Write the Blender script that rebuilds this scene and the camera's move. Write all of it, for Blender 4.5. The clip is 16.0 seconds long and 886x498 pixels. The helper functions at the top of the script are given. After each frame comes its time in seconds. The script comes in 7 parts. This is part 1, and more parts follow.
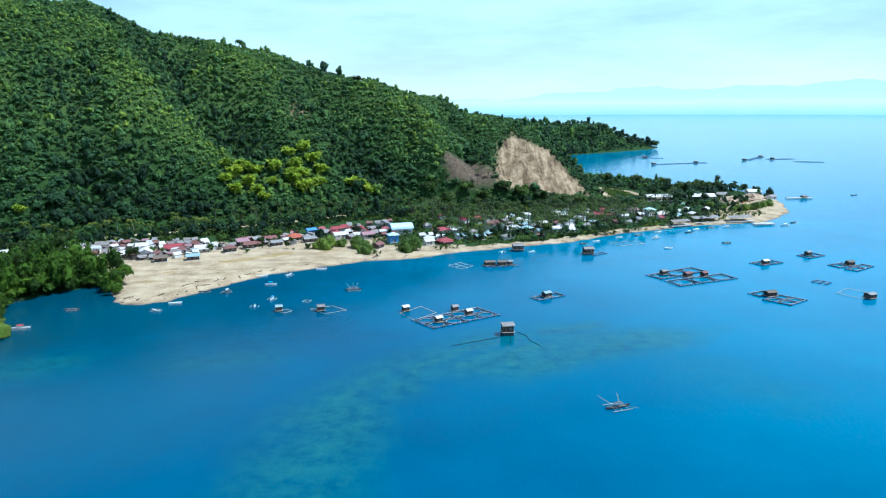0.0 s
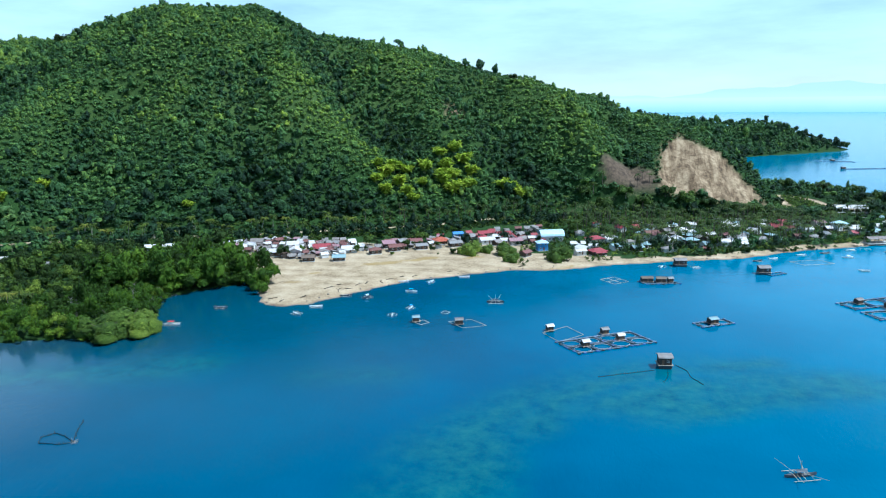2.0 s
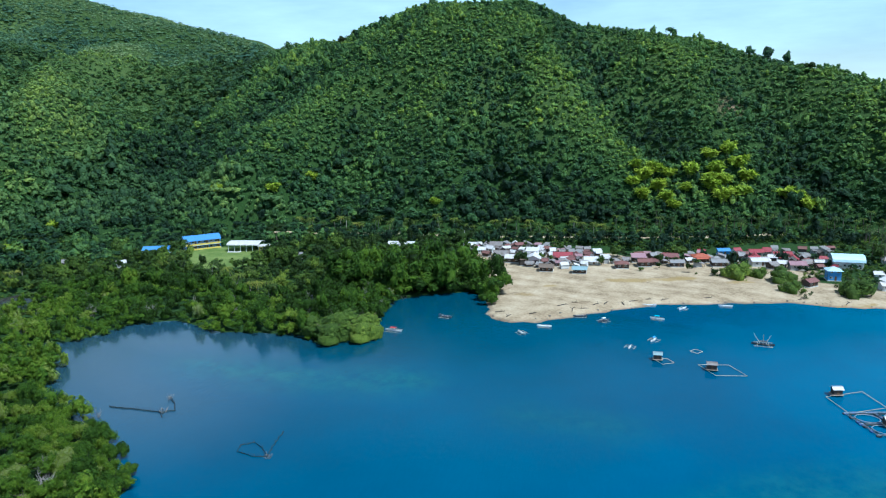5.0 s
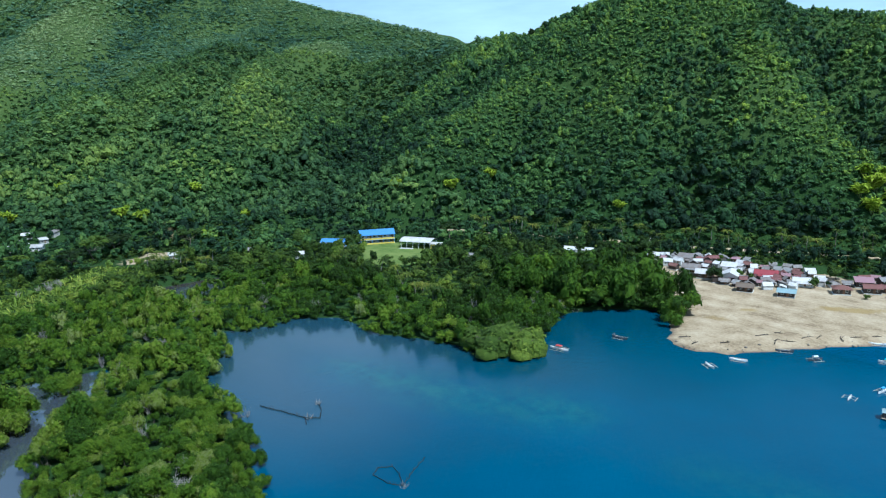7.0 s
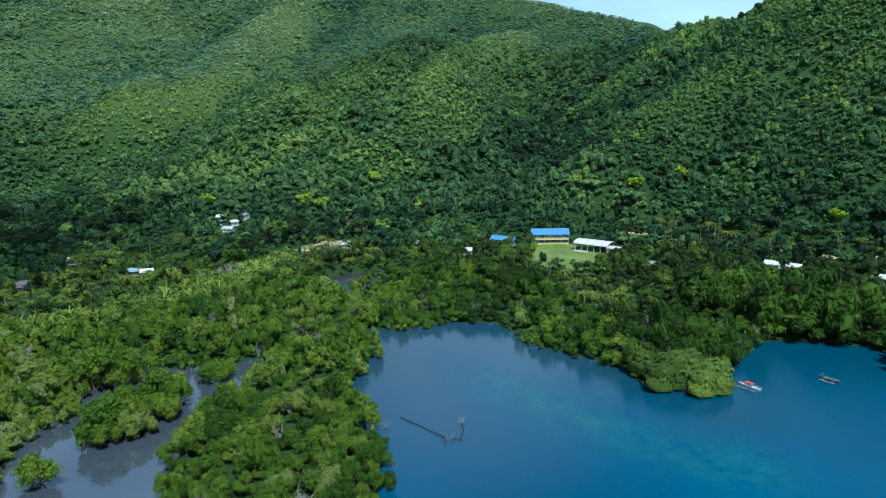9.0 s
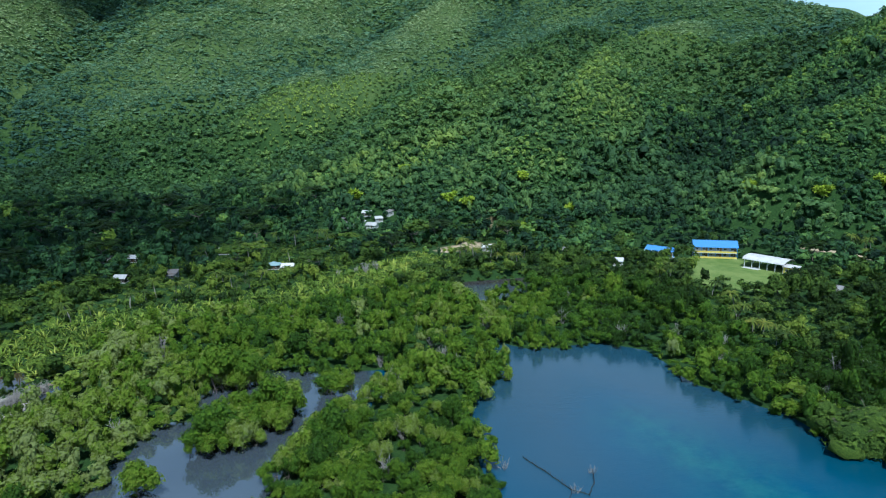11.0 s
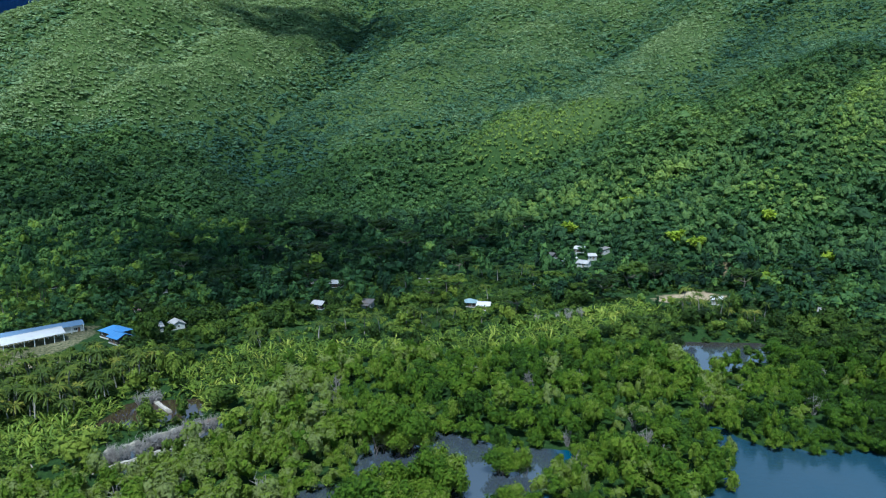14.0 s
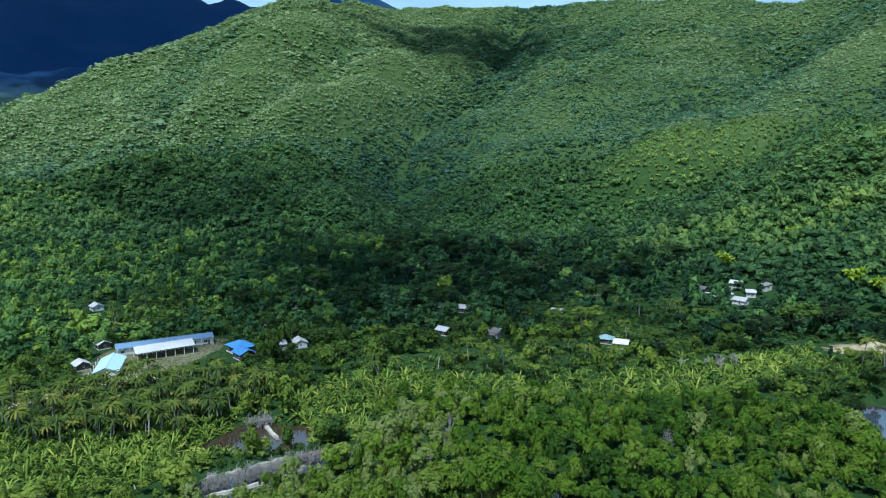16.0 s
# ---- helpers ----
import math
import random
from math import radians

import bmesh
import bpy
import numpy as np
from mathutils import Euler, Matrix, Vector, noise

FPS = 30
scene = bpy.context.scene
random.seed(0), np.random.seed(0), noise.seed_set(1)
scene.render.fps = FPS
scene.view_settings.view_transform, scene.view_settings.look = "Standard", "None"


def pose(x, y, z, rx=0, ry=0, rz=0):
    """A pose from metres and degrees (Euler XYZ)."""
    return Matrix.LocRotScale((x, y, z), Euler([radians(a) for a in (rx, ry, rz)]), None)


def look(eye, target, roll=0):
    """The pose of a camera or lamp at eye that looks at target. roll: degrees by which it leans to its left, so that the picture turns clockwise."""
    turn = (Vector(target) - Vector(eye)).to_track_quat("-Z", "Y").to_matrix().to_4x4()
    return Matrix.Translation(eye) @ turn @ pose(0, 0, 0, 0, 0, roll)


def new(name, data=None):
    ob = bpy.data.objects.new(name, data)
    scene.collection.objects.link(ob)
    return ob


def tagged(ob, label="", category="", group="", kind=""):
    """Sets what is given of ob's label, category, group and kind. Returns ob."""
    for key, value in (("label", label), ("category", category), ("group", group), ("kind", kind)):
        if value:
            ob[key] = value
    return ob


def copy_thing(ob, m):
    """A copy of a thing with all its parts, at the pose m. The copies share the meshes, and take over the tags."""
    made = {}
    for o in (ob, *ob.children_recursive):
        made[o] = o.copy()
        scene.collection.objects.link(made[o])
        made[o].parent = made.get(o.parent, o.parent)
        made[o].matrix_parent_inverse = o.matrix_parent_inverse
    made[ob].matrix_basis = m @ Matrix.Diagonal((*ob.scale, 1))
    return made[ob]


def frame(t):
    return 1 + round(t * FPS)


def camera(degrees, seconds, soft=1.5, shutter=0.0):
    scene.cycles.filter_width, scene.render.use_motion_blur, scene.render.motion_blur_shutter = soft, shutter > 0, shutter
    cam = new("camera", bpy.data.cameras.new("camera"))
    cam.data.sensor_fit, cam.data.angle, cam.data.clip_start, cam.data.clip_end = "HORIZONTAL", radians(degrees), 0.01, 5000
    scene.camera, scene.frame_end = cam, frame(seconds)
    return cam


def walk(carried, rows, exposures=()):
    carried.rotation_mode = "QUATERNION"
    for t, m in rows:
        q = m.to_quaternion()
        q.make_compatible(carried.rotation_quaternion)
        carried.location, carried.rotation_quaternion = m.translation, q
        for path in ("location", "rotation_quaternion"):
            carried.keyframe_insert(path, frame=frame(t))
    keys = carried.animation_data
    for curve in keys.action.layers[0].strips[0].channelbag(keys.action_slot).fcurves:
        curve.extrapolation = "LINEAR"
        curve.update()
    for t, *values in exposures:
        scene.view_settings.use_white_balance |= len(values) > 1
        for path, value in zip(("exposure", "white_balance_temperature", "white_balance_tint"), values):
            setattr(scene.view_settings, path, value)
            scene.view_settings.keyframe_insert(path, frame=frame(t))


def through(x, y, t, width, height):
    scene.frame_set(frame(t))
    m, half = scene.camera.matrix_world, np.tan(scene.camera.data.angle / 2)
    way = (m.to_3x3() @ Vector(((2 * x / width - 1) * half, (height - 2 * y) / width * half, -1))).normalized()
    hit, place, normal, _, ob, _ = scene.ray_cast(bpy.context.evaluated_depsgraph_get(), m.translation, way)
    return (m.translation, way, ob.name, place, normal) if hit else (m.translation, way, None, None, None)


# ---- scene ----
cam = camera(64.26, 16.0, soft=1.1)
PATH = [
    (0, (0.00, 0.00, 89.99), (0.00, 97.89, 69.56), -0.32),
    (0.5, (0.90, 5.92, 90.31), (-4.42, 103.66, 69.84), -0.32),
    (1, (1.42, 11.57, 90.66), (-9.35, 108.85, 70.15), -0.37),
    (1.5, (1.56, 17.55, 91.07), (-14.73, 114.05, 70.51), -0.48),
    (2, (1.62, 23.65, 91.39), (-19.92, 119.10, 70.77), -0.60),
    (2.5, (1.76, 30.10, 91.69), (-25.21, 124.15, 70.99), -0.67),
    (3, (1.92, 36.18, 91.94), (-30.39, 128.51, 71.18), -0.75),
    (3.5, (1.55, 41.94, 92.11), (-36.22, 132.18, 71.34), -0.77),
    (4, (0.89, 48.29, 92.09), (-42.79, 135.82, 71.33), -0.87),
    (6.5, (-10.60, 78.67, 91.65), (-80.32, 147.23, 70.70), -1.16),
    (7, (-13.70, 84.02, 91.53), (-87.91, 147.67, 70.54), -1.15),
    (7.5, (-17.05, 89.03, 91.47), (-95.30, 147.61, 70.37), -1.15),
    (8, (-20.70, 94.33, 91.28), (-102.79, 147.36, 70.03), -1.15),
    (8.5, (-24.87, 99.13, 91.05), (-110.22, 146.63, 69.61), -1.11),
    (9, (-29.47, 103.49, 90.79), (-117.64, 145.42, 69.17), -1.02),
    (9.5, (-34.28, 107.62, 90.72), (-124.99, 143.62, 68.90), -1.00),
    (12, (-61.78, 123.39, 90.17), (-158.77, 135.79, 69.21), -1.09),
    (12.5, (-67.65, 125.66, 90.01), (-165.30, 133.22, 69.80), -1.13),
    (13, (-73.99, 127.61, 89.76), (-172.06, 129.75, 70.34), -1.19),
    (13.5, (-81.94, 129.58, 89.60), (-180.09, 124.01, 71.31), -1.13),
    (14, (-86.97, 130.70, 89.46), (-184.89, 120.75, 71.76), -1.04),
    (14.5, (-91.80, 131.47, 89.53), (-189.28, 117.14, 72.43), -0.96),
    (15, (-97.30, 131.99, 89.63), (-194.02, 112.57, 73.22), -0.86),
    (15.5, (-103.22, 132.35, 89.65), (-198.84, 107.64, 73.96), -0.70),
    (16, (-109.20, 132.58, 89.47), (-203.47, 102.73, 74.53), -0.56),
]
walk(cam, [(t, look(e, g, r)) for t, e, g, r in PATH], [(0, 0.38, 4980, 0.0), (3, 0.28, 4960, 0.0), (7, 0.12, 4980, 0.0), (10, 0.12, 5020, 0.0), (12.5, 0.12, 5020, 0.0), (16, 0.13, 4960, 0.0)])

# ---- world, sun, exposure ----
SUN_AZ, SUN_EL = radians(95), radians(62)      # azimuth from +y towards +x
world = bpy.data.worlds.new("world")
scene.world = world
world.use_nodes = True
wn = world.node_tree
sky = wn.nodes.new("ShaderNodeTexSky")
sky.sky_type, sky.sun_disc = "NISHITA", False
sky.sun_elevation, sky.sun_rotation = SUN_EL, SUN_AZ
sky.altitude, sky.air_density, sky.dust_density, sky.ozone_density = 90, 1.0, 0.25, 2.0
wn.nodes["Background"].inputs["Strength"].default_value = 0.09
way = wn.nodes.new("ShaderNodeTexCoord").outputs["Generated"]
stretch = wn.nodes.new("ShaderNodeMapping")
stretch.inputs["Scale"].default_value = (1.0, 1.0, 5.0)
wn.links.new(way, stretch.inputs[0])
puffs = wn.nodes.new("ShaderNodeTexNoise")
puffs.inputs["Scale"].default_value, puffs.inputs["Detail"].default_value, puffs.inputs["Roughness"].default_value = 2.6, 6, 0.6
wn.links.new(stretch.outputs[0], puffs.inputs["Vector"])
veil = wn.nodes.new("ShaderNodeValToRGB")
veil.color_ramp.elements[0].position, veil.color_ramp.elements[1].position = 0.2, 0.95
wn.links.new(puffs.outputs["Fac"], veil.inputs[0])
clouded = wn.nodes.new("ShaderNodeMix")
clouded.data_type = "RGBA"
clouded.inputs[7].default_value = (10.0, 12.4, 13.1, 1)
rise = wn.nodes.new("ShaderNodeSeparateXYZ")
wn.links.new(way, rise.inputs[0])
low = wn.nodes.new("ShaderNodeMapRange")
low.inputs["From Min"].default_value, low.inputs["From Max"].default_value, low.inputs["To Min"].default_value, low.inputs["To Max"].default_value = 0.15, 0.85, 1.0, 0.22
wn.links.new(rise.outputs[2], low.inputs["Value"])
hazy = wn.nodes.new("ShaderNodeMath")
hazy.operation = "MULTIPLY"
wn.links.new(veil.outputs[0], hazy.inputs[0])
wn.links.new(low.outputs[0], hazy.inputs[1])
wn.links.new(hazy.outputs[0], clouded.inputs[0])
wn.links.new(sky.outputs["Color"], clouded.inputs[6])
wn.links.new(clouded.outputs[2], wn.nodes["Background"].inputs["Color"])
sun_dir = Vector((math.sin(SUN_AZ) * math.cos(SUN_EL), math.cos(SUN_AZ) * math.cos(SUN_EL), math.sin(SUN_EL)))
sun = new("sun", bpy.data.lights.new("sun", "SUN"))
sun.data.energy, sun.data.angle, sun.data.color = 5.0, radians(0.6), (1.0, 0.95, 0.86)
sun.matrix_world = look(sun_dir * 800, (0, 0, 0))


# ---- numbers of the land ----
def lattice(ix, iy, seed):
    h = (ix.astype(np.int64) * 374761393 + iy.astype(np.int64) * 668265263 + seed * 974711) & 0x7FFFFFFF
    h = ((h ^ (h >> 13)) * 1274126177) & 0x7FFFFFFF
    h = (h ^ (h >> 16)) & 0xFFFF
    return h / 65535.0


def vnoise(x, y, seed):
    ix, iy = np.floor(x), np.floor(y)
    fx, fy = x - ix, y - iy
    fx, fy = fx * fx * (3 - 2 * fx), fy * fy * (3 - 2 * fy)
    a, b = lattice(ix, iy, seed), lattice(ix + 1, iy, seed)
    c, d = lattice(ix, iy + 1, seed), lattice(ix + 1, iy + 1, seed)
    return (a + (b - a) * fx) * (1 - fy) + (c + (d - c) * fx) * fy


def fbm(x, y, size, octaves=4, seed=1):
    """Smooth noise from -1 to 1 with features of that size in metres."""
    total, amp, s = 0.0, 1.0, 1.0 / size
    norm = 0.0
    for k in range(octaves):
        total = total + amp * (vnoise(x * s + 17.3 * k, y * s - 9.1 * k, seed + k) * 2 - 1)
        norm += amp
        amp, s = amp * 0.5, s * 2.03
    return total / norm


BEACH = [(310, 690), (302, 622), (284, 572), (262, 545), (240, 522), (199, 514), (170, 502), (123, 479), (79, 449), (43, 435),
         (27, 427), (5, 418), (-15, 404), (-47, 397), (-70, 381), (-92, 366), (-105, 350), (-117, 333), (-127, 316), (-140, 309),
         (-152, 314), (-165, 338), (-171, 347)]
BAY = [(-188, 332), (-199, 315), (-192, 292), (-178, 268), (-177, 259), (-188, 252), (-207, 250), (-226, 241), (-244, 236),
       (-252, 240), (-264, 237), (-277, 224), (-272, 212), (-276, 200), (-288, 188), (-270, 188), (-252, 183), (-240, 172),
       (-228, 163), (-218, 166), (-192, 160), (-172, 154), (-150, 144), (-136, 132), (-150, 120)]
LAGOON = [(-172, 116), (-192, 107), (-207, 111), (-220, 117), (-231, 124), (-242, 129), (-246, 140), (-258, 142), (-269, 146), (-273, 124),
          (-281, 108), (-281, 93), (-268, 90), (-247, 91), (-246, 79), (-224, 72), (-195, 60), (-165, 50)]
SOUTH = [(-150, 20), (-140, -100), (-180, -300), (-120, -700), (-60, -1400), (-60, -4700), (-4700, -4700), (-4700, 4700), (-900, 4700), (-500, 2200)]
NORTH = [(-150, 1560), (150, 1640), (330, 1540), (419, 1400), (419, 1378), (340, 1307), (276, 1254), (206, 1192), (120, 1180), (40, 1120),
         (60, 1000), (150, 900), (195, 850), (225, 795), (235, 742), (290, 725)]
COAST = np.array(BEACH + BAY + LAGOON + SOUTH + NORTH, float)


def inside(x, y, poly):
    poly = np.asarray(poly, float)
    c = np.zeros(np.shape(x), bool)
    for (x0, y0), (x1, y1) in zip(poly, np.roll(poly, -1, 0)):
        if y0 != y1:
            c ^= ((y0 > y) != (y1 > y)) & (x < (x1 - x0) * (y - y0) / (y1 - y0) + x0)
    return c


def away(x, y, line, closed=True):
    """The distance to a line of points."""
    line = np.asarray(line, float)
    ends = np.roll(line, -1, 0) if closed else line[1:]
    best = np.full(np.shape(x), 1e12)
    for (x0, y0), (x1, y1) in zip(line, ends):
        dx, dy = x1 - x0, y1 - y0
        t = np.clip(((x - x0) * dx + (y - y0) * dy) / (dx * dx + dy * dy + 1e-9), 0, 1)
        best = np.minimum(best, (x - x0 - t * dx) ** 2 + (y - y0 - t * dy) ** 2)
    return np.sqrt(best)


def inland(x, y):
    """Metres from the shore: positive on land, negative at sea."""
    wob = 1.6 * fbm(x, y, 14, 3, 40)
    d = away(x, y, COAST)
    return np.where(inside(x, y, COAST), d, -d) + wob


# Crests of the hills: x, y, z of the ground along each.
MAIN_CREST = [(-690, 720, 152), (-600, 700, 152), (-564, 697, 158), (-520, 690, 170), (-470, 683, 183), (-412, 680, 184), (-339, 685, 172), (-272, 695, 147), (-179, 712, 129),
              (-79, 692, 105), (-25, 720, 93), (20, 690, 76), (48, 654, 42)]
SLIDE_NOSE = [(20, 690, 58), (50, 652, 42), (63, 645, 37), (80, 636, 25), (95, 628, 13), (107, 619, 3)]
FRONT_SPUR = [(-339, 685, 166), (-308, 565, 104), (-298, 500, 76), (-302, 462, 44)]
WEST_SPUR = [(-470, 690, 160), (-505, 600, 100), (-525, 520, 58)]
EAST_SPUR = [(-150, 712, 115), (-140, 620, 68), (-118, 555, 36)]
RANGE = [(-690, 720, 155), (-791, 714, 173), (-927, 697, 208), (-1022, 638, 237), (-1150, 560, 265), (-1300, 470, 290), (-1480, 420, 317),
         (-1600, 300, 340), (-1610, 170, 353), (-1660, -100, 375), (-1705, -455, 397)]
SPUR_B = [(-1022, 638, 233), (-930, 545, 193), (-846, 468, 162), (-789, 410, 142), (-735, 374, 114), (-643, 338, 84), (-560, 308, 45)]
SPUR_C = [(-1300, 420, 264), (-1088, 345, 190), (-845, 292, 108), (-697, 275, 80), (-600, 250, 40)]
SPUR_D = [(-1610, 170, 345), (-1459, 94, 298), (-1240, 55, 222), (-1110, 22, 172), (-1020, 2, 128), (-940, -25, 90), (-870, -60, 58)]
SPUR_G = [(-1400, 190, 275), (-1240, 165, 222), (-1109, 150, 180), (-1006, 155, 144), (-930, 150, 102)]
SPUR_E = [(-1670, -300, 380), (-1510, -250, 255), (-1430, -245, 232), (-1345, -242, 243), (-1285, -268, 220), (-1195, -300, 178), (-1060, -320, 125), (-932, -299, 84), (-780, -260, 46)]
SPUR_F = [(-1705, -455, 392), (-1500, -510, 370), (-1238, -520, 328), (-1113, -500, 280), (-1006, -588, 226), (-930, -650, 130), (-860, -680, 60)]
FAR_LOW = [(-1900, -800, 400), (-1600, -1000, 300), (-1371, -1151, 258), (-1200, -1350, 240)]
FAR_RANGE = [(-1700, -2100, 640), (-2000, -1750, 650), (-2195, -1440, 600), (-2225, -1380, 552), (-2270, -1300, 578), (-2330, -1200, 550), (-2400, -900, 600)]
CAPE_CREST = [(60, 1330, 64), (190, 1386, 48), (235, 1392, 46), (300, 1398, 34), (350, 1388, 18), (395, 1378, 5)]
HILLS = [(MAIN_CREST, 0.62, 30), (SLIDE_NOSE, 0.95, 6), (FRONT_SPUR, 0.62, 18), (WEST_SPUR, 0.6, 18), (EAST_SPUR, 0.6, 15), (RANGE, 0.45, 30),
         (SPUR_B, 0.45, 25), (SPUR_C, 0.42, 25), (SPUR_D, 0.5, 20), (SPUR_G, 0.45, 22), (SPUR_E, 0.5, 20), (SPUR_F, 0.5, 25), (FAR_LOW, 0.4, 40),
         (FAR_RANGE, 0.55, 30), (CAPE_CREST, 0.4, 20)]


def crest(x, y, pts, slope, rounding):
    best = np.full(np.shape(x), -1e9)
    for (x0, y0, z0), (x1, y1, z1) in zip(pts, pts[1:]):
        dx, dy = x1 - x0, y1 - y0
        t = np.clip(((x - x0) * dx + (y - y0) * dy) / (dx * dx + dy * dy), 0, 1)
        d2 = (x - x0 - t * dx) ** 2 + (y - y0 - t * dy) ** 2
        best = np.maximum(best, z0 + t * (z1 - z0) - slope * (np.sqrt(d2 + rounding ** 2) - rounding))
    return best


def smax(a, b, k):
    h = np.clip(0.5 + 0.5 * (a - b) / k, 0, 1)
    return b + (a - b) * h + k * h * (1 - h)


MANGROVE = [(-160, 352), (-200, 372), (-228, 362), (-250, 350), (-246, 318), (-232, 284), (-256, 276), (-305, 281), (-326, 266), (-352, 240),
            (-350, 225), (-330, 212), (-345, 190), (-358, 150), (-342, 100), (-328, 50), (-295, 47), (-275, 50), (-250, 40), (-238, -5), (-120, -40), (-90, 120),
            (-200, 200), (-150, 280)]
SAND = [(-172, 330), (-168, 352), (-205, 395), (-218, 412), (-160, 416), (-110, 428), (-75, 446), (-30, 436), (20, 433), (60, 447), (110, 477), (160, 505),
        (205, 545), (248, 600), (250, 645), (320, 660), (310, 540), (180, 480), (60, 425), (-20, 388), (-80, 360), (-110, 300), (-160, 300)]
LAWN = [(-372, 326), (-363, 314), (-328, 297), (-305, 322), (-330, 350), (-352, 350), (-362, 345)]
POND = [(-369, 234), (-370, 196), (-330, 192), (-338, 212), (-348, 224)]
FISHPOND = [(-251, 14), (-277, 34), (-290, 45), (-287, 49), (-264, 40), (-250, 30)]
BROWN_POND = [(-272, 2), (-296, 4), (-302, 28), (-288, 34), (-280, 26)]
CREEKS = [(POND, 0.5), (FISHPOND, 0.4), (BROWN_POND, 0.45)]
ROAD = [(-270, -78), (-300, -68), (-322, -50), (-345, 5), (-362, 18), (-400, 80), (-428, 150), (-437, 215), (-425, 270), (-405, 330), (-380, 375),
        (-353, 396), (-307, 416), (-268, 433), (-218, 452), (-182, 470), (-142, 490), (-112, 508), (-79, 535), (-53, 552), (-15, 572), (60, 590),
        (120, 600), (150, 625), (172, 645), (200, 640), (230, 632)]


SIDE_ROAD = [(150, 640), (153, 690), (158, 712), (170, 716), (182, 700), (184, 672), (190, 650), (200, 640)]
FACE = [(47, 626), (45, 605), (46, 589), (82, 587), (110, 597), (125, 612), (122, 626), (112, 640), (94, 650), (79, 656), (64, 656), (55, 644)]
OLD_SCAR = [(1, 596), (6, 583), (42, 587), (44, 600), (40, 608), (20, 614)]


def within(x, y, poly):
    """Metres inside an outline, negative outside it."""
    d = away(x, y, poly)
    return np.where(inside(x, y, poly), d, -d)


LOWLAND = [(-270, -140), (-400, -130), (-420, -20), (-428, 80), (-470, 150), (-462, 230), (-432, 320), (-392, 392), (-320, 432), (-250, 450), (-185, 482), (-110, 524),
           (-50, 562), (20, 572), (75, 572), (112, 590), (134, 604), (150, 640), (150, 740), (330, 740), (330, 480), (-100, 250), (-90, -140)]


# Ribs that stand out of the slopes and draws that are cut into them: how far, how wide, and the line on the plan.
RIBS = [(7, 26, [(-362, 618), (-369, 590), (-393, 563), (-405, 530), (-423, 490), (-447, 469)]), (7, 24, [(-313, 613), (-333, 568), (-347, 537), (-360, 514), (-364, 483)]),
        (8, 24, [(-288, 619), (-257, 586), (-218, 567), (-179, 551)]), (7, 22, [(-187, 661), (-153, 633), (-118, 607)]), (6, 20, [(-66, 674), (-31, 646), (-12, 600)])]
WEST_RIBS = [(9, 34, [(-802, 560), (-773, 485), (-700, 420), (-600, 358), (-563, 307)]), (8, 30, [(-582, 622), (-601, 580), (-584, 523)]),
             (11, 40, [(-1120, 360), (-962, 315), (-896, 240), (-850, 170), (-810, 120)]), (12, 34, [(-1352, -240), (-1285, -270), (-1098, -280), (-954, -274), (-843, -294)]),
             (9, 36, [(-1155, -406), (-1032, -426), (-884, -378), (-807, -359)])]
DRAWS = [(17, 34, [(-541, 660), (-522, 600), (-525, 560), (-532, 525), (-544, 490)]), (13, 24, [(-342, 585), (-376, 548), (-382, 504), (-388, 462)]),
         (13, 26, [(-290, 600), (-278, 545), (-259, 508), (-237, 478)]), (13, 24, [(-237, 645), (-221, 611), (-193, 596), (-158, 580)]),
         (11, 24, [(-123, 668), (-84, 641), (-61, 605)]), (9, 16, [(4, 677), (23, 631), (24, 601)])]
WEST_DRAWS = [(16, 44, [(-690, 650), (-642, 585), (-629, 523), (-580, 442), (-532, 372)]), (12, 32, [(-880, 560), (-820, 500), (-708, 400), (-640, 320), (-592, 275)]),
              (18, 46, [(-1120, 480), (-981, 400), (-930, 320), (-840, 240), (-760, 170)]), (22, 50, [(-1250, 300), (-1136, 262), (-1010, 215), (-973, 131), (-908, 85), (-850, 31)]),
              (55, 75, [(-1580, -170), (-1440, -170), (-1330, -165), (-1200, -175), (-1058, -190), (-922, -175), (-843, -150)]), (22, 55, [(-1180, -350), (-1058, -355), (-972, -340), (-831, -335), (-752, -315)]),
              (16, 44, [(-1050, -483), (-944, -488), (-839, -437), (-740, -384)])]


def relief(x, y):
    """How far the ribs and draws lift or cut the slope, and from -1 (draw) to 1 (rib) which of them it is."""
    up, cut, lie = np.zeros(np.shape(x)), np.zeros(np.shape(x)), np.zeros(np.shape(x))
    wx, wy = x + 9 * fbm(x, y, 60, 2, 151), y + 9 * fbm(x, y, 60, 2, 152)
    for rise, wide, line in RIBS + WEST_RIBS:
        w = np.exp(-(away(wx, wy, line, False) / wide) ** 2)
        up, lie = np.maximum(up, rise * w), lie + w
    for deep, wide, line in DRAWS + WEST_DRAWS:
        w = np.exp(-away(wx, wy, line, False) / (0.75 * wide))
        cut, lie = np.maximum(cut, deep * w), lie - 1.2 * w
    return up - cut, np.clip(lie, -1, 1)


def gully(x, y):
    """Where small gullies run down the hillsides, 0 to 1."""
    main = 1 - np.abs(fbm(x + 0.15 * y, 0.3 * y, 75, 2, 131)) * 4.5
    west = 1 - np.abs(fbm(0.3 * x, y + 0.15 * x, 120, 3, 141)) * 4.5
    w = np.clip((-x - 560) / 160, 0, 1)
    return np.clip(main * (1 - w) + west * w, 0, 1)


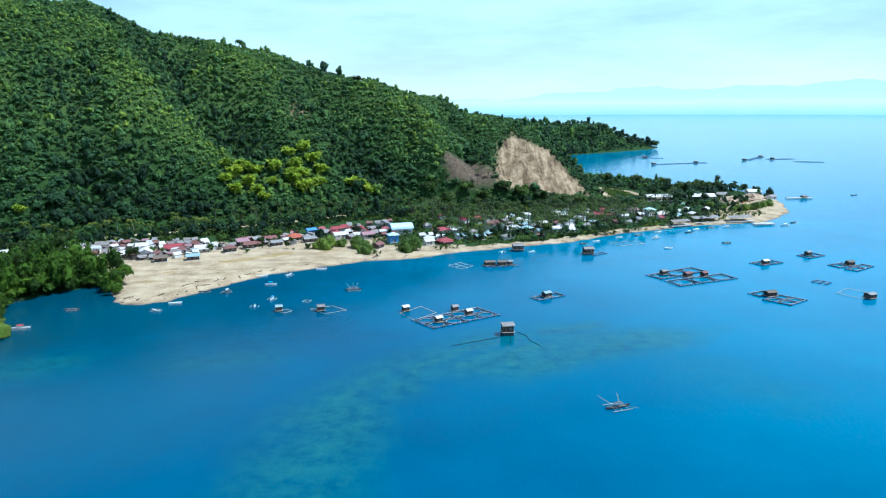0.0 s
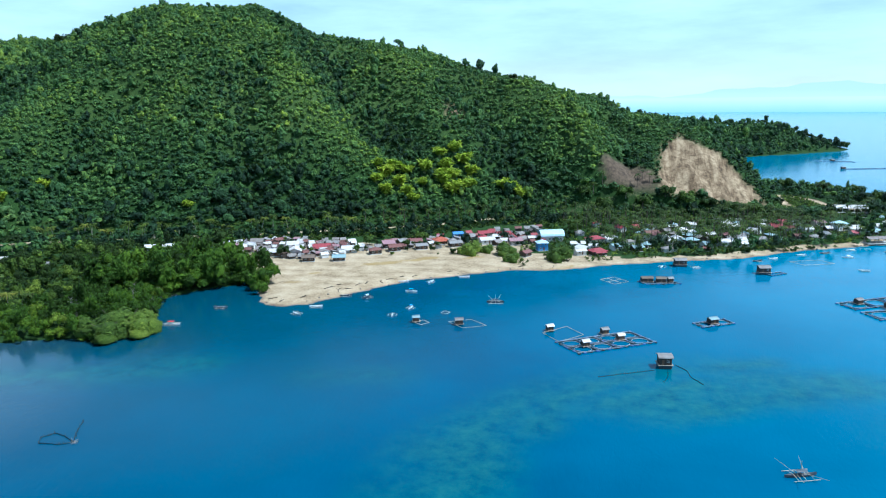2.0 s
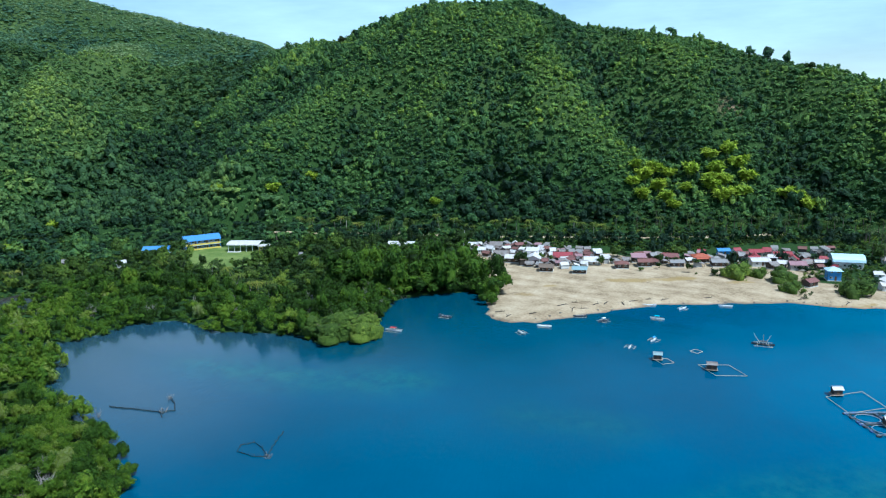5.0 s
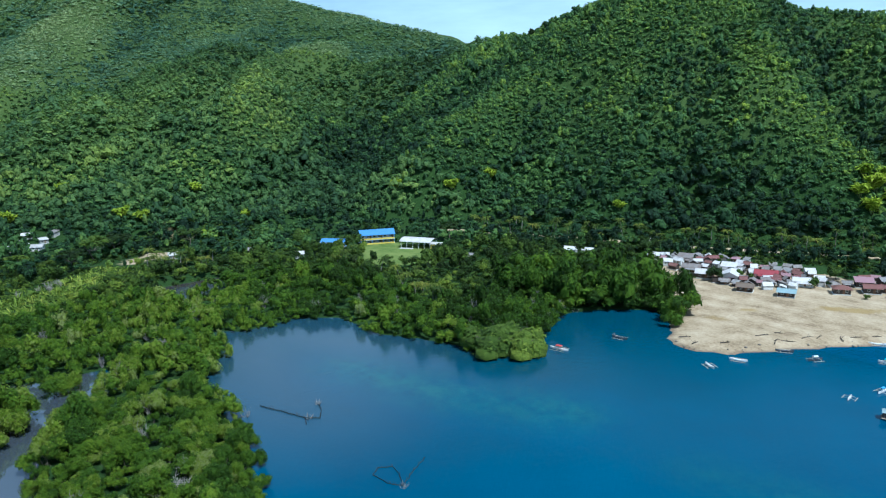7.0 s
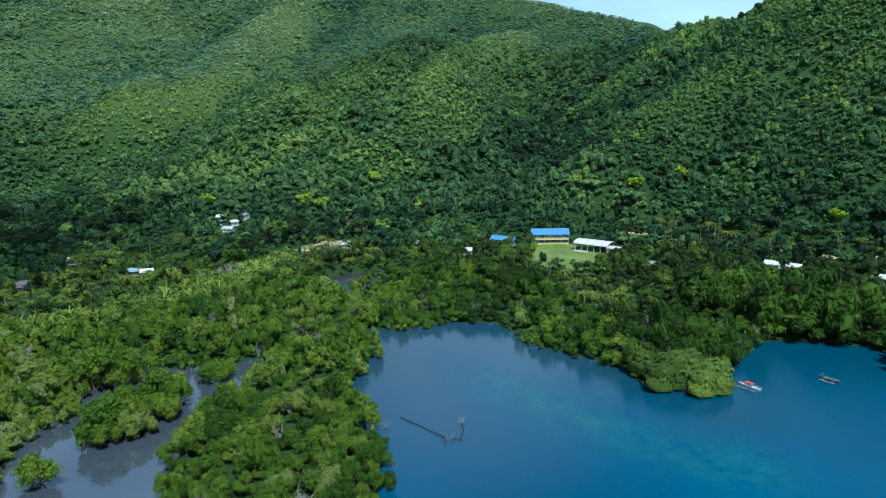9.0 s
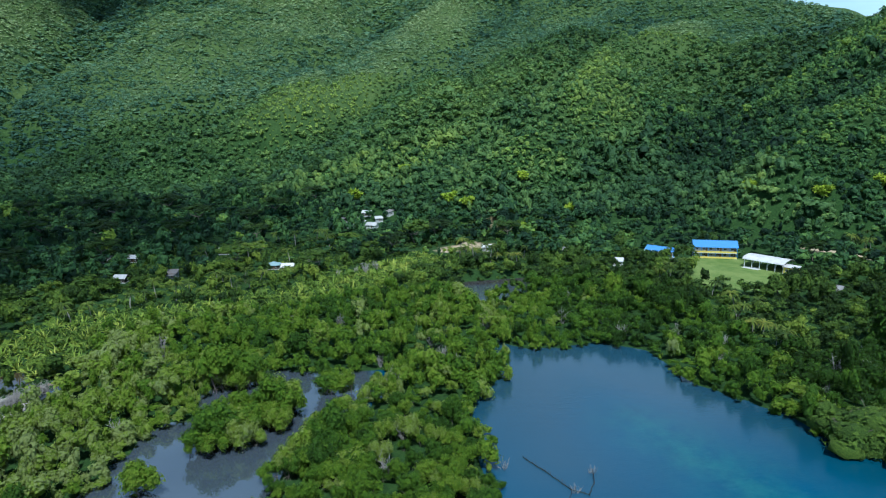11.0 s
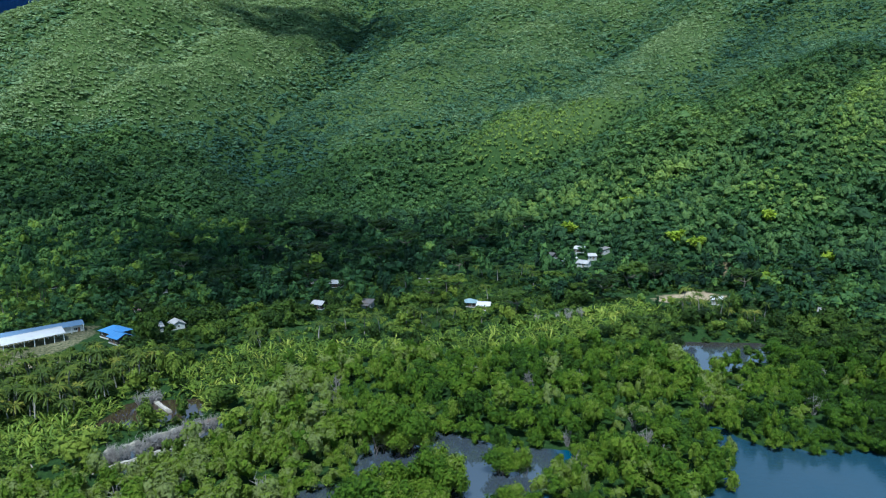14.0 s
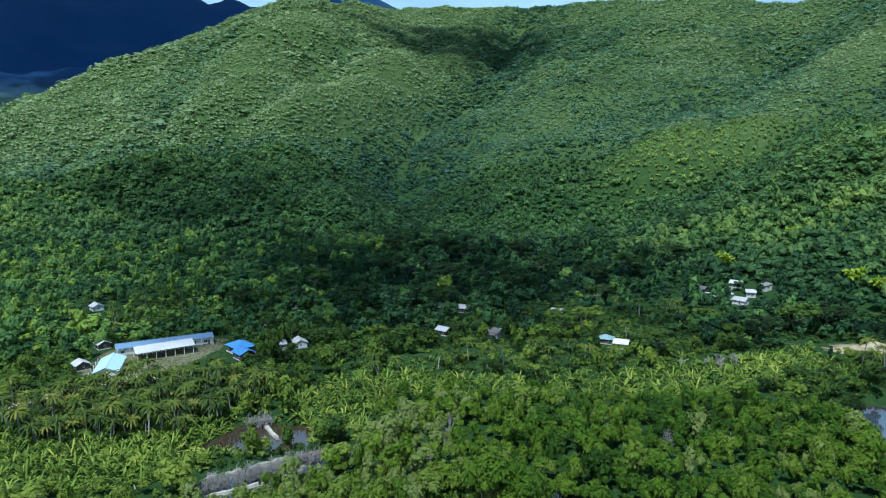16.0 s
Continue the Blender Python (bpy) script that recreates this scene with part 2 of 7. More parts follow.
def height(x, y):
    """The ground's height."""
    x, y = np.asarray(x, float), np.asarray(y, float)
    d = inland(x, y)
    land = 0.2 + 1.5 * np.clip(d / 9, 0, 1) + np.clip(d - 50, 0, 400) * 0.012 + 0.25 * fbm(x, y, 12, 3, 5)
    wet = inside(x, y, MANGROVE)
    land = np.where(wet, 0.15 + 0.25 * np.clip(d / 9, 0, 1), land)
    hills = np.full(np.shape(x), -50.0)
    for pts, slope, rounding in HILLS:
        hills = smax(hills, crest(x, y, pts, slope, rounding), 14)
    flat_to = np.where(inside(x, y, LOWLAND), 0.0, away(x, y, LOWLAND))
    hills = -smax(-hills, -(2.0 + (0.75 + 0.25 * np.exp(-((x + 290) / 60) ** 2) + 0.95 * np.clip((x + 30) / 40, 0, 1)) * flat_to), 10)
    rough = np.clip(hills / 40, 0, 1)
    hills = hills + rough * (10 * fbm(x, y, 100, 4, 11) + 22 * (0.3 - np.abs(fbm(x, y, 170, 3, 23))))
    below = np.clip((np.minimum(away(x, y, [p[:2] for p in MAIN_CREST], False), away(x, y, [p[:2] for p in RANGE], False)) - 25) / 90, 0, 1)
    hills = hills - rough * below * gully(x, y) * 7 + rough * relief(x, y)[0]
    slide = np.clip((within(x, y, FACE) + 6) / 10, 0, 1)
    hills = hills + slide * (7.0 * fbm(x + 0.3 * y, 0.3 * y, 15, 3, 31) - 4.0)
    land = smax(land, hills, 9)
    for poly, deep in CREEKS:
        e = np.where(inside(x, y, poly), away(x, y, poly), -away(x, y, poly))
        land = np.where(e > -3, np.minimum(land, 0.5 - (0.5 + deep) * np.clip((e + 3) / 5, 0, 1)), land)
    sea = np.maximum(-9, -0.25 + 0.09 * d)
    return np.where(d > 0, land, sea)


SANDBAR = [(-214, 210), (-196, 214), (-172, 221), (-138, 236)]


def shoal(x, y):
    """How shallow the reefs and sandbanks are, 0 to 1."""
    reef = [(62, 276), (31, 264), (8, 250), (-8, 233), (-14, 210), (-15, 185), (-17, 130)]
    flat = reef + [(-58, 130), (-54, 161), (-53, 188), (-45, 209), (-25, 238), (5, 266), (31, 280)]
    bank = [(-10, 222), (-1, 240), (20, 256), (62, 276), (115, 272), (95, 250), (60, 236), (25, 214)]
    s = 0.62 * np.clip(0.35 + within(x, y, flat) / 16, 0, 1)
    s = np.maximum(s, 0.75 * np.clip(1.1 - away(x, y, reef[:5], False) / 9, 0, 1))
    s = np.maximum(s, 0.7 * np.clip(0.3 + within(x, y, bank) / 14, 0, 1))
    s = np.maximum(s, 0.4 * np.clip(1 - away(x, y, [(-92, 235), (-65, 240)], False) / 14, 0, 1))
    s = np.maximum(s, 0.3 * np.clip(1 - away(x, y, [(90, 226), (105, 205)], False) / 22, 0, 1))
    s = np.maximum(s, 0.7 * np.clip(1 - away(x, y, SANDBAR, False) / 20, 0, 1))
    return np.clip(s + 0.35 * fbm(x, y, 11, 4, 77) * (s > 0) * np.minimum(1, s * 2), 0, 1)


# ---- mesh and material helpers ----
def mesh_from(name, verts, faces, attrs=None, smooth=False):
    """A mesh from arrays: vertices (n, 3), faces (m, 3 or 4); attrs: name to a number for each vertex."""
    verts, faces = np.asarray(verts, np.float32), np.asarray(faces, np.int32)
    me = bpy.data.meshes.new(name)
    me.vertices.add(len(verts))
    me.vertices.foreach_set("co", verts.ravel())
    k = faces.shape[1]
    me.loops.add(faces.size)
    me.loops.foreach_set("vertex_index", faces.ravel())
    me.polygons.add(len(faces))
    me.polygons.foreach_set("loop_start", np.arange(0, faces.size, k, dtype=np.int32))
    if smooth:
        me.polygons.foreach_set("use_smooth", np.ones(len(faces), bool))
    for key, values in (attrs or {}).items():
        a = me.attributes.new(key, "FLOAT", "POINT")
        a.data.foreach_set("value", np.asarray(values, np.float32))
    me.update(calc_edges=True)
    return me


def node(tree, kind, **inputs):
    n = tree.nodes.new("ShaderNode" + kind)
    for key, value in inputs.items():
        n.inputs[key.replace("_", " ")].default_value = value
    return n


def material(name, rough=0.7, metal=0.0, spec=0.5):
    m = bpy.data.materials.new(name)
    m.use_nodes = True
    t = m.node_tree
    p = t.nodes["Principled BSDF"]
    p.inputs["Roughness"].default_value, p.inputs["Metallic"].default_value = rough, metal
    p.inputs["Specular IOR Level"].default_value = spec
    return m, t, p


def ramp(tree, source, stops):
    r = tree.nodes.new("ShaderNodeValToRGB")
    while len(r.color_ramp.elements) < len(stops):
        r.color_ramp.elements.new(0.5)
    for e, (at, c) in zip(r.color_ramp.elements, stops):
        e.position, e.color = at, (*c, 1)
    tree.links.new(source, r.inputs[0])
    return r.outputs[0]


def attr(tree, name):
    a = tree.nodes.new("ShaderNodeAttribute")
    a.attribute_name = name
    return a.outputs["Fac"]


def noise_fac(tree, scale, detail=4, rough=0.55, coords=None):
    n = node(tree, "TexNoise", Scale=scale, Detail=detail, Roughness=rough)
    if coords is None:
        coords = tree.nodes.new("ShaderNodeNewGeometry").outputs["Position"]
    tree.links.new(coords, n.inputs["Vector"])
    return n.outputs["Fac"]


def math_node(tree, op, a, b=0.0, clamp=False):
    m = tree.nodes.new("ShaderNodeMath")
    m.operation, m.use_clamp = op, clamp
    for i, v in enumerate((a, b)):
        if isinstance(v, (int, float)):
            m.inputs[i].default_value = v
        else:
            tree.links.new(v, m.inputs[i])
    return m.outputs[0]


def mix(tree, fac, a, b):
    m = tree.nodes.new("ShaderNodeMix")
    m.data_type = "RGBA"
    for i, v in ((0, fac), (6, a), (7, b)):
        if isinstance(v, (int, float)):
            m.inputs[i].default_value = v
        elif isinstance(v, tuple):
            m.inputs[i].default_value = (*v, 1)
        else:
            tree.links.new(v, m.inputs[i])
    return m.outputs[2]


def bump(tree, p, source, strength, distance):
    b = node(tree, "Bump", Strength=strength, Distance=distance)
    tree.links.new(source, b.inputs["Height"])
    tree.links.new(b.outputs[0], p.inputs["Normal"])


def plain(name, colour, rough=0.7, metal=0.0, vary=0.25, scale=1.5, relief=0.0, spec=0.4):
    """A surface of one colour with stains at two scales and a shade of its own for each object."""
    m, t, p = material(name, rough, metal, spec)
    coords = t.nodes.new("ShaderNodeTexCoord").outputs["Object"]
    f = math_node(t, "ADD", math_node(t, "MULTIPLY", noise_fac(t, scale, 5, 0.6, coords), 0.6),
                  math_node(t, "MULTIPLY", noise_fac(t, scale * 9, 3, 0.5, coords), 0.4))
    info = t.nodes.new("ShaderNodeObjectInfo").outputs["Random"]
    f = math_node(t, "ADD", f, math_node(t, "MULTIPLY", math_node(t, "SUBTRACT", info, 0.5), 0.25))
    dark, light = tuple(c * (1 - vary) for c in colour), tuple(min(0.95, c * (1 + vary)) for c in colour)
    t.links.new(ramp(t, f, [(0.3, dark), (0.5, colour), (0.72, light)]), p.inputs["Base Color"])
    if relief:
        bump(t, p, noise_fac(t, scale * 6, 4, 0.6, coords), 0.5, relief)
    return m


def sheet_roof(name, colour, rough=0.45, metal=0.0, rust=0.3):
    """Corrugated iron: ribs down the slope, streaks of rust and fading."""
    m, t, p = material(name, rough, metal, 0.5)
    co = t.nodes.new("ShaderNodeTexCoord").outputs["Object"]
    sep = t.nodes.new("ShaderNodeSeparateXYZ")
    t.links.new(co, sep.inputs[0])
    info = t.nodes.new("ShaderNodeObjectInfo").outputs["Random"]
    wear = noise_fac(t, 0.45, 5, 0.65, co)
    fine = noise_fac(t, 3.5, 4, 0.6, co)
    c = mix(t, math_node(t, "MULTIPLY", fine, 0.35), colour, tuple(v * 0.55 for v in colour))
    c = mix(t, math_node(t, "MULTIPLY", math_node(t, "SUBTRACT", math_node(t, "ADD", wear, math_node(t, "MULTIPLY", info, 0.25)), 0.55, True), 4 * rust, True),
            c, (0.13, 0.065, 0.035))
    t.links.new(c, p.inputs["Base Color"])
    bump(t, p, math_node(t, "SINE", math_node(t, "MULTIPLY", sep.outputs[0], 25.0)), 0.5, 0.03)
    return m


def foliage(name, stops, rough=0.55, through=0.2, leaf_vary=0.3, shade_grain=0.75, fine=1.3, gloss=0.18):
    """Leaves: a hue for each tree (attribute tint), a shade for each leaf clump, and light that passes through."""
    m, t, p = material(name, rough, 0, gloss)
    isl = t.nodes.new("ShaderNodeNewGeometry").outputs["Random Per Island"]
    info = t.nodes.new("ShaderNodeObjectInfo").outputs["Random"]
    f = math_node(t, "ADD", attr(t, "tint"), math_node(t, "MULTIPLY", math_node(t, "SUBTRACT", isl, 0.5), leaf_vary))
    f = math_node(t, "ADD", f, math_node(t, "MULTIPLY", math_node(t, "SUBTRACT", info, 0.5), 0.3))
    leaves = noise_fac(t, fine, 5, 0.78)
    # Noise speckle: leaf tone, with shade between leaves put into the colour.
    f = math_node(t, "ADD", f, math_node(t, "MULTIPLY", math_node(t, "SUBTRACT", leaves, 0.52), shade_grain * 1.6))
    c = ramp(t, f, stops)
    t.links.new(c, p.inputs["Base Color"])
    bump(t, p, leaves, 0.9, 1.1 * shade_grain)
    tr = node(t, "BsdfTranslucent")
    t.links.new(mix(t, 0.5, c, (0.16, 0.24, 0.02)), tr.inputs["Color"])
    ms = node(t, "MixShader", Fac=through)
    t.links.new(p.outputs[0], ms.inputs[1])
    t.links.new(tr.outputs[0], ms.inputs[2])
    t.links.new(ms.outputs[0], t.nodes["Material Output"].inputs["Surface"])
    return m


def part(name, bm, mat, parent, label="", smooth=False):
    me = bpy.data.meshes.new(name)
    bm.normal_update()
    bm.to_mesh(me)
    bm.free()
    if smooth:
        me.polygons.foreach_set("use_smooth", np.ones(len(me.polygons), bool))
    me.materials.append(mat)
    ob = new(name, me)
    ob.parent = parent
    return tagged(ob, label) if label else ob


def part_mesh(name, me, mat, parent, label=""):
    if not me.materials:
        me.materials.append(mat)
    ob = new(name, me)
    ob.parent = parent
    return tagged(ob, label) if label else ob


def box(bm, x0, x1, y0, y1, z0, z1, bevel=0.0):
    r = bmesh.ops.create_cube(bm, size=1, matrix=Matrix.Translation(((x0 + x1) / 2, (y0 + y1) / 2, (z0 + z1) / 2)) @ Matrix.Diagonal((x1 - x0, y1 - y0, z1 - z0, 1)))
    if bevel:
        edges = list({e for v in r["verts"] for e in v.link_edges})
        bmesh.ops.bevel(bm, geom=edges, offset=bevel, segments=1, affect="EDGES")


def pole(bm, a, b, r0, r1=None, sides=6):
    """A tapered pole from a to b."""
    a, b = Vector(a), Vector(b)
    axis = b - a
    q = axis.to_track_quat("Z", "Y").to_matrix().to_4x4()
    bmesh.ops.create_cone(bm, cap_ends=True, segments=sides, radius1=r0, radius2=r0 if r1 is None else r1, depth=axis.length,
                          matrix=Matrix.Translation((a + b) / 2) @ q)


def slab(bm, pts, thick):
    """A sheet with thickness over four corners."""
    lo, hi = [bm.verts.new(Vector(p)) for p in pts], [bm.verts.new(Vector(p) + Vector((0, 0, thick))) for p in pts]
    n = len(pts)
    bm.faces.new(lo[::-1])
    bm.faces.new(hi)
    for i in range(n):
        bm.faces.new((lo[i], lo[(i + 1) % n], hi[(i + 1) % n], hi[i]))


def thing(name, label, category, group="", kind="", at=None):
    ob = new(name)
    ob.empty_display_size = 0.5
    tagged(ob, label, category, group, kind)
    if at is not None:
        ob.matrix_basis = at
    return ob


def ground_z(x, y):
    return float(height(np.array([x]), np.array([y]))[0])


# ---- materials of the setting ----
def ground_material():
    m, t, p = material("ground_soil", 0.95, 0, 0.2)
    fine, mid, big = noise_fac(t, 0.9, 5, 0.65), noise_fac(t, 0.12, 5, 0.6), noise_fac(t, 0.012, 4, 0.6)
    under = ramp(t, fine, [(0.3, (0.01, 0.026, 0.005)), (0.55, (0.024, 0.054, 0.01)), (0.75, (0.045, 0.078, 0.014))])
    grass = ramp(t, math_node(t, "ADD", math_node(t, "MULTIPLY", mid, 0.6), math_node(t, "MULTIPLY", fine, 0.4)),
                 [(0.32, (0.03, 0.055, 0.014)), (0.5, (0.058, 0.092, 0.022)), (0.68, (0.1, 0.135, 0.036))])
    c = mix(t, attr(t, "grass"), under, grass)
    lie = t.nodes.new("ShaderNodeMapping")
    lie.inputs["Rotation"].default_value = (0, 0, -0.45)
    lie.inputs["Scale"].default_value = (0.035, 0.13, 0.1)
    t.links.new(t.nodes.new("ShaderNodeNewGeometry").outputs["Position"], lie.inputs[0])
    streak = noise_fac(t, 1.0, 5, 0.62, lie.outputs[0])
    sand = ramp(t, math_node(t, "ADD", math_node(t, "MULTIPLY", streak, 0.33), math_node(t, "ADD", math_node(t, "MULTIPLY", mid, 0.37), math_node(t, "MULTIPLY", fine, 0.3))),
                [(0.38, (0.21, 0.15, 0.09)), (0.46, (0.33, 0.245, 0.15)), (0.53, (0.42, 0.32, 0.205)), (0.62, (0.5, 0.395, 0.27))])
    deep_z = t.nodes.new("ShaderNodeSeparateXYZ")
    t.links.new(t.nodes.new("ShaderNodeNewGeometry").outputs["Position"], deep_z.inputs[0])
    damp = ramp(t, math_node(t, "ADD", deep_z.outputs[2], math_node(t, "MULTIPLY", mid, 0.5)), [(0.3, (1, 1, 1)), (0.75, (0, 0, 0))])
    sand = mix(t, math_node(t, "MULTIPLY", damp, 0.7), sand, (0.15, 0.105, 0.075))
    olive = ramp(t, math_node(t, "ADD", attr(t, "dry"), math_node(t, "MULTIPLY", math_node(t, "SUBTRACT", noise_fac(t, 0.16, 5, 0.65), 0.5), 1.4)), [(0.42, (0, 0, 0)), (0.75, (1, 1, 1))])
    sand = mix(t, math_node(t, "MULTIPLY", olive, 0.8), sand, (0.3, 0.205, 0.075))
    litter = ramp(t, noise_fac(t, 0.8, 4, 0.7), [(0.6, (0, 0, 0)), (0.7, (1, 1, 1))])
    sand = mix(t, math_node(t, "MULTIPLY", litter, 0.35), sand, (0.13, 0.1, 0.075))
    c = mix(t, math_node(t, "MULTIPLY", math_node(t, "SUBTRACT", math_node(t, "ADD", attr(t, "sand"), math_node(t, "MULTIPLY", fine, 0.5)), 0.45), 3.0, True), c, sand)
    lawn = ramp(t, mid, [(0.35, (0.1, 0.15, 0.03)), (0.62, (0.17, 0.21, 0.055))])
    c = mix(t, attr(t, "lawn"), c, lawn)
    soil = ramp(t, math_node(t, "ADD", math_node(t, "MULTIPLY", mid, 0.5), math_node(t, "MULTIPLY", noise_fac(t, 0.35, 5, 0.7), 0.5)),
                [(0.34, (0.085, 0.058, 0.036)), (0.46, (0.24, 0.168, 0.1)), (0.62, (0.44, 0.33, 0.205))])
    geo = t.nodes.new("ShaderNodeNewGeometry").outputs["Position"]
    run = t.nodes.new("ShaderNodeMapping")
    run.inputs["Rotation"].default_value = (0, 0, 0.5)
    run.inputs["Scale"].default_value = (0.2, 0.035, 0.03)
    t.links.new(geo, run.inputs[0])
    gully = ramp(t, noise_fac(t, 1.0, 6, 0.7, run.outputs[0]), [(0.38, (0.26, 0.22, 0.19)), (0.5, (0.72, 0.68, 0.65)), (0.6, (1, 1, 1))])
    worn = t.nodes.new("ShaderNodeMix")
    worn.data_type, worn.blend_type = "RGBA", "MULTIPLY"
    worn.inputs[0].default_value = 0.8
    t.links.new(soil, worn.inputs[6])
    t.links.new(gully, worn.inputs[7])
    c = mix(t, attr(t, "soil"), c, worn.outputs[2])
    c = mix(t, attr(t, "clay"), c, ramp(t, noise_fac(t, 0.35, 5, 0.7), [(0.35, (0.05, 0.036, 0.026)), (0.65, (0.15, 0.105, 0.07))]))
    # Far range turned dark blue: haze put into its base colour.
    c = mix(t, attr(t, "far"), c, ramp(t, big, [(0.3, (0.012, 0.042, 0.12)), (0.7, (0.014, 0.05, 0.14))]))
    t.links.new(c, p.inputs["Base Color"])
    bump(t, p, fine, 0.8, 0.6)
    return m


def water_material():
    m, t, p = material("sea_water", 0.06, 0, 0.5)
    p.inputs["IOR"].default_value = 1.33
    big = noise_fac(t, 0.012, 4, 0.6)
    deep = ramp(t, big, [(0.35, (0.0005, 0.055, 0.12)), (0.65, (0.0008, 0.077, 0.158))])
    shallow = ramp(t, noise_fac(t, 0.14, 5, 0.7), [(0.35, (0.002, 0.06, 0.1)), (0.65, (0.02, 0.118, 0.118))])
    # Lighter blue towards the east stands in for sky reflected on the sea.
    deep = mix(t, attr(t, "east_sheen"), deep, ramp(t, big, [(0.35, (0.002, 0.142, 0.262)), (0.65, (0.005, 0.178, 0.31))]))
    c = mix(t, attr(t, "shoal"), deep, shallow)
    c = mix(t, attr(t, "silt"), c, (0.008, 0.045, 0.07))
    c = mix(t, attr(t, "still"), c, (0.048, 0.058, 0.072))
    t.links.new(math_node(t, "ADD", 0.4, math_node(t, "MULTIPLY", attr(t, "still"), 0.6)), p.inputs["Specular IOR Level"])
    c = mix(t, attr(t, "mud"), c, (0.045, 0.03, 0.02))
    t.links.new(math_node(t, "ADD", 1.33, math_node(t, "MULTIPLY", attr(t, "still"), 0.5)), p.inputs["IOR"])
    t.links.new(c, p.inputs["Base Color"])
    t.links.new(math_node(t, "SUBTRACT", 0.1, math_node(t, "MULTIPLY", attr(t, "still"), 0.07)), p.inputs["Roughness"])
    geo = t.nodes.new("ShaderNodeNewGeometry").outputs["Position"]
    mp = t.nodes.new("ShaderNodeMapping")
    mp.inputs["Rotation"].default_value = (0, 0, 0.5)
    mp.inputs["Scale"].default_value = (1.0, 0.55, 1)
    t.links.new(geo, mp.inputs[0])
    calm = math_node(t, "SUBTRACT", 1.0, attr(t, "still"))
    waves = math_node(t, "ADD", noise_fac(t, 0.7, 6, 0.66, mp.outputs[0]), math_node(t, "MULTIPLY", noise_fac(t, 0.06, 3, 0.5, mp.outputs[0]), 1.2))
    b = node(t, "Bump", Distance=0.35)
    t.links.new(math_node(t, "MULTIPLY", math_node(t, "ADD", math_node(t, "MULTIPLY", calm, 0.85), 0.05), 0.24), b.inputs["Strength"])
    t.links.new(waves, b.inputs["Height"])
    t.links.new(b.outputs[0], p.inputs["Normal"])
    return m


# ---- the large structure: ground, sea, far shore ----
def grid_faces(nx, ny):
    i = np.arange(nx * ny).reshape(ny, nx)
    return np.stack([i[:-1, :-1], i[:-1, 1:], i[1:, 1:], i[1:, :-1]], -1).reshape(-1, 4)


YARD = [(-309, -76), (-318, -56), (-336, -46), (-356, -46), (-376, -52), (-372, -64), (-345, -92), (-322, -86)]
gx = np.concatenate([[-4700, -4000, -3400], np.arange(-2900, -1750, 45), np.arange(-1750, -720, 15), np.arange(-720, -430, 9), np.arange(-430, 330, 4.5),
                     np.arange(330, 480, 14), [520, 600, 800, 1400, 2500, 4800]])
gy = np.concatenate([[-4700, -3600, -2800], np.arange(-2300, -900, 45), np.arange(-900, -120, 17), np.arange(-120, 740, 4.5),
                     np.arange(740, 1000, 10), np.arange(1000, 1660, 22), [1700, 2200, 3200, 4800]])
GX, GY = np.meshgrid(gx, gy)
GZ = height(GX.ravel(), GY.ravel())
fx_, fy_ = GX.ravel(), GY.ravel()
shore = inland(fx_, fy_)
sand_m = np.maximum(inside(fx_, fy_, SAND) * 1.0, np.clip(1.2 - away(fx_, fy_, ROAD, False) / 3.6, 0, 1) * np.where(((fy_ > 385) & (fx_ < -60)) | (fx_ > 135) | (fy_ < -40), 1, 0.25))
sand_m = np.maximum(sand_m, np.clip(1.5 - away(fx_, fy_, SIDE_ROAD, False) / 5, 0, 1))
sand_m = np.maximum(sand_m, np.clip(1.3 - np.hypot(fx_ + 436, fy_ - 222) / 9, 0, 1))
sand_m = np.maximum(sand_m, 0.75 * inside(fx_, fy_, [(-210, 390), (-205, 428), (-120, 450), (-50, 478), (-36, 456), (-60, 420)]))
sand_m = np.maximum(sand_m, 1.0 * ((shore < 7) & (fx_ > -172) & (fy_ > 290) & (fy_ < 760)))
sand_m = np.maximum(sand_m, np.clip(1.6 - away(fx_, fy_, [(-428, 203), (-436, 238)], False) / 3.4, 0, 1))
sand_m = np.maximum(sand_m, 0.3 * inside(fx_, fy_, YARD))
dry_m = sum(w * np.exp(-(((fx_ - cx) * 0.8 + (fy_ - cy) * 0.6) / a_) ** 2 - (((fy_ - cy) * 0.8 - (fx_ - cx) * 0.6) / b_) ** 2)
            for cx, cy, a_, b_, w in [(-118, 394, 14, 5, 1.0), (-96, 411, 13, 5, 0.9), (-146, 366, 9, 4, 0.7), (-150, 345, 8, 5, 0.6), (-70, 418, 12, 4, 0.8), (-145, 330, 6, 3, 0.5), (-20, 405, 20, 3, 0.7)])
lawn_m = 1.0 * inside(fx_, fy_, LAWN)
scar = np.maximum(np.clip((within(fx_, fy_, FACE) + 5 * fbm(fx_, fy_, 16, 3, 91) + 2) / 4, 0, 1), 0)
clay = np.clip((within(fx_, fy_, OLD_SCAR) + 5 * fbm(fx_, fy_, 16, 3, 92) + 1) / 4, 0, 1) * (1 - scar)
scar = np.maximum(scar, np.clip(1.4 - np.hypot(fx_ + 125, (fy_ - 634) / 1.6) / 8, 0, 1))
scar = np.maximum(scar, np.clip(1.4 - np.hypot(fx_ + 476, fy_ - 246) / 10, 0, 1) * 0.8)
grass_m = np.clip((GZ - 35) / 60, 0, 1) * np.clip(0.55 + 0.6 * fbm(fx_, fy_, 220, 3, 61) + np.clip((-fx_ - 700) / 700, 0, 0.5), 0, 1)
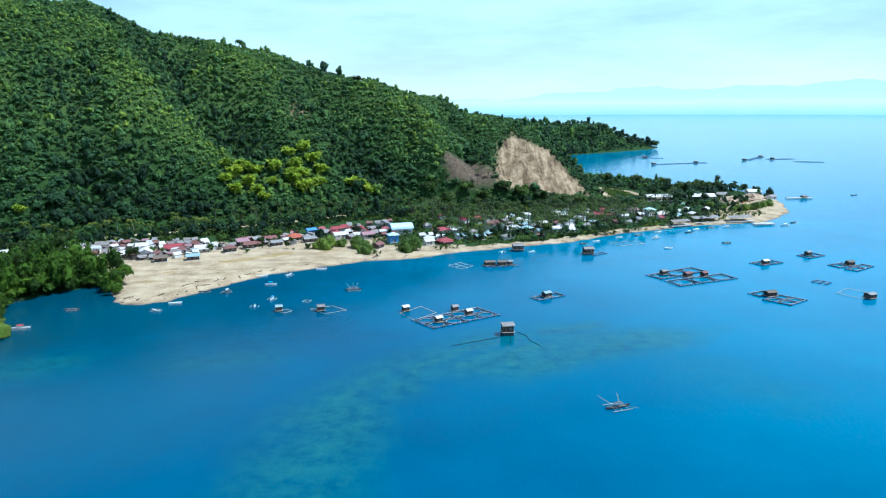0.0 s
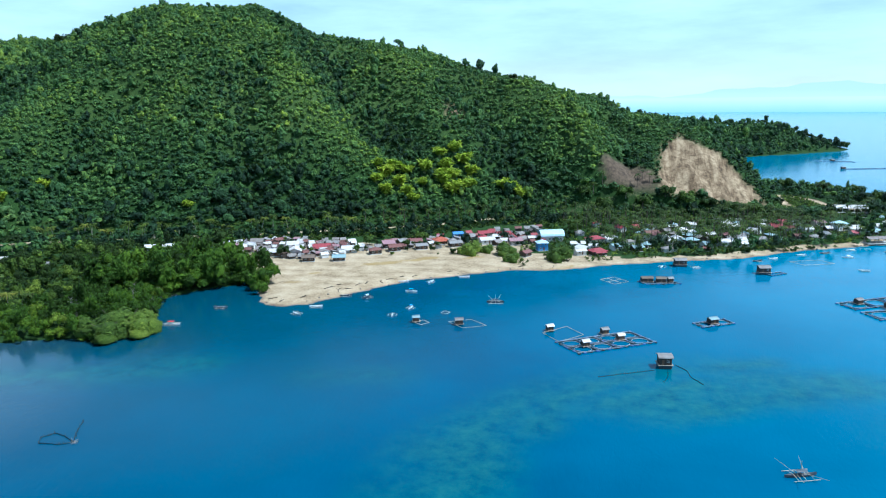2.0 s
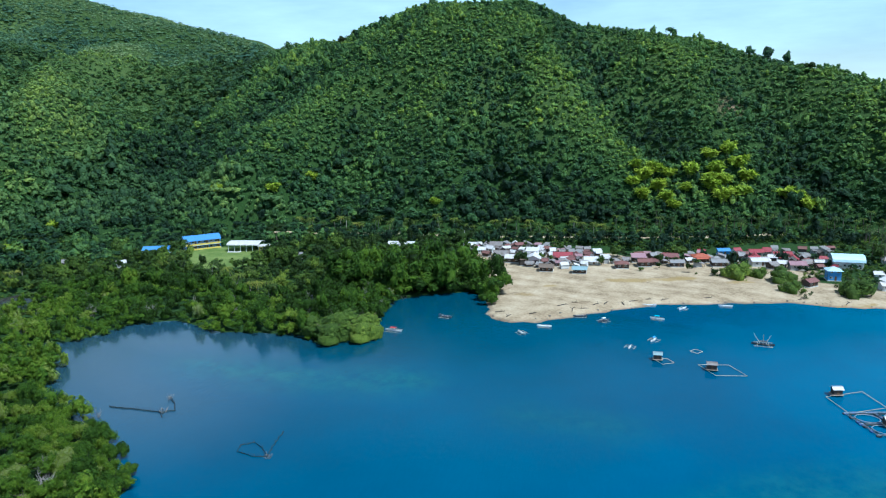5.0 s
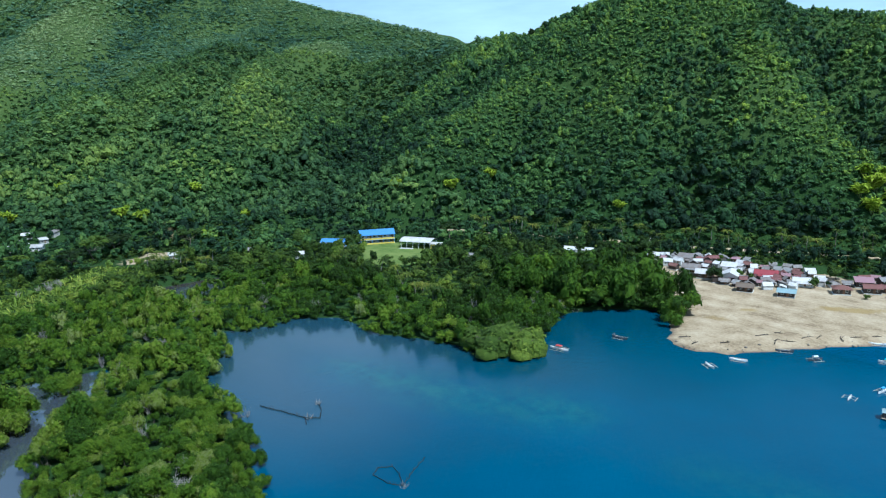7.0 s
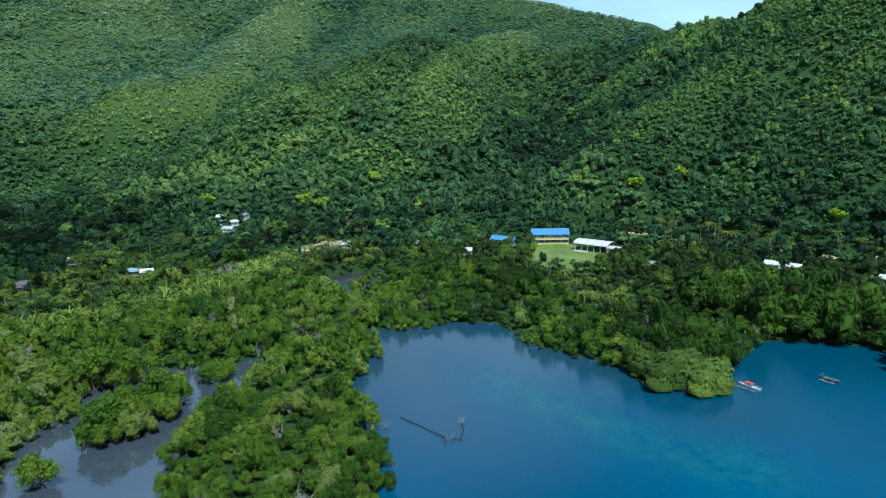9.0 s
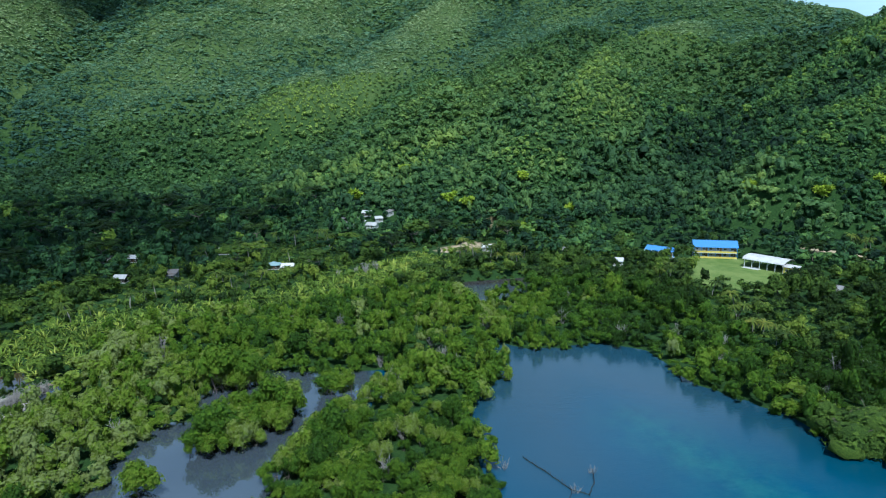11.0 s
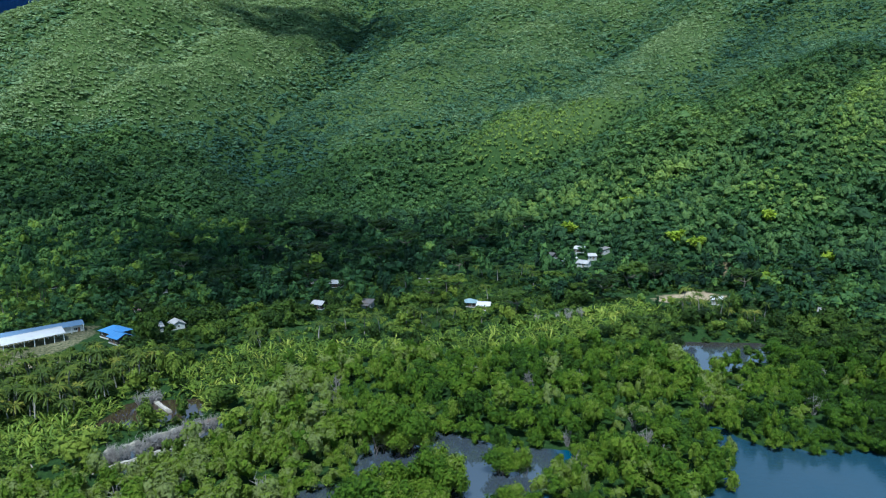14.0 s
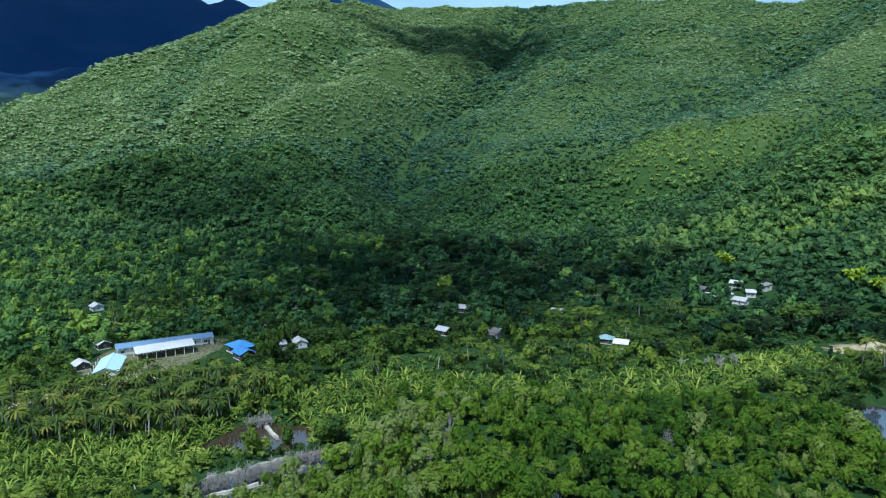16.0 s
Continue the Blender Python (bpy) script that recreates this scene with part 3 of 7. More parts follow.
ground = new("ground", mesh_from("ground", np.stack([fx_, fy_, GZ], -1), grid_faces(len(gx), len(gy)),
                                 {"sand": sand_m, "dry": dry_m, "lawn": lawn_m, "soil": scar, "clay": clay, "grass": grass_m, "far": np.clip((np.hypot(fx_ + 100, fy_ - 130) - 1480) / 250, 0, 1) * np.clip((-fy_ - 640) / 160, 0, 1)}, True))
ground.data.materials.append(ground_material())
tagged(ground, "green hilly land sloping to a sandy shore and tidal flats", "ground", kind="structure")

wx = np.concatenate([[-4700, -2500, -1200, -700], np.arange(-460, 340, 5), np.arange(340, 900, 25), [1000, 1500, 2500, 3600, 4900]])
wy = np.concatenate([[-4700, -2000, -600, -250], np.arange(-120, 520, 5), np.arange(520, 1700, 25), [2200, 3200, 4000, 4900]])
WX, WY = np.meshgrid(wx, wy)
ux, uy = WX.ravel(), WY.ravel()
silt = np.clip(1 - away(ux, uy, BAY[:17], False) / 150, 0, 1) ** 1.2 * (uy < 345)
silt *= 1 - 0.85 * np.clip(1 - away(ux, uy, SANDBAR, False) / 26, 0, 1)
silt = np.clip(silt * 0.9 + 0.15 * fbm(ux, uy, 40, 3, 55) * (silt > 0.05), 0, 1)
lag = inside(ux, uy, LAGOON + [(-150, 60), (-140, 110)]) | ((away(ux, uy, LAGOON) < 12) & (uy < 136) & (ux < -165)) | inside(ux, uy, [(p[0], p[1]) for p in FISHPOND])
pools = np.zeros(len(ux), bool)
for poly in (POND, BROWN_POND, FISHPOND):
    pools |= inside(ux, uy, poly) | (away(ux, uy, poly) < 7)
still = np.where(lag | pools, 1.0, 0.0)
mud = np.where(inside(ux, uy, BROWN_POND) | (away(ux, uy, BROWN_POND) < 6), 1.0, 0.0)
mud = np.maximum(mud, np.where((inside(ux, uy, POND) | (away(ux, uy, POND) < 16)) & (ux < -360), 0.6, 0.0))
still = np.maximum(still, 0.42 * np.clip(1 - away(ux, uy, [(-200, 180), (-240, 190), (-265, 205), (-230, 225)], False) / 55, 0, 1))
sea = new("water", mesh_from("water", np.stack([ux, uy, 0 * ux], -1), grid_faces(len(wx), len(wy)),
                             {"shoal": shoal(ux, uy), "silt": silt, "east_sheen": np.clip((ux + 0.35 * (uy - 200) + 20) / 260, 0, 1), "still": still, "mud": mud}, True))
sea.data.materials.append(water_material())
tagged(sea, "calm blue sea with pale shallows over a reef", "sea", kind="structure")


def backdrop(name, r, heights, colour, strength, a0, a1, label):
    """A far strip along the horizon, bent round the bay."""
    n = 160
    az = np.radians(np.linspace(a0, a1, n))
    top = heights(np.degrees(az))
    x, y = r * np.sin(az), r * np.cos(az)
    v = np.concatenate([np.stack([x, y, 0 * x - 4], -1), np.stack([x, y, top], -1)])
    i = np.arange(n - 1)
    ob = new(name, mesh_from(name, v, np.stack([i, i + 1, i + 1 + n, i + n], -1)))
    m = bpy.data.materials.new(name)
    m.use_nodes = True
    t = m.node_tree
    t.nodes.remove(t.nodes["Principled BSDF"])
    # The strip glows by itself; haze is put into its colours.
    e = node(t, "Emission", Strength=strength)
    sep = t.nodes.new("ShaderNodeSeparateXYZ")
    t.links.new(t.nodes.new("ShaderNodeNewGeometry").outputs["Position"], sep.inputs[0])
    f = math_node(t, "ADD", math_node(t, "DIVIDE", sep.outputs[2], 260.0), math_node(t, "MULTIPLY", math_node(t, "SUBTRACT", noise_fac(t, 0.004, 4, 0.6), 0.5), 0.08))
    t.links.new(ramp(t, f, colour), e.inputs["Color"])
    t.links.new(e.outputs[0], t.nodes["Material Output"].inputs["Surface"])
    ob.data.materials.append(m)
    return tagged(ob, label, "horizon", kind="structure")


def far_heights(deg):
    x = deg
    h = 96 + 95 * np.exp(-((x - 30) / 11.0) ** 2) + 60 * np.exp(-((x - 14) / 7.0) ** 2) + 70 * np.exp(-((x - 55) / 16.0) ** 2)
    return h + 10 * np.sin(x * 0.9) + 5 * np.sin(x * 2.3 + 1)


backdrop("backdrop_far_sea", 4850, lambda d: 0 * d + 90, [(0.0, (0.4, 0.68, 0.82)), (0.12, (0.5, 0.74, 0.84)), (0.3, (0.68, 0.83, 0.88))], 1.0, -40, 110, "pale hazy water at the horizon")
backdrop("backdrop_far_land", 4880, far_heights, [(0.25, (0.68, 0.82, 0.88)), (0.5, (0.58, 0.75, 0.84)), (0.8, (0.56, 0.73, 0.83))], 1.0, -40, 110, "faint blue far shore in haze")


# ---- trees and other plants ----
LEAF_DARK = [(0.0, (0.01, 0.026, 0.013)), (0.3, (0.042, 0.094, 0.034)), (0.55, (0.095, 0.178, 0.046)), (0.8, (0.17, 0.26, 0.046)), (1.0, (0.32, 0.4, 0.04))]
# Extra blue puts the haze of distance into the leaf colour.
LEAF_FAR_HAZE = [(0.0, (0.024, 0.056, 0.046)), (0.3, (0.062, 0.125, 0.08)), (0.55, (0.118, 0.204, 0.106)), (0.8, (0.218, 0.297, 0.136)), (1.0, (0.305, 0.375, 0.16))]
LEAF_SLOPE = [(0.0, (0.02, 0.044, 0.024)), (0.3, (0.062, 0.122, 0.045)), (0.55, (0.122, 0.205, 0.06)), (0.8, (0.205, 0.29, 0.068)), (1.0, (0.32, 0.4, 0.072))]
LEAF_MANG = [(0.0, (0.018, 0.036, 0.004)), (0.3, (0.06, 0.124, 0.012)), (0.6, (0.128, 0.214, 0.012)), (0.85, (0.23, 0.3, 0.026)), (1.0, (0.28, 0.32, 0.1))]
LEAF_PALM = [(0.0, (0.014, 0.026, 0.005)), (0.4, (0.042, 0.066, 0.009)), (0.7, (0.095, 0.125, 0.014)), (1.0, (0.21, 0.2, 0.03))]
LEAF_NIPA = [(0.0, (0.05, 0.085, 0.01)), (0.5, (0.165, 0.235, 0.025)), (1.0, (0.37, 0.38, 0.06))]
LEAF_LOW = [(0.0, (0.012, 0.0225, 0.006)), (0.3, (0.038, 0.069, 0.012)), (0.55, (0.082, 0.133, 0.018)), (0.8, (0.148, 0.21, 0.025)), (1.0, (0.27, 0.33, 0.04))]
leaf_hill = foliage("hill_leaves", LEAF_DARK)
leaf_far_haze = foliage("far_haze_leaves", LEAF_FAR_HAZE, through=0.34, leaf_vary=0.16, shade_grain=0.45, gloss=0.15)
leaf_slope = foliage("slope_leaves", LEAF_SLOPE, through=0.3, leaf_vary=0.2, shade_grain=0.6)
leaf_low = foliage("lowland_leaves", LEAF_LOW, shade_grain=0.85, fine=1.7)
leaf_mang = foliage("mangrove_leaves", LEAF_MANG, through=0.26, shade_grain=0.75, fine=2.6)
leaf_palm = foliage("palm_leaves", LEAF_PALM, 0.5, 0.15, shade_grain=0.2)
leaf_nipa = foliage("nipa_leaves", LEAF_NIPA, 0.45, 0.15, shade_grain=0.2)
bark = plain("bark", (0.16, 0.13, 0.1), 0.9, vary=0.4, scale=3, relief=0.03)
bark_pale = plain("pale_bark", (0.3, 0.27, 0.23), 0.9, vary=0.35, scale=3, relief=0.02)
dead_wood = plain("dead_wood", (0.27, 0.24, 0.22), 0.9, vary=0.3, scale=3)



def ball(sub):
    bm = bmesh.new()
    bmesh.ops.create_icosphere(bm, subdivisions=sub, radius=1)
    v = np.array([q.co[:] for q in bm.verts])
    f = np.array([[q.index for q in t.verts] for t in bm.faces])
    bm.free()
    f = f[v[f][:, :, 2].mean(1) > -0.45]
    keep_ = np.unique(f)
    where_ = np.zeros(len(v), int)
    where_[keep_] = np.arange(len(keep_))
    return v[keep_], where_[f]


BALLS = {1: ball(1), 2: ball(2)}
CAP = (np.array([(0.8, 0.1, -0.1), (-0.1, 0.85, 0), (-0.8, -0.1, -0.1), (0.1, -0.85, 0), (0, 0, 0.75)]), np.array([(0, 1, 4), (1, 2, 4), (2, 3, 4), (3, 0, 4)]))


def crown(lobes, leaves, tall, leaf, sub=1, seed=0, spread=0.6, jag=0.2, small=1.0, core=0.82):
    """A ragged crown of radius 1: uneven tufts heaped into a dome, clothed in leaf sprays of that size. Returns vertices and triangles."""
    g = np.random.default_rng(seed)
    v0, f0 = BALLS[sub] if sub else CAP
    vs, fs, at = [], [], 0
    a, r = g.uniform(0, 6.283, lobes), spread * np.sqrt(g.uniform(0.05, 1, lobes))
    c = np.stack([r * np.cos(a), r * np.sin(a), 0.75 * (1 - (r / 1.1) ** 2) * g.uniform(0.1, 1.15, lobes)], -1)
    if lobes == 1:
        c *= 0
    size = (g.uniform(0.3, 0.52, lobes) if lobes > 1 else np.array([0.85])) * small
    axes = g.uniform(0.75, 1.3, (lobes, 3))
    for k in range(lobes):
        rad = np.exp(jag * g.normal(size=len(v0)))
        vs.append(v0 * axes[k] * (rad * size[k] * core)[:, None] + c[k])
        fs.append(f0 + at)
        at += len(v0)
    w = g.choice(lobes, leaves, p=size ** 2 / (size ** 2).sum())
    n_ = g.normal(size=(leaves, 3)) + (0, 0, 0.5)
    n_ /= np.linalg.norm(n_, axis=1)[:, None]
    p = c[w] + n_ * axes[w] * (size[w] * g.uniform(0.72, 1.2, leaves))[:, None]
    face = n_ + g.normal(scale=0.34, size=n_.shape) + (0, 0, 0.18)
    face /= np.linalg.norm(face, axis=1)[:, None]
    u = np.cross(face, g.normal(size=face.shape))
    u /= np.linalg.norm(u, axis=1)[:, None]
    o = np.cross(face, u)
    s = leaf * np.exp(g.normal(0, 0.3, (leaves, 1)))
    vs.append(np.stack([p - o * s * 0.7 - u * s * 0.6, p + o * s * 0.7 - u * s * 0.5, p + u * s * 1.1], 1).reshape(-1, 3))
    fs.append(at + np.arange(3 * leaves).reshape(-1, 3))
    return np.concatenate(vs) * (1, 1, tall / 2), np.concatenate(fs)


def scattered(name, where, size, tint, variants, mat, label, category, squash=(0.65, 1.45), smooth=False):
    """Many crowns joined into one mesh."""
    g = np.random.default_rng(len(where))
    vs, ts, fs, at = [], [], [], 0
    pick = g.integers(0, len(variants), len(where))
    for k, (flat, tri) in enumerate(variants):
        sel = pick == k
        if not sel.any():
            continue
        p, s, tn = where[sel], size[sel], tint[sel]
        a = g.uniform(0, 2 * np.pi, len(p))
        ca, sa = np.cos(a), np.sin(a)
        z = flat[None, :, 2] * s[:, None] * g.uniform(*squash, (len(p), 1))
        wide = s[:, None] * g.uniform(0.75, 1.2, (len(p), 1))
        x = (flat[None, :, 0] * ca[:, None] - flat[None, :, 1] * sa[:, None]) * s[:, None]
        y = (flat[None, :, 0] * sa[:, None] + flat[None, :, 1] * ca[:, None]) * wide
        v = np.stack([x, y, z], -1) + p[:, None]
        vs.append(v.reshape(-1, 3))
        ts.append(np.repeat(tn, len(flat)))
        fs.append((tri[None] + at + len(flat) * np.arange(len(p))[:, None, None]).reshape(-1, 3))
        at += len(flat) * len(p)
    ob = new(name, mesh_from(name, np.concatenate(vs), np.concatenate(fs), {"tint": np.concatenate(ts)}, smooth))
    ob.data.materials.append(mat)
    return tagged(ob, label, category, kind="stuff")


def jittered(x0, x1, y0, y1, step, seed, jit=0.45):
    g = np.random.default_rng(seed)
    x, y = np.meshgrid(np.arange(x0, x1, step), np.arange(y0, y1, step))
    x, y = x.ravel() + g.uniform(-jit, jit, x.size) * step, y.ravel() + g.uniform(-jit, jit, x.size) * step
    return x, y


VILLAGE = [(-222, 408), (-205, 436), (-120, 462), (-70, 512), (-10, 522), (60, 545), (120, 575), (175, 600), (262, 640), (300, 640), (292, 590), (255, 545),
           (200, 518), (120, 484), (60, 452), (20, 440), (-30, 428), (-80, 428), (-130, 405), (-170, 385)]


OUT = [(-250, 368, 20, 2), (-238, 360, 110, 8), (-244, 356, 20, 0), (-253, 396, 25, 1), (-262, 392, 25, 2), (-299, 347, 35, 0), (-371, 281, 60, 8), (-401, 267, 60, 0), (-393, -44, 60, 7),
       (-372, -16, 40, 2), (-366, -22, 130, 8), (-400, -151, 60, 2), (-345, -96, 60, 1), (-432, -54, 60, 3), (-452, 22, 80, 0), (-450, 36, 80, 1), (-410, 61, 80, 3), (-455, 83, 80, 1),
       (-414, 110, 80, 5), (-408, 117, 80, 1), (-516, 166, 70, 3), (-508, 158, 70, 1), (-522, 154, 50, 0), (-512, 178, 90, 8), (-500, 172, 60, 2), (-528, 172, 70, 1), (-520, 186, 30, 3), (-508, 166, 20, 8), (-408, 38, 70, 1),
       (-421, 226, 70, 8), (-320, -83, 60, 1), (-440, -120, 60, 0), (-221, 412, 20, 1), (-244, 440, 25, 8)]
CLEAR = [(-358, -36, 9), (-351, -30, 8), (-341, -57, 14), (-355, -69, 14), (-325, -72, 13), (-384, 313, 10), (-376, 306, 8), (-312, -62, 10), (-373, 337, 9)]


BAMBOO = [(-165, 535, 5.2), (-158, 556, 6.2), (-150, 545, 5.4), (-134, 562, 5.6), (-119, 571, 6.4), (-107, 585, 6.0), (-109, 552, 6.2), (-118, 556, 5.8), (-135, 532, 4.6),
          (-74, 578, 5.2), (-66, 582, 4.4), (-156, 530, 5.0), (-98, 566, 5.4), (-126, 580, 4.8), (-112, 566, 5.2), (-160, 545, 5.6), (-168, 548, 5.0), (-148, 560, 5.0), (-100, 578, 5.6), (-116, 590, 5.2), (-104, 560, 5.8), (-120, 562, 5.0), (-142, 536, 4.8), (-60, 576, 4.6), (-132, 548, 4.6), (-397, 422, 4.4), (-430, 397, 4.2), (-388, 453, 4.0), (-279, 461, 3.8),
          (-510, 226, 4.8), (-500, 236, 4.2), (-560, 168, 4.4), (-455, 262, 4.0), (-475, 300, 4.0), (-520, 282, 4.2), (-590, 210, 4.2)]


TURN = [(142, 612), (172, 612), (186, 650), (182, 715), (150, 715)]


def open_ground(x, y):
    """Where no trees stand: water, sand, road, yards, the scar, the ponds."""
    bad = (inland(x, y) < 1.0) | inside(x, y, LAWN) | (away(x, y, ROAD, False) < 3.0)
    for poly in (POND, FISHPOND, BROWN_POND):
        bad |= inside(x, y, poly)
    bad |= inside(x, y, [(-168, 345), (-212, 402), (-150, 404), (-80, 425), (-20, 436), (60, 446), (130, 482), (205, 520), (240, 560), (250, 590), (300, 650), (300, 690), (262, 660), (246, 640), (330, 640), (320, 500), (60, 400), (-120, 290), (-175, 310)])
    bad |= np.maximum(within(x, y, FACE), within(x, y, OLD_SCAR)) + 3 * fbm(x, y, 16, 3, 91) > 1
    bad |= away(x, y, [(-248, 4), (-266, 23), (-290, 46)], False) < 3
    bad |= away(x, y, [(-425, 200), (-436, 240)], False) < 8
    bad |= inside(x, y, YARD) | (away(x, y, SIDE_ROAD, False) < 6.5) | inside(x, y, TURN)
    bad |= np.hypot(x + 434, y - 222) < 9
    for hx, hy, yaw, k in OUT:
        bad |= np.hypot(x - hx - 2.5, y - hy) < 5
    for hx, hy, r in BAMBOO:
        bad |= np.hypot(x - hx, y - hy) < 0.75 * r
    for hx, hy, r in CLEAR:
        bad |= np.hypot(x - hx, y - hy) < r
    bad |= inside(x, y, [(-372, -44), (-346, -34), (-330, -40), (-312, -62), (-318, -82), (-345, -90), (-372, -58)])
    bad |= inside(x, y, [(-400, 305), (-362, 345), (-375, 352), (-330, 356), (-326, 345), (-366, 305)])
    return bad


def hue(x, y, seed):
    return 0.45 + 0.38 * fbm(x, y, 130, 3, seed) + 0.2 * fbm(x, y, 22, 2, seed + 5)


def back_slope(x, y, z):
    """Ground that falls away from the bay, behind the crests."""
    r = np.hypot(x + 60, y - 150)
    ahead = height(x + 9 * (x + 60) / r, y + 9 * (y - 150) / r)
    return (ahead - z) / 9 < -0.3


def seen(x, y):
    """The part of the land that lies ahead of the flight, not behind it."""
    return y > np.where(x < -109, 132 + 1.25 * (x + 109) - 60, 140)


# far hillsides
far_var = [crown(1, 17, 1.7, 0.34, 0, k, jag=0.15) for k in range(12)]
tuft_var = [crown(2, 34, 1.8, 0.24, 0, 60 + k, 0.45, jag=0.15, small=1.25, core=0.95) for k in range(12)]
ridge_var = [crown(1, 10, 1.6, 0.55, 0, 40 + k, jag=0.15) for k in range(10)]
mid_var = [crown(2 + k % 3, 50, (1.9, 2.2, 1.6, 2.5)[k % 4], 0.23, 1, 20 + k, 0.5, small=1.2, core=0.9) for k in range(12)]
x, y = jittered(-1750, -640, -1000, 760, 5.2, 3)
z = height(x, y)
keep = (z > 2) & seen(x, y) & (np.hypot(x + 100, y - 130) < 1720) & (y < 640 - 0.1 * x)
keep &= ~back_slope(x, y, z)
x, y, z = x[keep], y[keep], z[keep]
g = np.random.default_rng(1)
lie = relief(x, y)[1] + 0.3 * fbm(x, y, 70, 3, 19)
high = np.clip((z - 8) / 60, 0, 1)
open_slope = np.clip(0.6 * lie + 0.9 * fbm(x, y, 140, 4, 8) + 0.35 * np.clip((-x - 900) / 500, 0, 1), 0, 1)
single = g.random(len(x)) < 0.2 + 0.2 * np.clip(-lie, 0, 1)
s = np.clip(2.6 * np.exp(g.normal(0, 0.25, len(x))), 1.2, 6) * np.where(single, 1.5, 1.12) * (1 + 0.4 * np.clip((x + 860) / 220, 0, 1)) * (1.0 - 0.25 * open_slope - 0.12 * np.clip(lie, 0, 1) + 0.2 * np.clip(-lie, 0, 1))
# Draws darker, heights paler: growth, plus shade and haze put into the tint.
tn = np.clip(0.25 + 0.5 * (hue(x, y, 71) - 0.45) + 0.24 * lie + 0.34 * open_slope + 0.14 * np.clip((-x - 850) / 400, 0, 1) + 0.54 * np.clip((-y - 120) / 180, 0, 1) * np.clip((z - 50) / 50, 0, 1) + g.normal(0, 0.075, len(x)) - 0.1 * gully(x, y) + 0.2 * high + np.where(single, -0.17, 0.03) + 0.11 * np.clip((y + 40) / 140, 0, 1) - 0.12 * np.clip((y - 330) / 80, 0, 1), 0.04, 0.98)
spot, remote = np.stack([x, y, z + s * 0.25], -1), np.hypot(x + 100, y - 130) > 1050
thin_out = remote & (g.random(len(x)) < 0.25)
brow = np.hypot(x + 100, y - 130) < 800
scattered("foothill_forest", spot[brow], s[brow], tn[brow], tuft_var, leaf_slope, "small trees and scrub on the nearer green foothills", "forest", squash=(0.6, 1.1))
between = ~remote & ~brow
scattered("far_hill_forest", spot[between], s[between], tn[between], far_var, leaf_far_haze, "dense scrub and small trees on the far green hillsides", "forest", squash=(0.5, 0.95))
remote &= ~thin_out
scattered("ridge_forest", spot[remote], s[remote] * 1.15, tn[remote], ridge_var, leaf_far_haze, "scrub and grass on the most distant slopes", "forest", squash=(0.45, 0.9))

# Line along which the hill's trees are tinted lighter.
PALE_STRIP = [(-262, 590), (-240, 577), (-218, 566), (-185, 552)]
x, y = jittered(-640, 330, 330, 1000, 5.0, 4)
x2, y2 = jittered(-640, -440, -560, 330, 6.0, 14)
x3, y3 = jittered(20, 470, 1080, 1480, 6.5, 24)
x, y = np.concatenate([x, x2, x3]), np.concatenate([y, y2, y3])
z = height(x, y)
front = (y < 760 + 0.12 * (-x)) | (y > 1000)
keep = ((z > 9.5) | ((y > 1000) & (inland(x, y) > -1))) & ~open_ground(x, y) & front & seen(x, y)
keep &= ~back_slope(x, y, z)
x, y, z = x[keep], y[keep], z[keep]
g = np.random.default_rng(2)
s = np.clip(np.where(y < 420, 2.7, 2.35) * np.exp(g.normal(0, 0.3, len(x))), 1.4, 6) * np.where(y > 1000, 1.25, np.where(y < 420, 1.15, 1))
s = s * np.where((y > 400) & (z < 45) & (np.hypot((x + 150) / 1.6, y - 555) > 45) & (g.random(len(x)) < 0.3), 1.4, 1)
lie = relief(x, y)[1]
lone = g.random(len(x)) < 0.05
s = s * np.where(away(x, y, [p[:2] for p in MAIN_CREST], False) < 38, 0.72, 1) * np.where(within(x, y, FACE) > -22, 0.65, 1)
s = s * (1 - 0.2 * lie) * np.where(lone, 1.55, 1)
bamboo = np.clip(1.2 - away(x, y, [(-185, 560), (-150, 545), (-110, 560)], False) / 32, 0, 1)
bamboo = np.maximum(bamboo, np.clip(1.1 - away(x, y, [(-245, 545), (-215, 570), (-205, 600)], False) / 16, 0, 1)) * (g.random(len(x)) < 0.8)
# Foot and gullies darker, top and ribs lighter: growth, plus shade put into colour.
tn = np.clip(hue(x, y, 81) + np.where((x > -640) & (y > 380), np.clip(-0.12 - 0.14 * np.clip((x + 300) / 90, 0, 1) + 0.0042 * z, -0.26, 0.24), np.clip(-0.14 + 0.005 * z, -0.14, 0.08)) + g.normal(0, 0.15, len(x)) * np.where(y < 420, 0.6, 1) - 0.08 * gully(x, y) + 0.22 * lie + np.where(y < 420, 0.04, 0.02) + 0.34 * np.exp(-(away(x, y, PALE_STRIP, False) / 13) ** 2), 0.03, 0.85) * (1 - bamboo) + bamboo * g.uniform(0.6, 1.0, len(x))
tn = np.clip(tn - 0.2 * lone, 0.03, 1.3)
spot, west = np.stack([x, y, z + s * 0.5], -1), y < 420
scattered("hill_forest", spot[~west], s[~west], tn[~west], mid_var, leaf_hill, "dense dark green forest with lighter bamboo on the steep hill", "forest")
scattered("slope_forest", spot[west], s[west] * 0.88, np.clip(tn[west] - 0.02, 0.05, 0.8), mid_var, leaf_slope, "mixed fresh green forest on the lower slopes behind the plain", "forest")

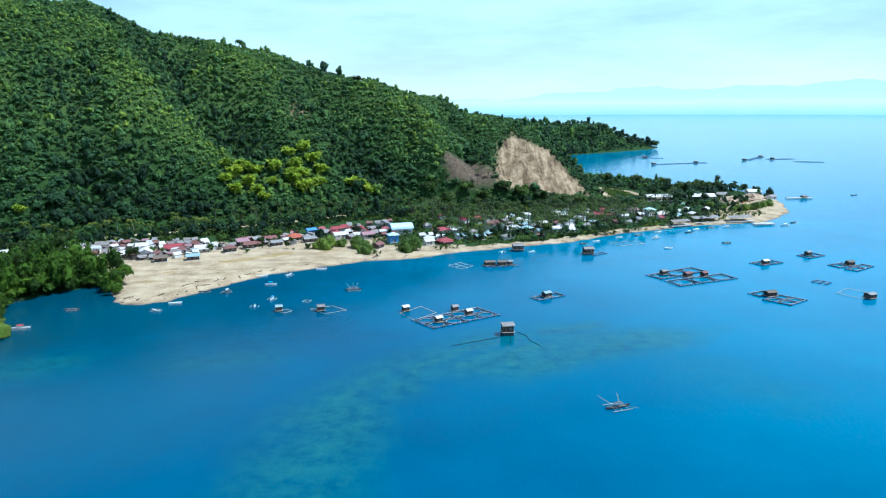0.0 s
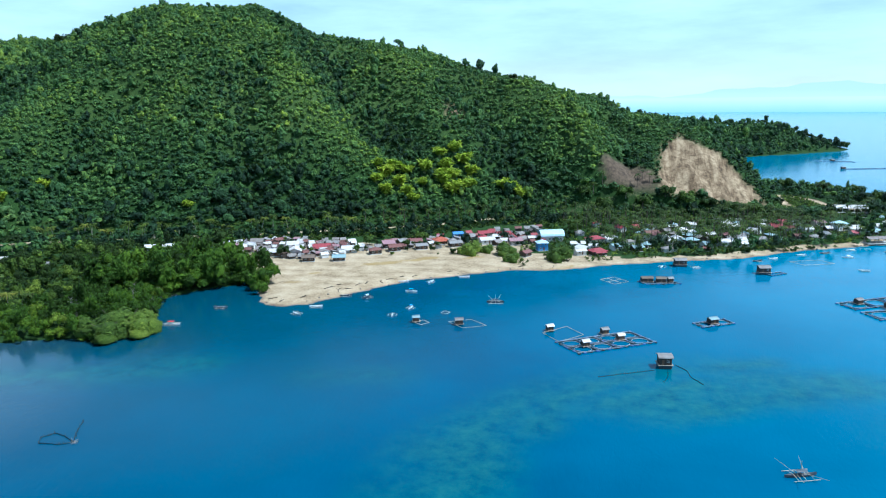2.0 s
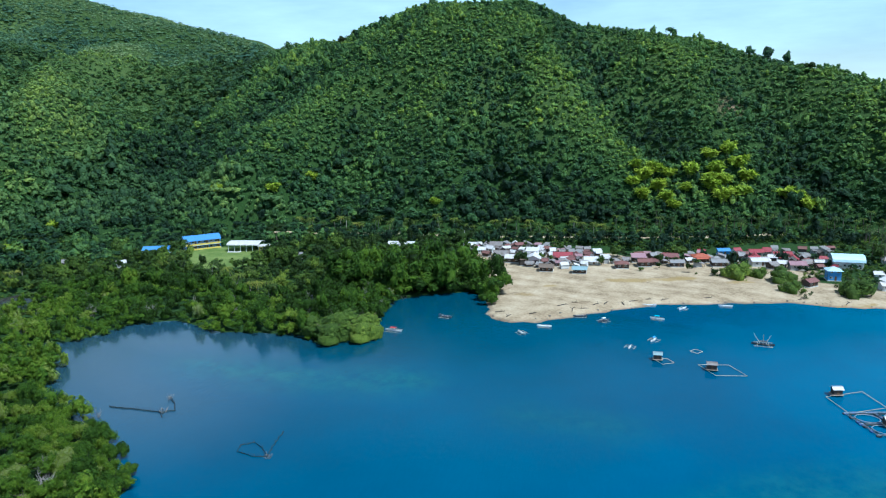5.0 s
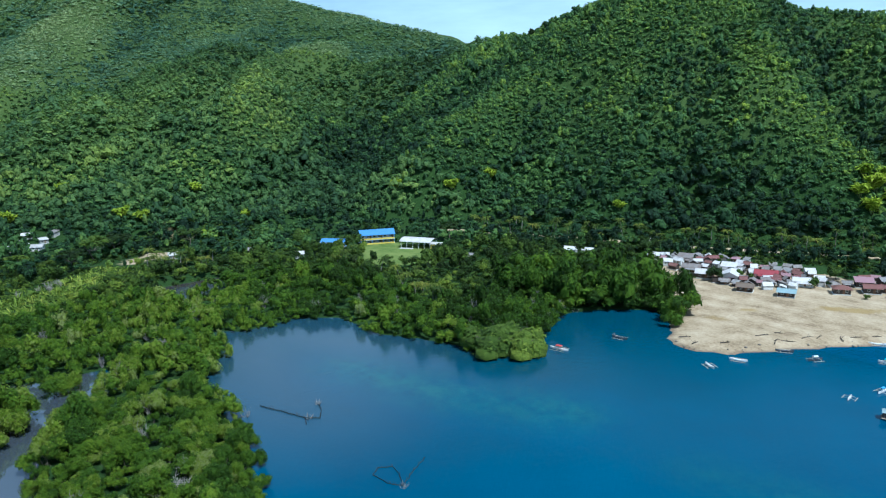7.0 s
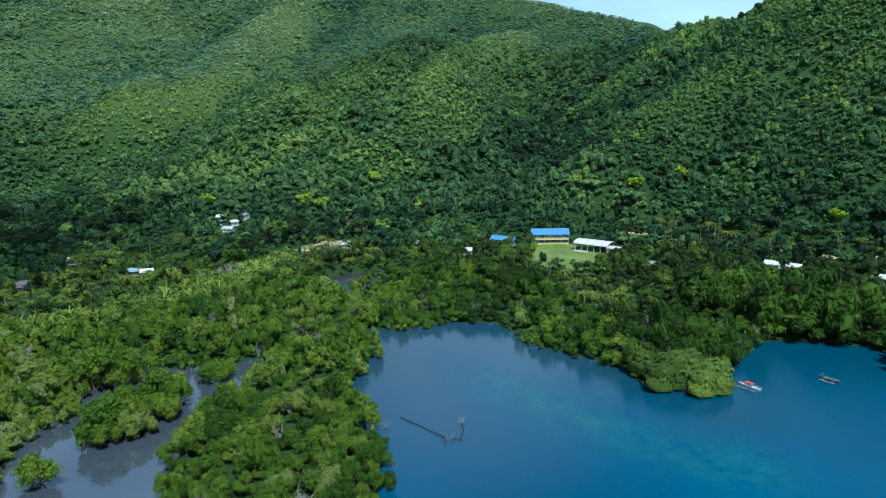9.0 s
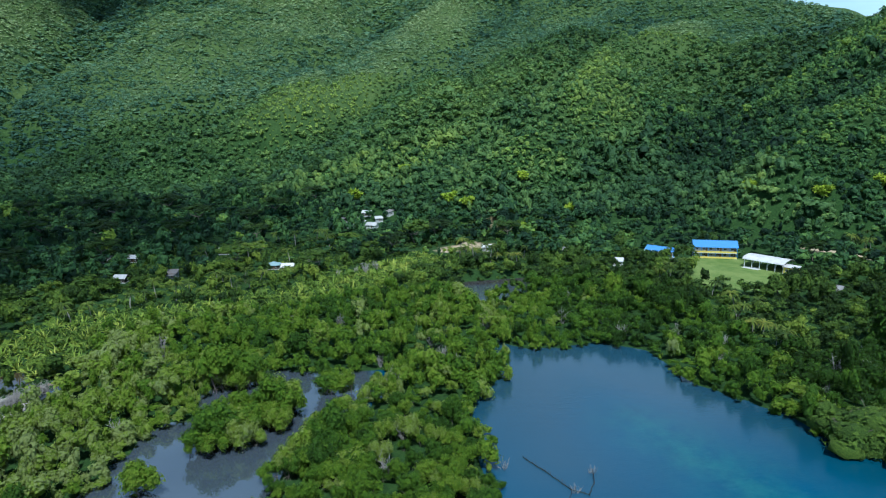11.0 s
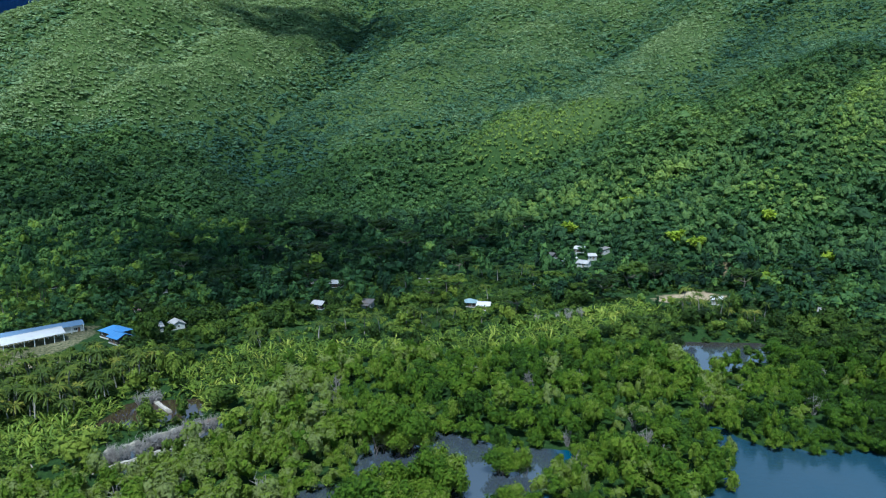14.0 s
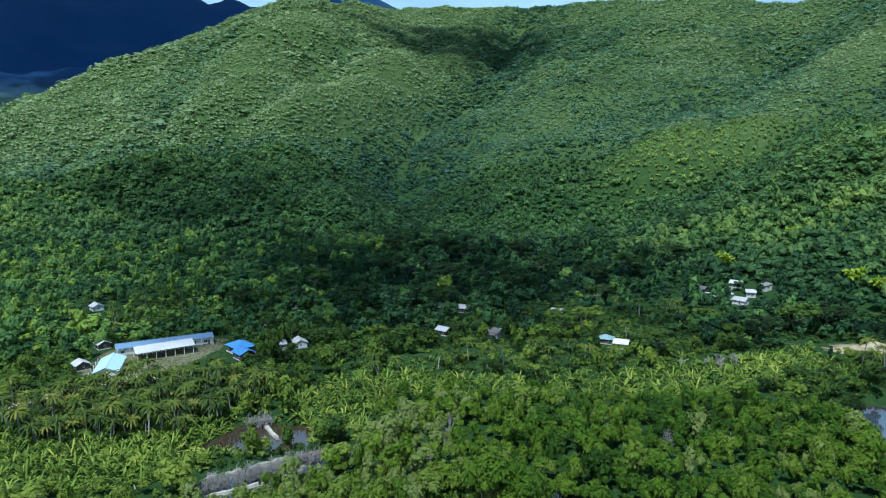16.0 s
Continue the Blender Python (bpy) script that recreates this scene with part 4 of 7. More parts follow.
# undergrowth between the hill's trees
bush_var = [crown(1, 18, 1.5, 0.38, 0, 900 + k) for k in range(8)]
x, y = jittered(-640, 130, 430, 800, 3.9, 44)
x2, y2 = jittered(-640, -440, -420, 430, 4.8, 46)
x, y = np.concatenate([x, x2]), np.concatenate([y, y2])
z = height(x, y)
keep = (z > 9.5) & ~open_ground(x, y) & (y < 735 - 0.02 * x) & seen(x, y)
keep &= ~back_slope(x, y, z)
x, y, z = x[keep], y[keep], z[keep]
g = np.random.default_rng(45)
s = g.uniform(1.7, 2.8, len(x)) * np.where(y < 380, 1.2, 1)
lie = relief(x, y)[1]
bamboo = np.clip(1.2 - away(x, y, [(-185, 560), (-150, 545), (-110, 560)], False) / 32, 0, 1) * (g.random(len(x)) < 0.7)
# Tinted like the trees, with the same shade put in at foot and gullies.
tn = np.clip(hue(x, y, 81) + np.where(y > 380, np.clip(-0.12 - 0.14 * np.clip((x + 300) / 90, 0, 1) + 0.0042 * z, -0.26, 0.24), np.clip(-0.14 + 0.005 * z, -0.14, 0.08)) + g.normal(0, 0.1, len(x)) - 0.08 * gully(x, y) + 0.22 * lie + np.where(y < 420, 0.03, 0) + 0.34 * np.exp(-(away(x, y, PALE_STRIP, False) / 13) ** 2), 0.03, 0.85) * (1 - bamboo) + bamboo * g.uniform(0.6, 1.0, len(x))
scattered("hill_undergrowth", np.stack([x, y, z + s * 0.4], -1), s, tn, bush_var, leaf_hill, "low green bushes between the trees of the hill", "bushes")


def tree_parts(root, trunk_me, crown_me, bark_mat, leaf_mat):
    part_mesh("trunk", trunk_me, bark_mat, root)
    part_mesh("crown", crown_me, leaf_mat, root)
    return root


def bm_mesh(bm, name):
    me = bpy.data.meshes.new(name)
    bm.normal_update()
    bm.to_mesh(me)
    bm.free()
    return me


def crown_mesh(name, quads, offset, tint=0.5, smooth=False):
    v, f = quads
    return mesh_from(name, v + np.array(offset), f, {"tint": np.full(len(v), tint)}, smooth)


def limbs(tall, spread, thick, count, seed, roots=0, fork=0.4):
    """A tapered trunk that forks into limbs, with prop roots where there are any."""
    g = random.Random(seed)
    bm = bmesh.new()
    top = Vector((g.uniform(-0.3, 0.3), g.uniform(-0.3, 0.3), tall * fork))
    pole(bm, (0, 0, -0.4), top, thick, thick * 0.7, 6)
    for i in range(count):
        a = 6.283 * i / count + g.uniform(-0.4, 0.4)
        end = Vector((math.cos(a) * spread * g.uniform(0.5, 0.9), math.sin(a) * spread * g.uniform(0.5, 0.9), tall * g.uniform(0.7, 0.95)))
        knee = top.lerp(end, 0.5) + Vector((0, 0, -0.06 * tall))
        pole(bm, top, knee, thick * 0.5, thick * 0.34, 4)
        pole(bm, knee, end, thick * 0.34, thick * 0.12, 3)
    for i in range(roots):
        a = 6.283 * i / roots + g.uniform(-0.3, 0.3)
        r = g.uniform(0.3, 0.6)
        pole(bm, (0, 0, tall * 0.22), (math.cos(a) * r * 0.6, math.sin(a) * r * 0.6, tall * 0.13), thick * 0.3, thick * 0.25, 3)
        pole(bm, (math.cos(a) * r * 0.6, math.sin(a) * r * 0.6, tall * 0.13), (math.cos(a) * r, math.sin(a) * r, -0.5), thick * 0.25, thick * 0.18, 3)
    return bm_mesh(bm, "trunk")


# ---- mangroves round the bay and the lagoon ----
mang_crowns = [crown(11, 1500, 2.0, 0.07, 1, 200 + k, 0.78, small=0.86, core=0.7) for k in range(7)]
mang_far = [crown(5, 270, (1.7, 2.3, 2.0, 2.7)[k % 4], 0.115, 1, 230 + k, 0.72, core=0.75) for k in range(8)]
ISLETS = [(-232, 100, 8), (-240, 108, 7.5), (-247, 114, 5), (-228, 93, 3.5), (-271, 101, 6), (-266, 97, 4.5), (-255, 130, 4), (-259, 127, 3), (-212, 80, 2.6), (-252, 229, 1.3)]
x, y = jittered(-362, -120, -60, 380, 3.7, 5)
d = inland(x, y)
isl = np.zeros(len(x), bool)
for ix, iy, ir in ISLETS:
    isl |= np.hypot(x - ix, y - iy) < ir
gap = np.random.default_rng(12).random(len(x)) < np.where((d > 5) & (fbm(x, y, 9, 2, 18) < 0.1), 0.26, 0.05)
keep = ((inside(x, y, MANGROVE) & (d > -1.6) & seen(x, y - 30) & ~gap) | isl)
for poly in (POND, FISHPOND, BROWN_POND):
    keep &= ~inside(x, y, poly)
keep &= (away(x, y, FISHPOND) > 2.6) & (np.hypot(x + 186, y - 261) > 12)
x, y, d, isl = x[keep], y[keep], d[keep], isl[keep]
z = np.maximum(height(x, y), -0.3)
g = np.random.default_rng(11)
s = np.clip(2.75 * np.exp(g.normal(0, 0.24, len(x))), 1.5, 4.6) * (1 + 0.3 * fbm(x, y, 18, 2, 15)) * np.where((x > -245) & (y > 315), 1.75, 1.0) * np.where(isl, 1.45, np.where(d < 3, 0.9, 1.0))
lift = s * np.clip(g.normal(1.0, 0.34, len(x)), 0.45, 1.9) * np.where(d < 4, 0.55, 1.0)
tn = np.clip(0.46 + 0.25 * fbm(x, y, 30, 2, 16) + g.normal(0, 0.15, len(x)) + 0.4 * (g.random(len(x)) < 0.03) + np.where(y > 215, -0.08 - 0.24 * np.clip((y - 215) / 60, 0, 1), 0.05 + np.where(x < -205, 0.32 * np.clip((120 - y) / 60, 0, 1), 0)) + 0.3 * (np.hypot(x + 193, y - 258) < 17), 0.08, 1)
near = (x > -240) & (x < -150) & (y > 92) & (y < 172) & ((y > 105) | (x > -225))
near |= isl | ((np.hypot(x + 186, y - 262) < 15))
near = np.flatnonzero(near)[:300]
far = np.ones(len(x), bool)
far[near] = False
scattered("mangrove_thicket", np.stack([x, y, z + lift], -1)[far], s[far], tn[far], mang_far, leaf_mang, "dense bright green mangrove thicket standing in shallow water", "mangrove")
trunks = [limbs(1.1, 0.7, 0.05, 4, k, roots=5) for k in range(3)]
templates = [(crown_mesh("crown", mang_crowns[k], (0, 0, 0.62), (0.4, 0.64, 0.48, 0.28, 0.56, 0.85, 0.44)[k]), trunks[k % 3]) for k in range(7)]
for i in near:
    k = (1, 5, 4)[i % 3] if isl[i] else i % 7
    scl = float(s[i])
    m = Matrix.Translation((x[i], y[i], z[i])) @ Euler((0, 0, float(g.uniform(0, 6.28)))).to_matrix().to_4x4() @ Matrix.Diagonal((scl, scl, scl * float(g.uniform(0.8, 1.35)), 1))
    root = thing("mangrove_tree", "bushy green mangrove tree on prop roots at the water's edge", "tree", "mangroves round the lagoon", at=m)
    tree_parts(root, templates[k][1], templates[k][0], bark, leaf_mang)


# ---- bamboo clumps at the foot of the hill ----
def plume(culms, sprays, leaf, seed):
    """Arching plumes of leaf sprays that lean out from one root, radius about 1."""
    g = np.random.default_rng(seed)
    a, lean, up = g.uniform(0, 6.283, culms), g.uniform(0.15, 0.75, culms), g.uniform(1.2, 2.0, culms)
    vs = []
    for k in range(culms):
        u = g.uniform(0.3, 1.0, (sprays, 1)) ** 0.7
        out = np.array([math.cos(a[k]), math.sin(a[k]), 0])
        mid = out * lean[k] * u ** 2.2 + np.array([0, 0, 1]) * up[k] * (u - 0.28 * u ** 3)
        p = mid + g.normal(0, 0.13, (sprays, 3)) * (1.25 - 0.6 * u)
        d = out * 0.7 + g.normal(0, 0.55, (sprays, 3)) + (0, 0, -0.15)
        d /= np.linalg.norm(d, axis=1)[:, None]
        side = np.cross(d, g.normal(0, 0.5, (sprays, 3)) + (0, 0, 1))
        side /= np.linalg.norm(side, axis=1)[:, None]
        s_ = leaf * np.exp(g.normal(0, 0.3, (sprays, 1)))
        vs.append(np.stack([p - side * s_ * 0.5, p + side * s_ * 0.5, p + d * s_ * 1.7], 1).reshape(-1, 3))
    v = np.concatenate(vs)
    return v, np.arange(len(v)).reshape(-1, 3)


def culm_mesh(culms, seed):
    g = np.random.default_rng(seed)
    bm = bmesh.new()
    for k in range(culms):
        a, r = g.uniform(0, 6.283), g.uniform(0.1, 0.35)
        pole(bm, (math.cos(a) * 0.1, math.sin(a) * 0.1, -0.15), (math.cos(a) * r, math.sin(a) * r, g.uniform(0.9, 1.4)), 0.02, 0.008, 4)
    return bm_mesh(bm, "culms")


LEAF_BAMBOO = [(0.0, (0.07, 0.12, 0.012)), (0.4, (0.24, 0.33, 0.025)), (0.7, (0.36, 0.45, 0.03)), (1.0, (0.48, 0.54, 0.05))]
leaf_bamboo = foliage("bamboo_leaves", LEAF_BAMBOO, 0.5, 0.3, shade_grain=0.35)
bamboo_culm = plain("bamboo_culm", (0.22, 0.24, 0.08), 0.6, vary=0.3, scale=2)
bamboo_kinds = [(culm_mesh(9, 700 + k), crown_mesh("crown", plume(18, 46, 0.17, 710 + k), (0, 0, 0), 0.55 + 0.06 * k)) for k in range(4)]
for k, (bx, by, r) in enumerate(BAMBOO):
    m = Matrix.Translation((bx, by, ground_z(bx, by))) @ Euler((0, 0, k * 1.9)).to_matrix().to_4x4() @ Matrix.Diagonal((1.45 * r, 1.45 * r, r * (1.0 + 0.08 * (k % 4)), 1))
    root = thing("bamboo_clump", "tall feathery yellow-green bamboo clump on the wooded slope", "bamboo", "bamboo clumps", at=m)
    part_mesh("culms", bamboo_kinds[k % 4][0], bamboo_culm, root)
    part_mesh("crown", bamboo_kinds[k % 4][1], leaf_bamboo, root)


# ---- coconut palms ----
def fronds(count, length, wide, rise, droop, seed, segs=5):
    """Arching fronds: two blades along a drooping rib, with a ragged edge. Returns vertices and triangles."""
    g = np.random.default_rng(seed)
    vs, fs, at = [], [], 0
    for i in range(count):
        a = 6.283 * i / count + g.uniform(-0.3, 0.3)
        up, ln = rise * g.uniform(0.3, 1.25), length * g.uniform(0.8, 1.12)
        out, side = np.array([math.cos(a), math.sin(a), 0]), np.array([-math.sin(a), math.cos(a), 0])
        rows = []
        for k in range(segs + 1):
            u = k / segs
            mid = out * ln * u * (1 - 0.15 * u) + np.array([0, 0, ln * (up * u - droop * u * u)])
            w = wide * ln * (0.25 + 0.9 * math.sin(math.pi * (0.12 + 0.84 * u))) * (0.12 if k == segs else 1)
            rag = g.uniform(0.7, 1.2, 2)
            rows.append([mid - side * w * rag[0] - (0, 0, w * 0.55), mid, mid + side * w * rag[1] - (0, 0, w * 0.55)])
        vs += [p for r in rows for p in r]
        for k in range(segs):
            for h in (0, 1):
                p = at + 3 * k + h
                fs += [(p, p + 1, p + 4), (p, p + 4, p + 3)]
        at += 3 * (segs + 1)
    return np.array(vs), np.array(fs)


def palm_trunk(tall, lean, seed):
    bm = bmesh.new()
    last, rad = Vector((0, 0, -0.3)), 0.24
    for k in range(1, 6):
        u = k / 5
        p = Vector((lean * u * u, 0.3 * lean * u, tall * u))
        pole(bm, last, p, rad, rad * 0.88, 6)
        last, rad = p, rad * 0.88
    return bm_mesh(bm, "trunk"), last


palm_kinds = []
for k in range(6):
    tall, lean = (4.8, 6.0, 7.4, 5.4, 8.2, 4.0)[k], (0.6, 1.4, 0.9, 2.0, 1.1, 0.3)[k]
    trunk_me, head = palm_trunk(tall, lean, k)
    q = fronds(28, 4.2, 0.06, 0.85, 0.9, 300 + k, 4)
    palm_kinds.append((trunk_me, crown_mesh("crown", q, head, 0.32 + 0.1 * k, False), fronds(19, 3.8, 0.06, 0.9, 1.0, 320 + k, 3), head))

GROVES = [([(-278, -84), (-312, -60), (-326, -16), (-322, 8), (-302, 2), (-276, -4), (-258, -45)], 4.4, 0.92),
          ([(-340, 18), (-362, 30), (-388, 70), (-400, 150), (-388, 150), (-366, 80)], 8.5, 0.6),
          ([(-300, 290), (-280, 285), (-226, 264), (-240, 282), (-292, 300), (-322, 296)], 7.5, 0.75),
          ([(-352, 290), (-332, 282), (-330, 296), (-345, 302)], 6.5, 0.8),
          ([(-360, 408), (-300, 440), (-215, 474), (-215, 452), (-300, 412), (-340, 392)], 7.0, 0.7),
          ([(-212, 470), (-180, 492), (-70, 560), (40, 600), (50, 580), (-50, 545), (-150, 480), (-205, 446)], 7.5, 0.7),
          ([(10, 455), (-20, 500), (-30, 550), (60, 570), (120, 585), (165, 560), (170, 520), (110, 490), (60, 458)], 6.6, 0.75),
          ([(150, 560), (180, 620), (215, 650), (200, 600)], 8, 0.6),
          ([(-420, 205), (-395, 245), (-385, 240), (-395, 200)], 6.5, 0.8),
          ([(-395, -160), (-420, -120), (-400, -90), (-360, -110)], 9, 0.6),
          ([(-436, 60), (-410, 120), (-470, 160), (-500, 100)], 14, 0.5)]
palms = []
for n, (poly, step, chance) in enumerate(GROVES):
    p = np.array(poly, float)
    px_, py_ = jittered(p[:, 0].min(), p[:, 0].max(), p[:, 1].min(), p[:, 1].max(), step, 60 + n)
    ok = inside(px_, py_, poly) & (np.random.default_rng(n).random(len(px_)) < chance) & (inland(px_, py_) > 2) & (away(px_, py_, ROAD, False) > 2.2)
    palms += list(zip(px_[ok], py_[ok]))
g = np.random.default_rng(21)
palms = np.array(palms)
palm_z = height(palms[:, 0], palms[:, 1])
first = np.argsort(np.hypot(palms[:, 0] + 110, palms[:, 1] - 132))[:300]
rest = np.setdiff1d(np.arange(len(palms)), first)
for i in first:
    k = int(g.integers(0, 6))
    scl = float(g.uniform(0.85, 1.15))
    m = Matrix.Translation((palms[i, 0], palms[i, 1], palm_z[i])) @ Euler((0, 0, float(g.uniform(0, 6.28)))).to_matrix().to_4x4() @ Matrix.Scale(scl, 4)
    root = thing("coconut_palm", "tall coconut palm with drooping green fronds and a slender trunk", "palm tree", "coconut palms", at=m)
    tree_parts(root, palm_kinds[k][0], palm_kinds[k][1], bark_pale, leaf_palm)
if len(rest):
    palm_top = palm_z[rest] + g.uniform(6.5, 11.5, len(rest))
    scattered("palm_grove", np.stack([palms[rest, 0], palms[rest, 1], palm_top], -1), np.full(len(rest), 1.0), g.uniform(0.0, 0.4, len(rest)),
              [k[2] for k in palm_kinds], leaf_palm, "crowded coconut palms between the village houses", "palm tree", smooth=False)
    stem_v = np.array([(r * math.cos(a), r * math.sin(a), h) for r, h in ((0.22, 0.0), (0.14, 1.0)) for a in (0, 1.571, 3.142, 4.712)])
    stem_f = np.array([t_ for i in range(4) for t_ in ((i, (i + 1) % 4, 4 + i), ((i + 1) % 4, 4 + (i + 1) % 4, 4 + i))])
    stem_h = palm_top - palm_z[rest] + 0.4
    sv = stem_v[None] * np.stack([np.ones(len(rest)), np.ones(len(rest)), stem_h], -1)[:, None] + np.stack([palms[rest, 0], palms[rest, 1], palm_z[rest] - 0.3], -1)[:, None]
    stems = new("palm_stems", mesh_from("palm_stems", sv.reshape(-1, 3), (stem_f[None] + 8 * np.arange(len(rest))[:, None, None]).reshape(-1, 3)))
    stems.data.materials.append(bark)
    tagged(stems, "slender pale trunks of the crowded coconut palms", "palm tree", kind="stuff")

# nipa palms behind the mangroves
nipa_kinds = [fronds(10, 3.9, 0.06, 1.3, 0.65, 400 + k, 3) for k in range(4)]
NIPA = [([(-318, 12), (-352, 22), (-356, 80), (-386, 140), (-430, 188), (-398, 206), (-356, 152), (-340, 92), (-326, 46)], 3.3),
        ([(-226, -75), (-262, -60), (-270, -10), (-252, 8), (-238, -12), (-228, -25)], 2.6), ([(-290, 34), (-312, 12), (-322, 20), (-326, 44), (-300, 46)], 2.7),
        ([(-254, -4), (-262, 8), (-272, 17), (-281, 25), (-292, 18), (-298, 0), (-280, -16), (-258, -14)], 2.3)]
pts = []
for n, (poly, step) in enumerate(NIPA):
    p = np.array(poly, float)
    px_, py_ = jittered(p[:, 0].min(), p[:, 0].max(), p[:, 1].min(), p[:, 1].max(), step, 80 + n)
    ok = inside(px_, py_, poly)
    for q in (FISHPOND, BROWN_POND, POND):
        ok &= ~inside(px_, py_, q)
    ok &= np.random.default_rng(90 + n).random(len(px_)) < 0.85
    pts += list(zip(px_[ok], py_[ok]))
pts = np.array(pts)
g = np.random.default_rng(31)
scattered("nipa_palms", np.stack([pts[:, 0], pts[:, 1], height(pts[:, 0], pts[:, 1])], -1), g.uniform(0.6, 1.1, len(pts)), np.clip(g.normal(0.5, 0.2, len(pts)), 0, 1), nipa_kinds, leaf_nipa,
          "low upright nipa palms with long pale green fronds", "palm", smooth=False)

# ---- broadleaved trees of the lowland ----
low_var = [crown(3 + k % 3, 60, (1.9, 1.2, 2.6, 1.7)[k % 4], 0.22, 1, 500 + k, 0.65, core=0.75) for k in range(14)]
x, y = jittered(-660, 330, -560, 800, 6.7, 6)
z = height(x, y)
dry = ~inside(x, y, MANGROVE) & ~open_ground(x, y)
for poly, step in NIPA:
    dry &= ~inside(x, y, poly)
keep = (z <= 9.5) & dry & seen(x, y)
g = np.random.default_rng(41)
vill = inside(x, y, VILLAGE)
keep &= ~(vill & (g.random(len(x)) > np.where(x > -15, 0.6, 0.2)))
for poly, step, chance in GROVES:
    keep &= ~(inside(x, y, poly) & (g.random(len(x)) > 0.13))
x, y, z, vill = x[keep], y[keep], z[keep], vill[keep]
s = np.clip(3.3 * np.exp(g.normal(0, 0.3, len(x))), 1.6, 6.2) * np.where(vill, 0.72, 1)
# South-west trees tinted lighter to stand in for sunlit crowns.
tn = np.clip(hue(x, y, 99) - np.where(y > 380, 0.24, np.where((y < -60) & (x < -330), -0.18, 0.0)) + 0.28 * ((y < 12) & (x > -300)) + g.normal(0, 0.2, len(x)), 0.04, 0.95)
spot = np.stack([x, y, z + s * g.uniform(0.4, 1.1, len(x))], -1)
close = np.hypot(x + 110, y - 132) < 310
fine_var = [crown(4 + k % 3, 210, (1.9, 1.3, 2.5, 1.7)[k % 4], 0.14, 1, 540 + k, 0.65, core=0.72) for k in range(10)]
scattered("lowland_trees", spot[~close], s[~close], tn[~close] - 0.04, low_var, leaf_hill, "mixed broadleaved trees and bushes on the coastal plain", "tree")
scattered("waterside_trees", spot[close], s[close] * 0.95, tn[close] + 0.05, fine_var, leaf_low, "leafy trees and bushes behind the mangroves and ponds", "tree")

# low bushes round the ponds and under the palms
low_bush = [crown(2, 40, 1.6, 0.22, 0, 560 + k) for k in range(8)]
x, y = jittered(-345, -236, -75, 60, 2.7, 66)
ok = inside(x, y, [(-342, 0), (-305, 52), (-286, 52), (-246, 2), (-240, -70), (-300, -66), (-335, -40)]) & (away(x, y, [(-248, 4), (-266, 23), (-290, 46)], False) > 1.3)
for poly in (FISHPOND, BROWN_POND, YARD):
    ok &= ~inside(x, y, poly)
x, y = x[ok], y[ok]
g = np.random.default_rng(67)
s = g.uniform(0.8, 1.9, len(x))
scattered("pond_bushes", np.stack([x, y, height(x, y) + 0.3 * s], -1), s, np.clip(g.normal(0.56, 0.26, len(x)), 0.05, 1.0), low_bush, leaf_low, "low green bushes and tall grass round the ponds", "bushes")

# undergrowth of the plain
x, y = jittered(-480, -236, -130, 300, 3.7, 68)
x2, y2 = jittered(-330, 240, 300, 650, 4.6, 70)
x, y = np.concatenate([x, x2]), np.concatenate([y, y2])
z = height(x, y)
ok = (z < 10) & ~inside(x, y, MANGROVE) & ~open_ground(x, y) & ((np.hypot(x + 110, y - 132) < 420) | (y > 300)) & seen(x, y) & ~inside(x, y, VILLAGE)
x, y, z = x[ok], y[ok], z[ok]
g = np.random.default_rng(69)
s = g.uniform(1.0, 2.4, len(x))
scattered("plain_undergrowth", np.stack([x, y, z + 0.2 * s], -1), s, np.clip(hue(x, y, 99) - np.where(y > 380, 0.25, 0.05) + g.normal(0, 0.15, len(x)), 0.05, 0.9), bush_var, leaf_low, "low green scrub between the trees of the plain", "bushes")

# shrubs between the village houses and along the shore path
x, y = jittered(-260, 265, 405, 650, 3.4, 72)
ok = (inside(x, y, VILLAGE) & ((x > -45) | (away(x, y, ROAD, False) < 26)) | (height(x, y) < 9) & ~inside(x, y, VILLAGE) & ~open_ground(x, y)) & (inland(x, y) > 7) & (away(x, y, ROAD, False) > 3) & (fbm(x, y, 22, 3, 73) > -0.3)
x2, y2 = jittered(-40, 200, 400, 545, 2.6, 74)
d2 = inland(x2, y2)
ok2 = (d2 > 6) & (d2 < 15) & (fbm(x2, y2, 14, 2, 75) > 0.02)
x3, y3 = jittered(142, 186, 612, 715, 2.4, 77)
ok3 = inside(x3, y3, TURN) & (away(x3, y3, SIDE_ROAD, False) > 3.5)
x, y = np.concatenate([x[ok], x2[ok2], x3[ok3]]), np.concatenate([y[ok], y2[ok2], y3[ok3]])
g = np.random.default_rng(76)
s = g.uniform(0.8, 2.1, len(x))
scattered("village_shrubs", np.stack([x, y, height(x, y) + 0.2 * s], -1), s, np.clip(g.normal(0.4, 0.22, len(x)), 0.05, 0.95), low_bush, leaf_low, "garden shrubs and hedges between the village houses", "bushes")

# large single trees
big_crowns = [crown(16, 420, 0.8, 0.1, 1, 600 + k, 0.85, small=0.75) for k in range(3)] + [crown(14, 420, 1.9, 0.1, 1, 610 + k, 0.7, small=0.8) for k in range(3)]
big_trunks = [limbs(1.15, 0.8, 0.05, 6, 50 + k, fork=0.55) for k in range(3)]
big_kinds = [(big_trunks[k % 3], crown_mesh("crown", big_crowns[k], (0, 0, 1.1 if k < 3 else 0.62), (0.22, 0.3, 0.5, 0.3, 0.45, 0.6)[k])) for k in range(6)]
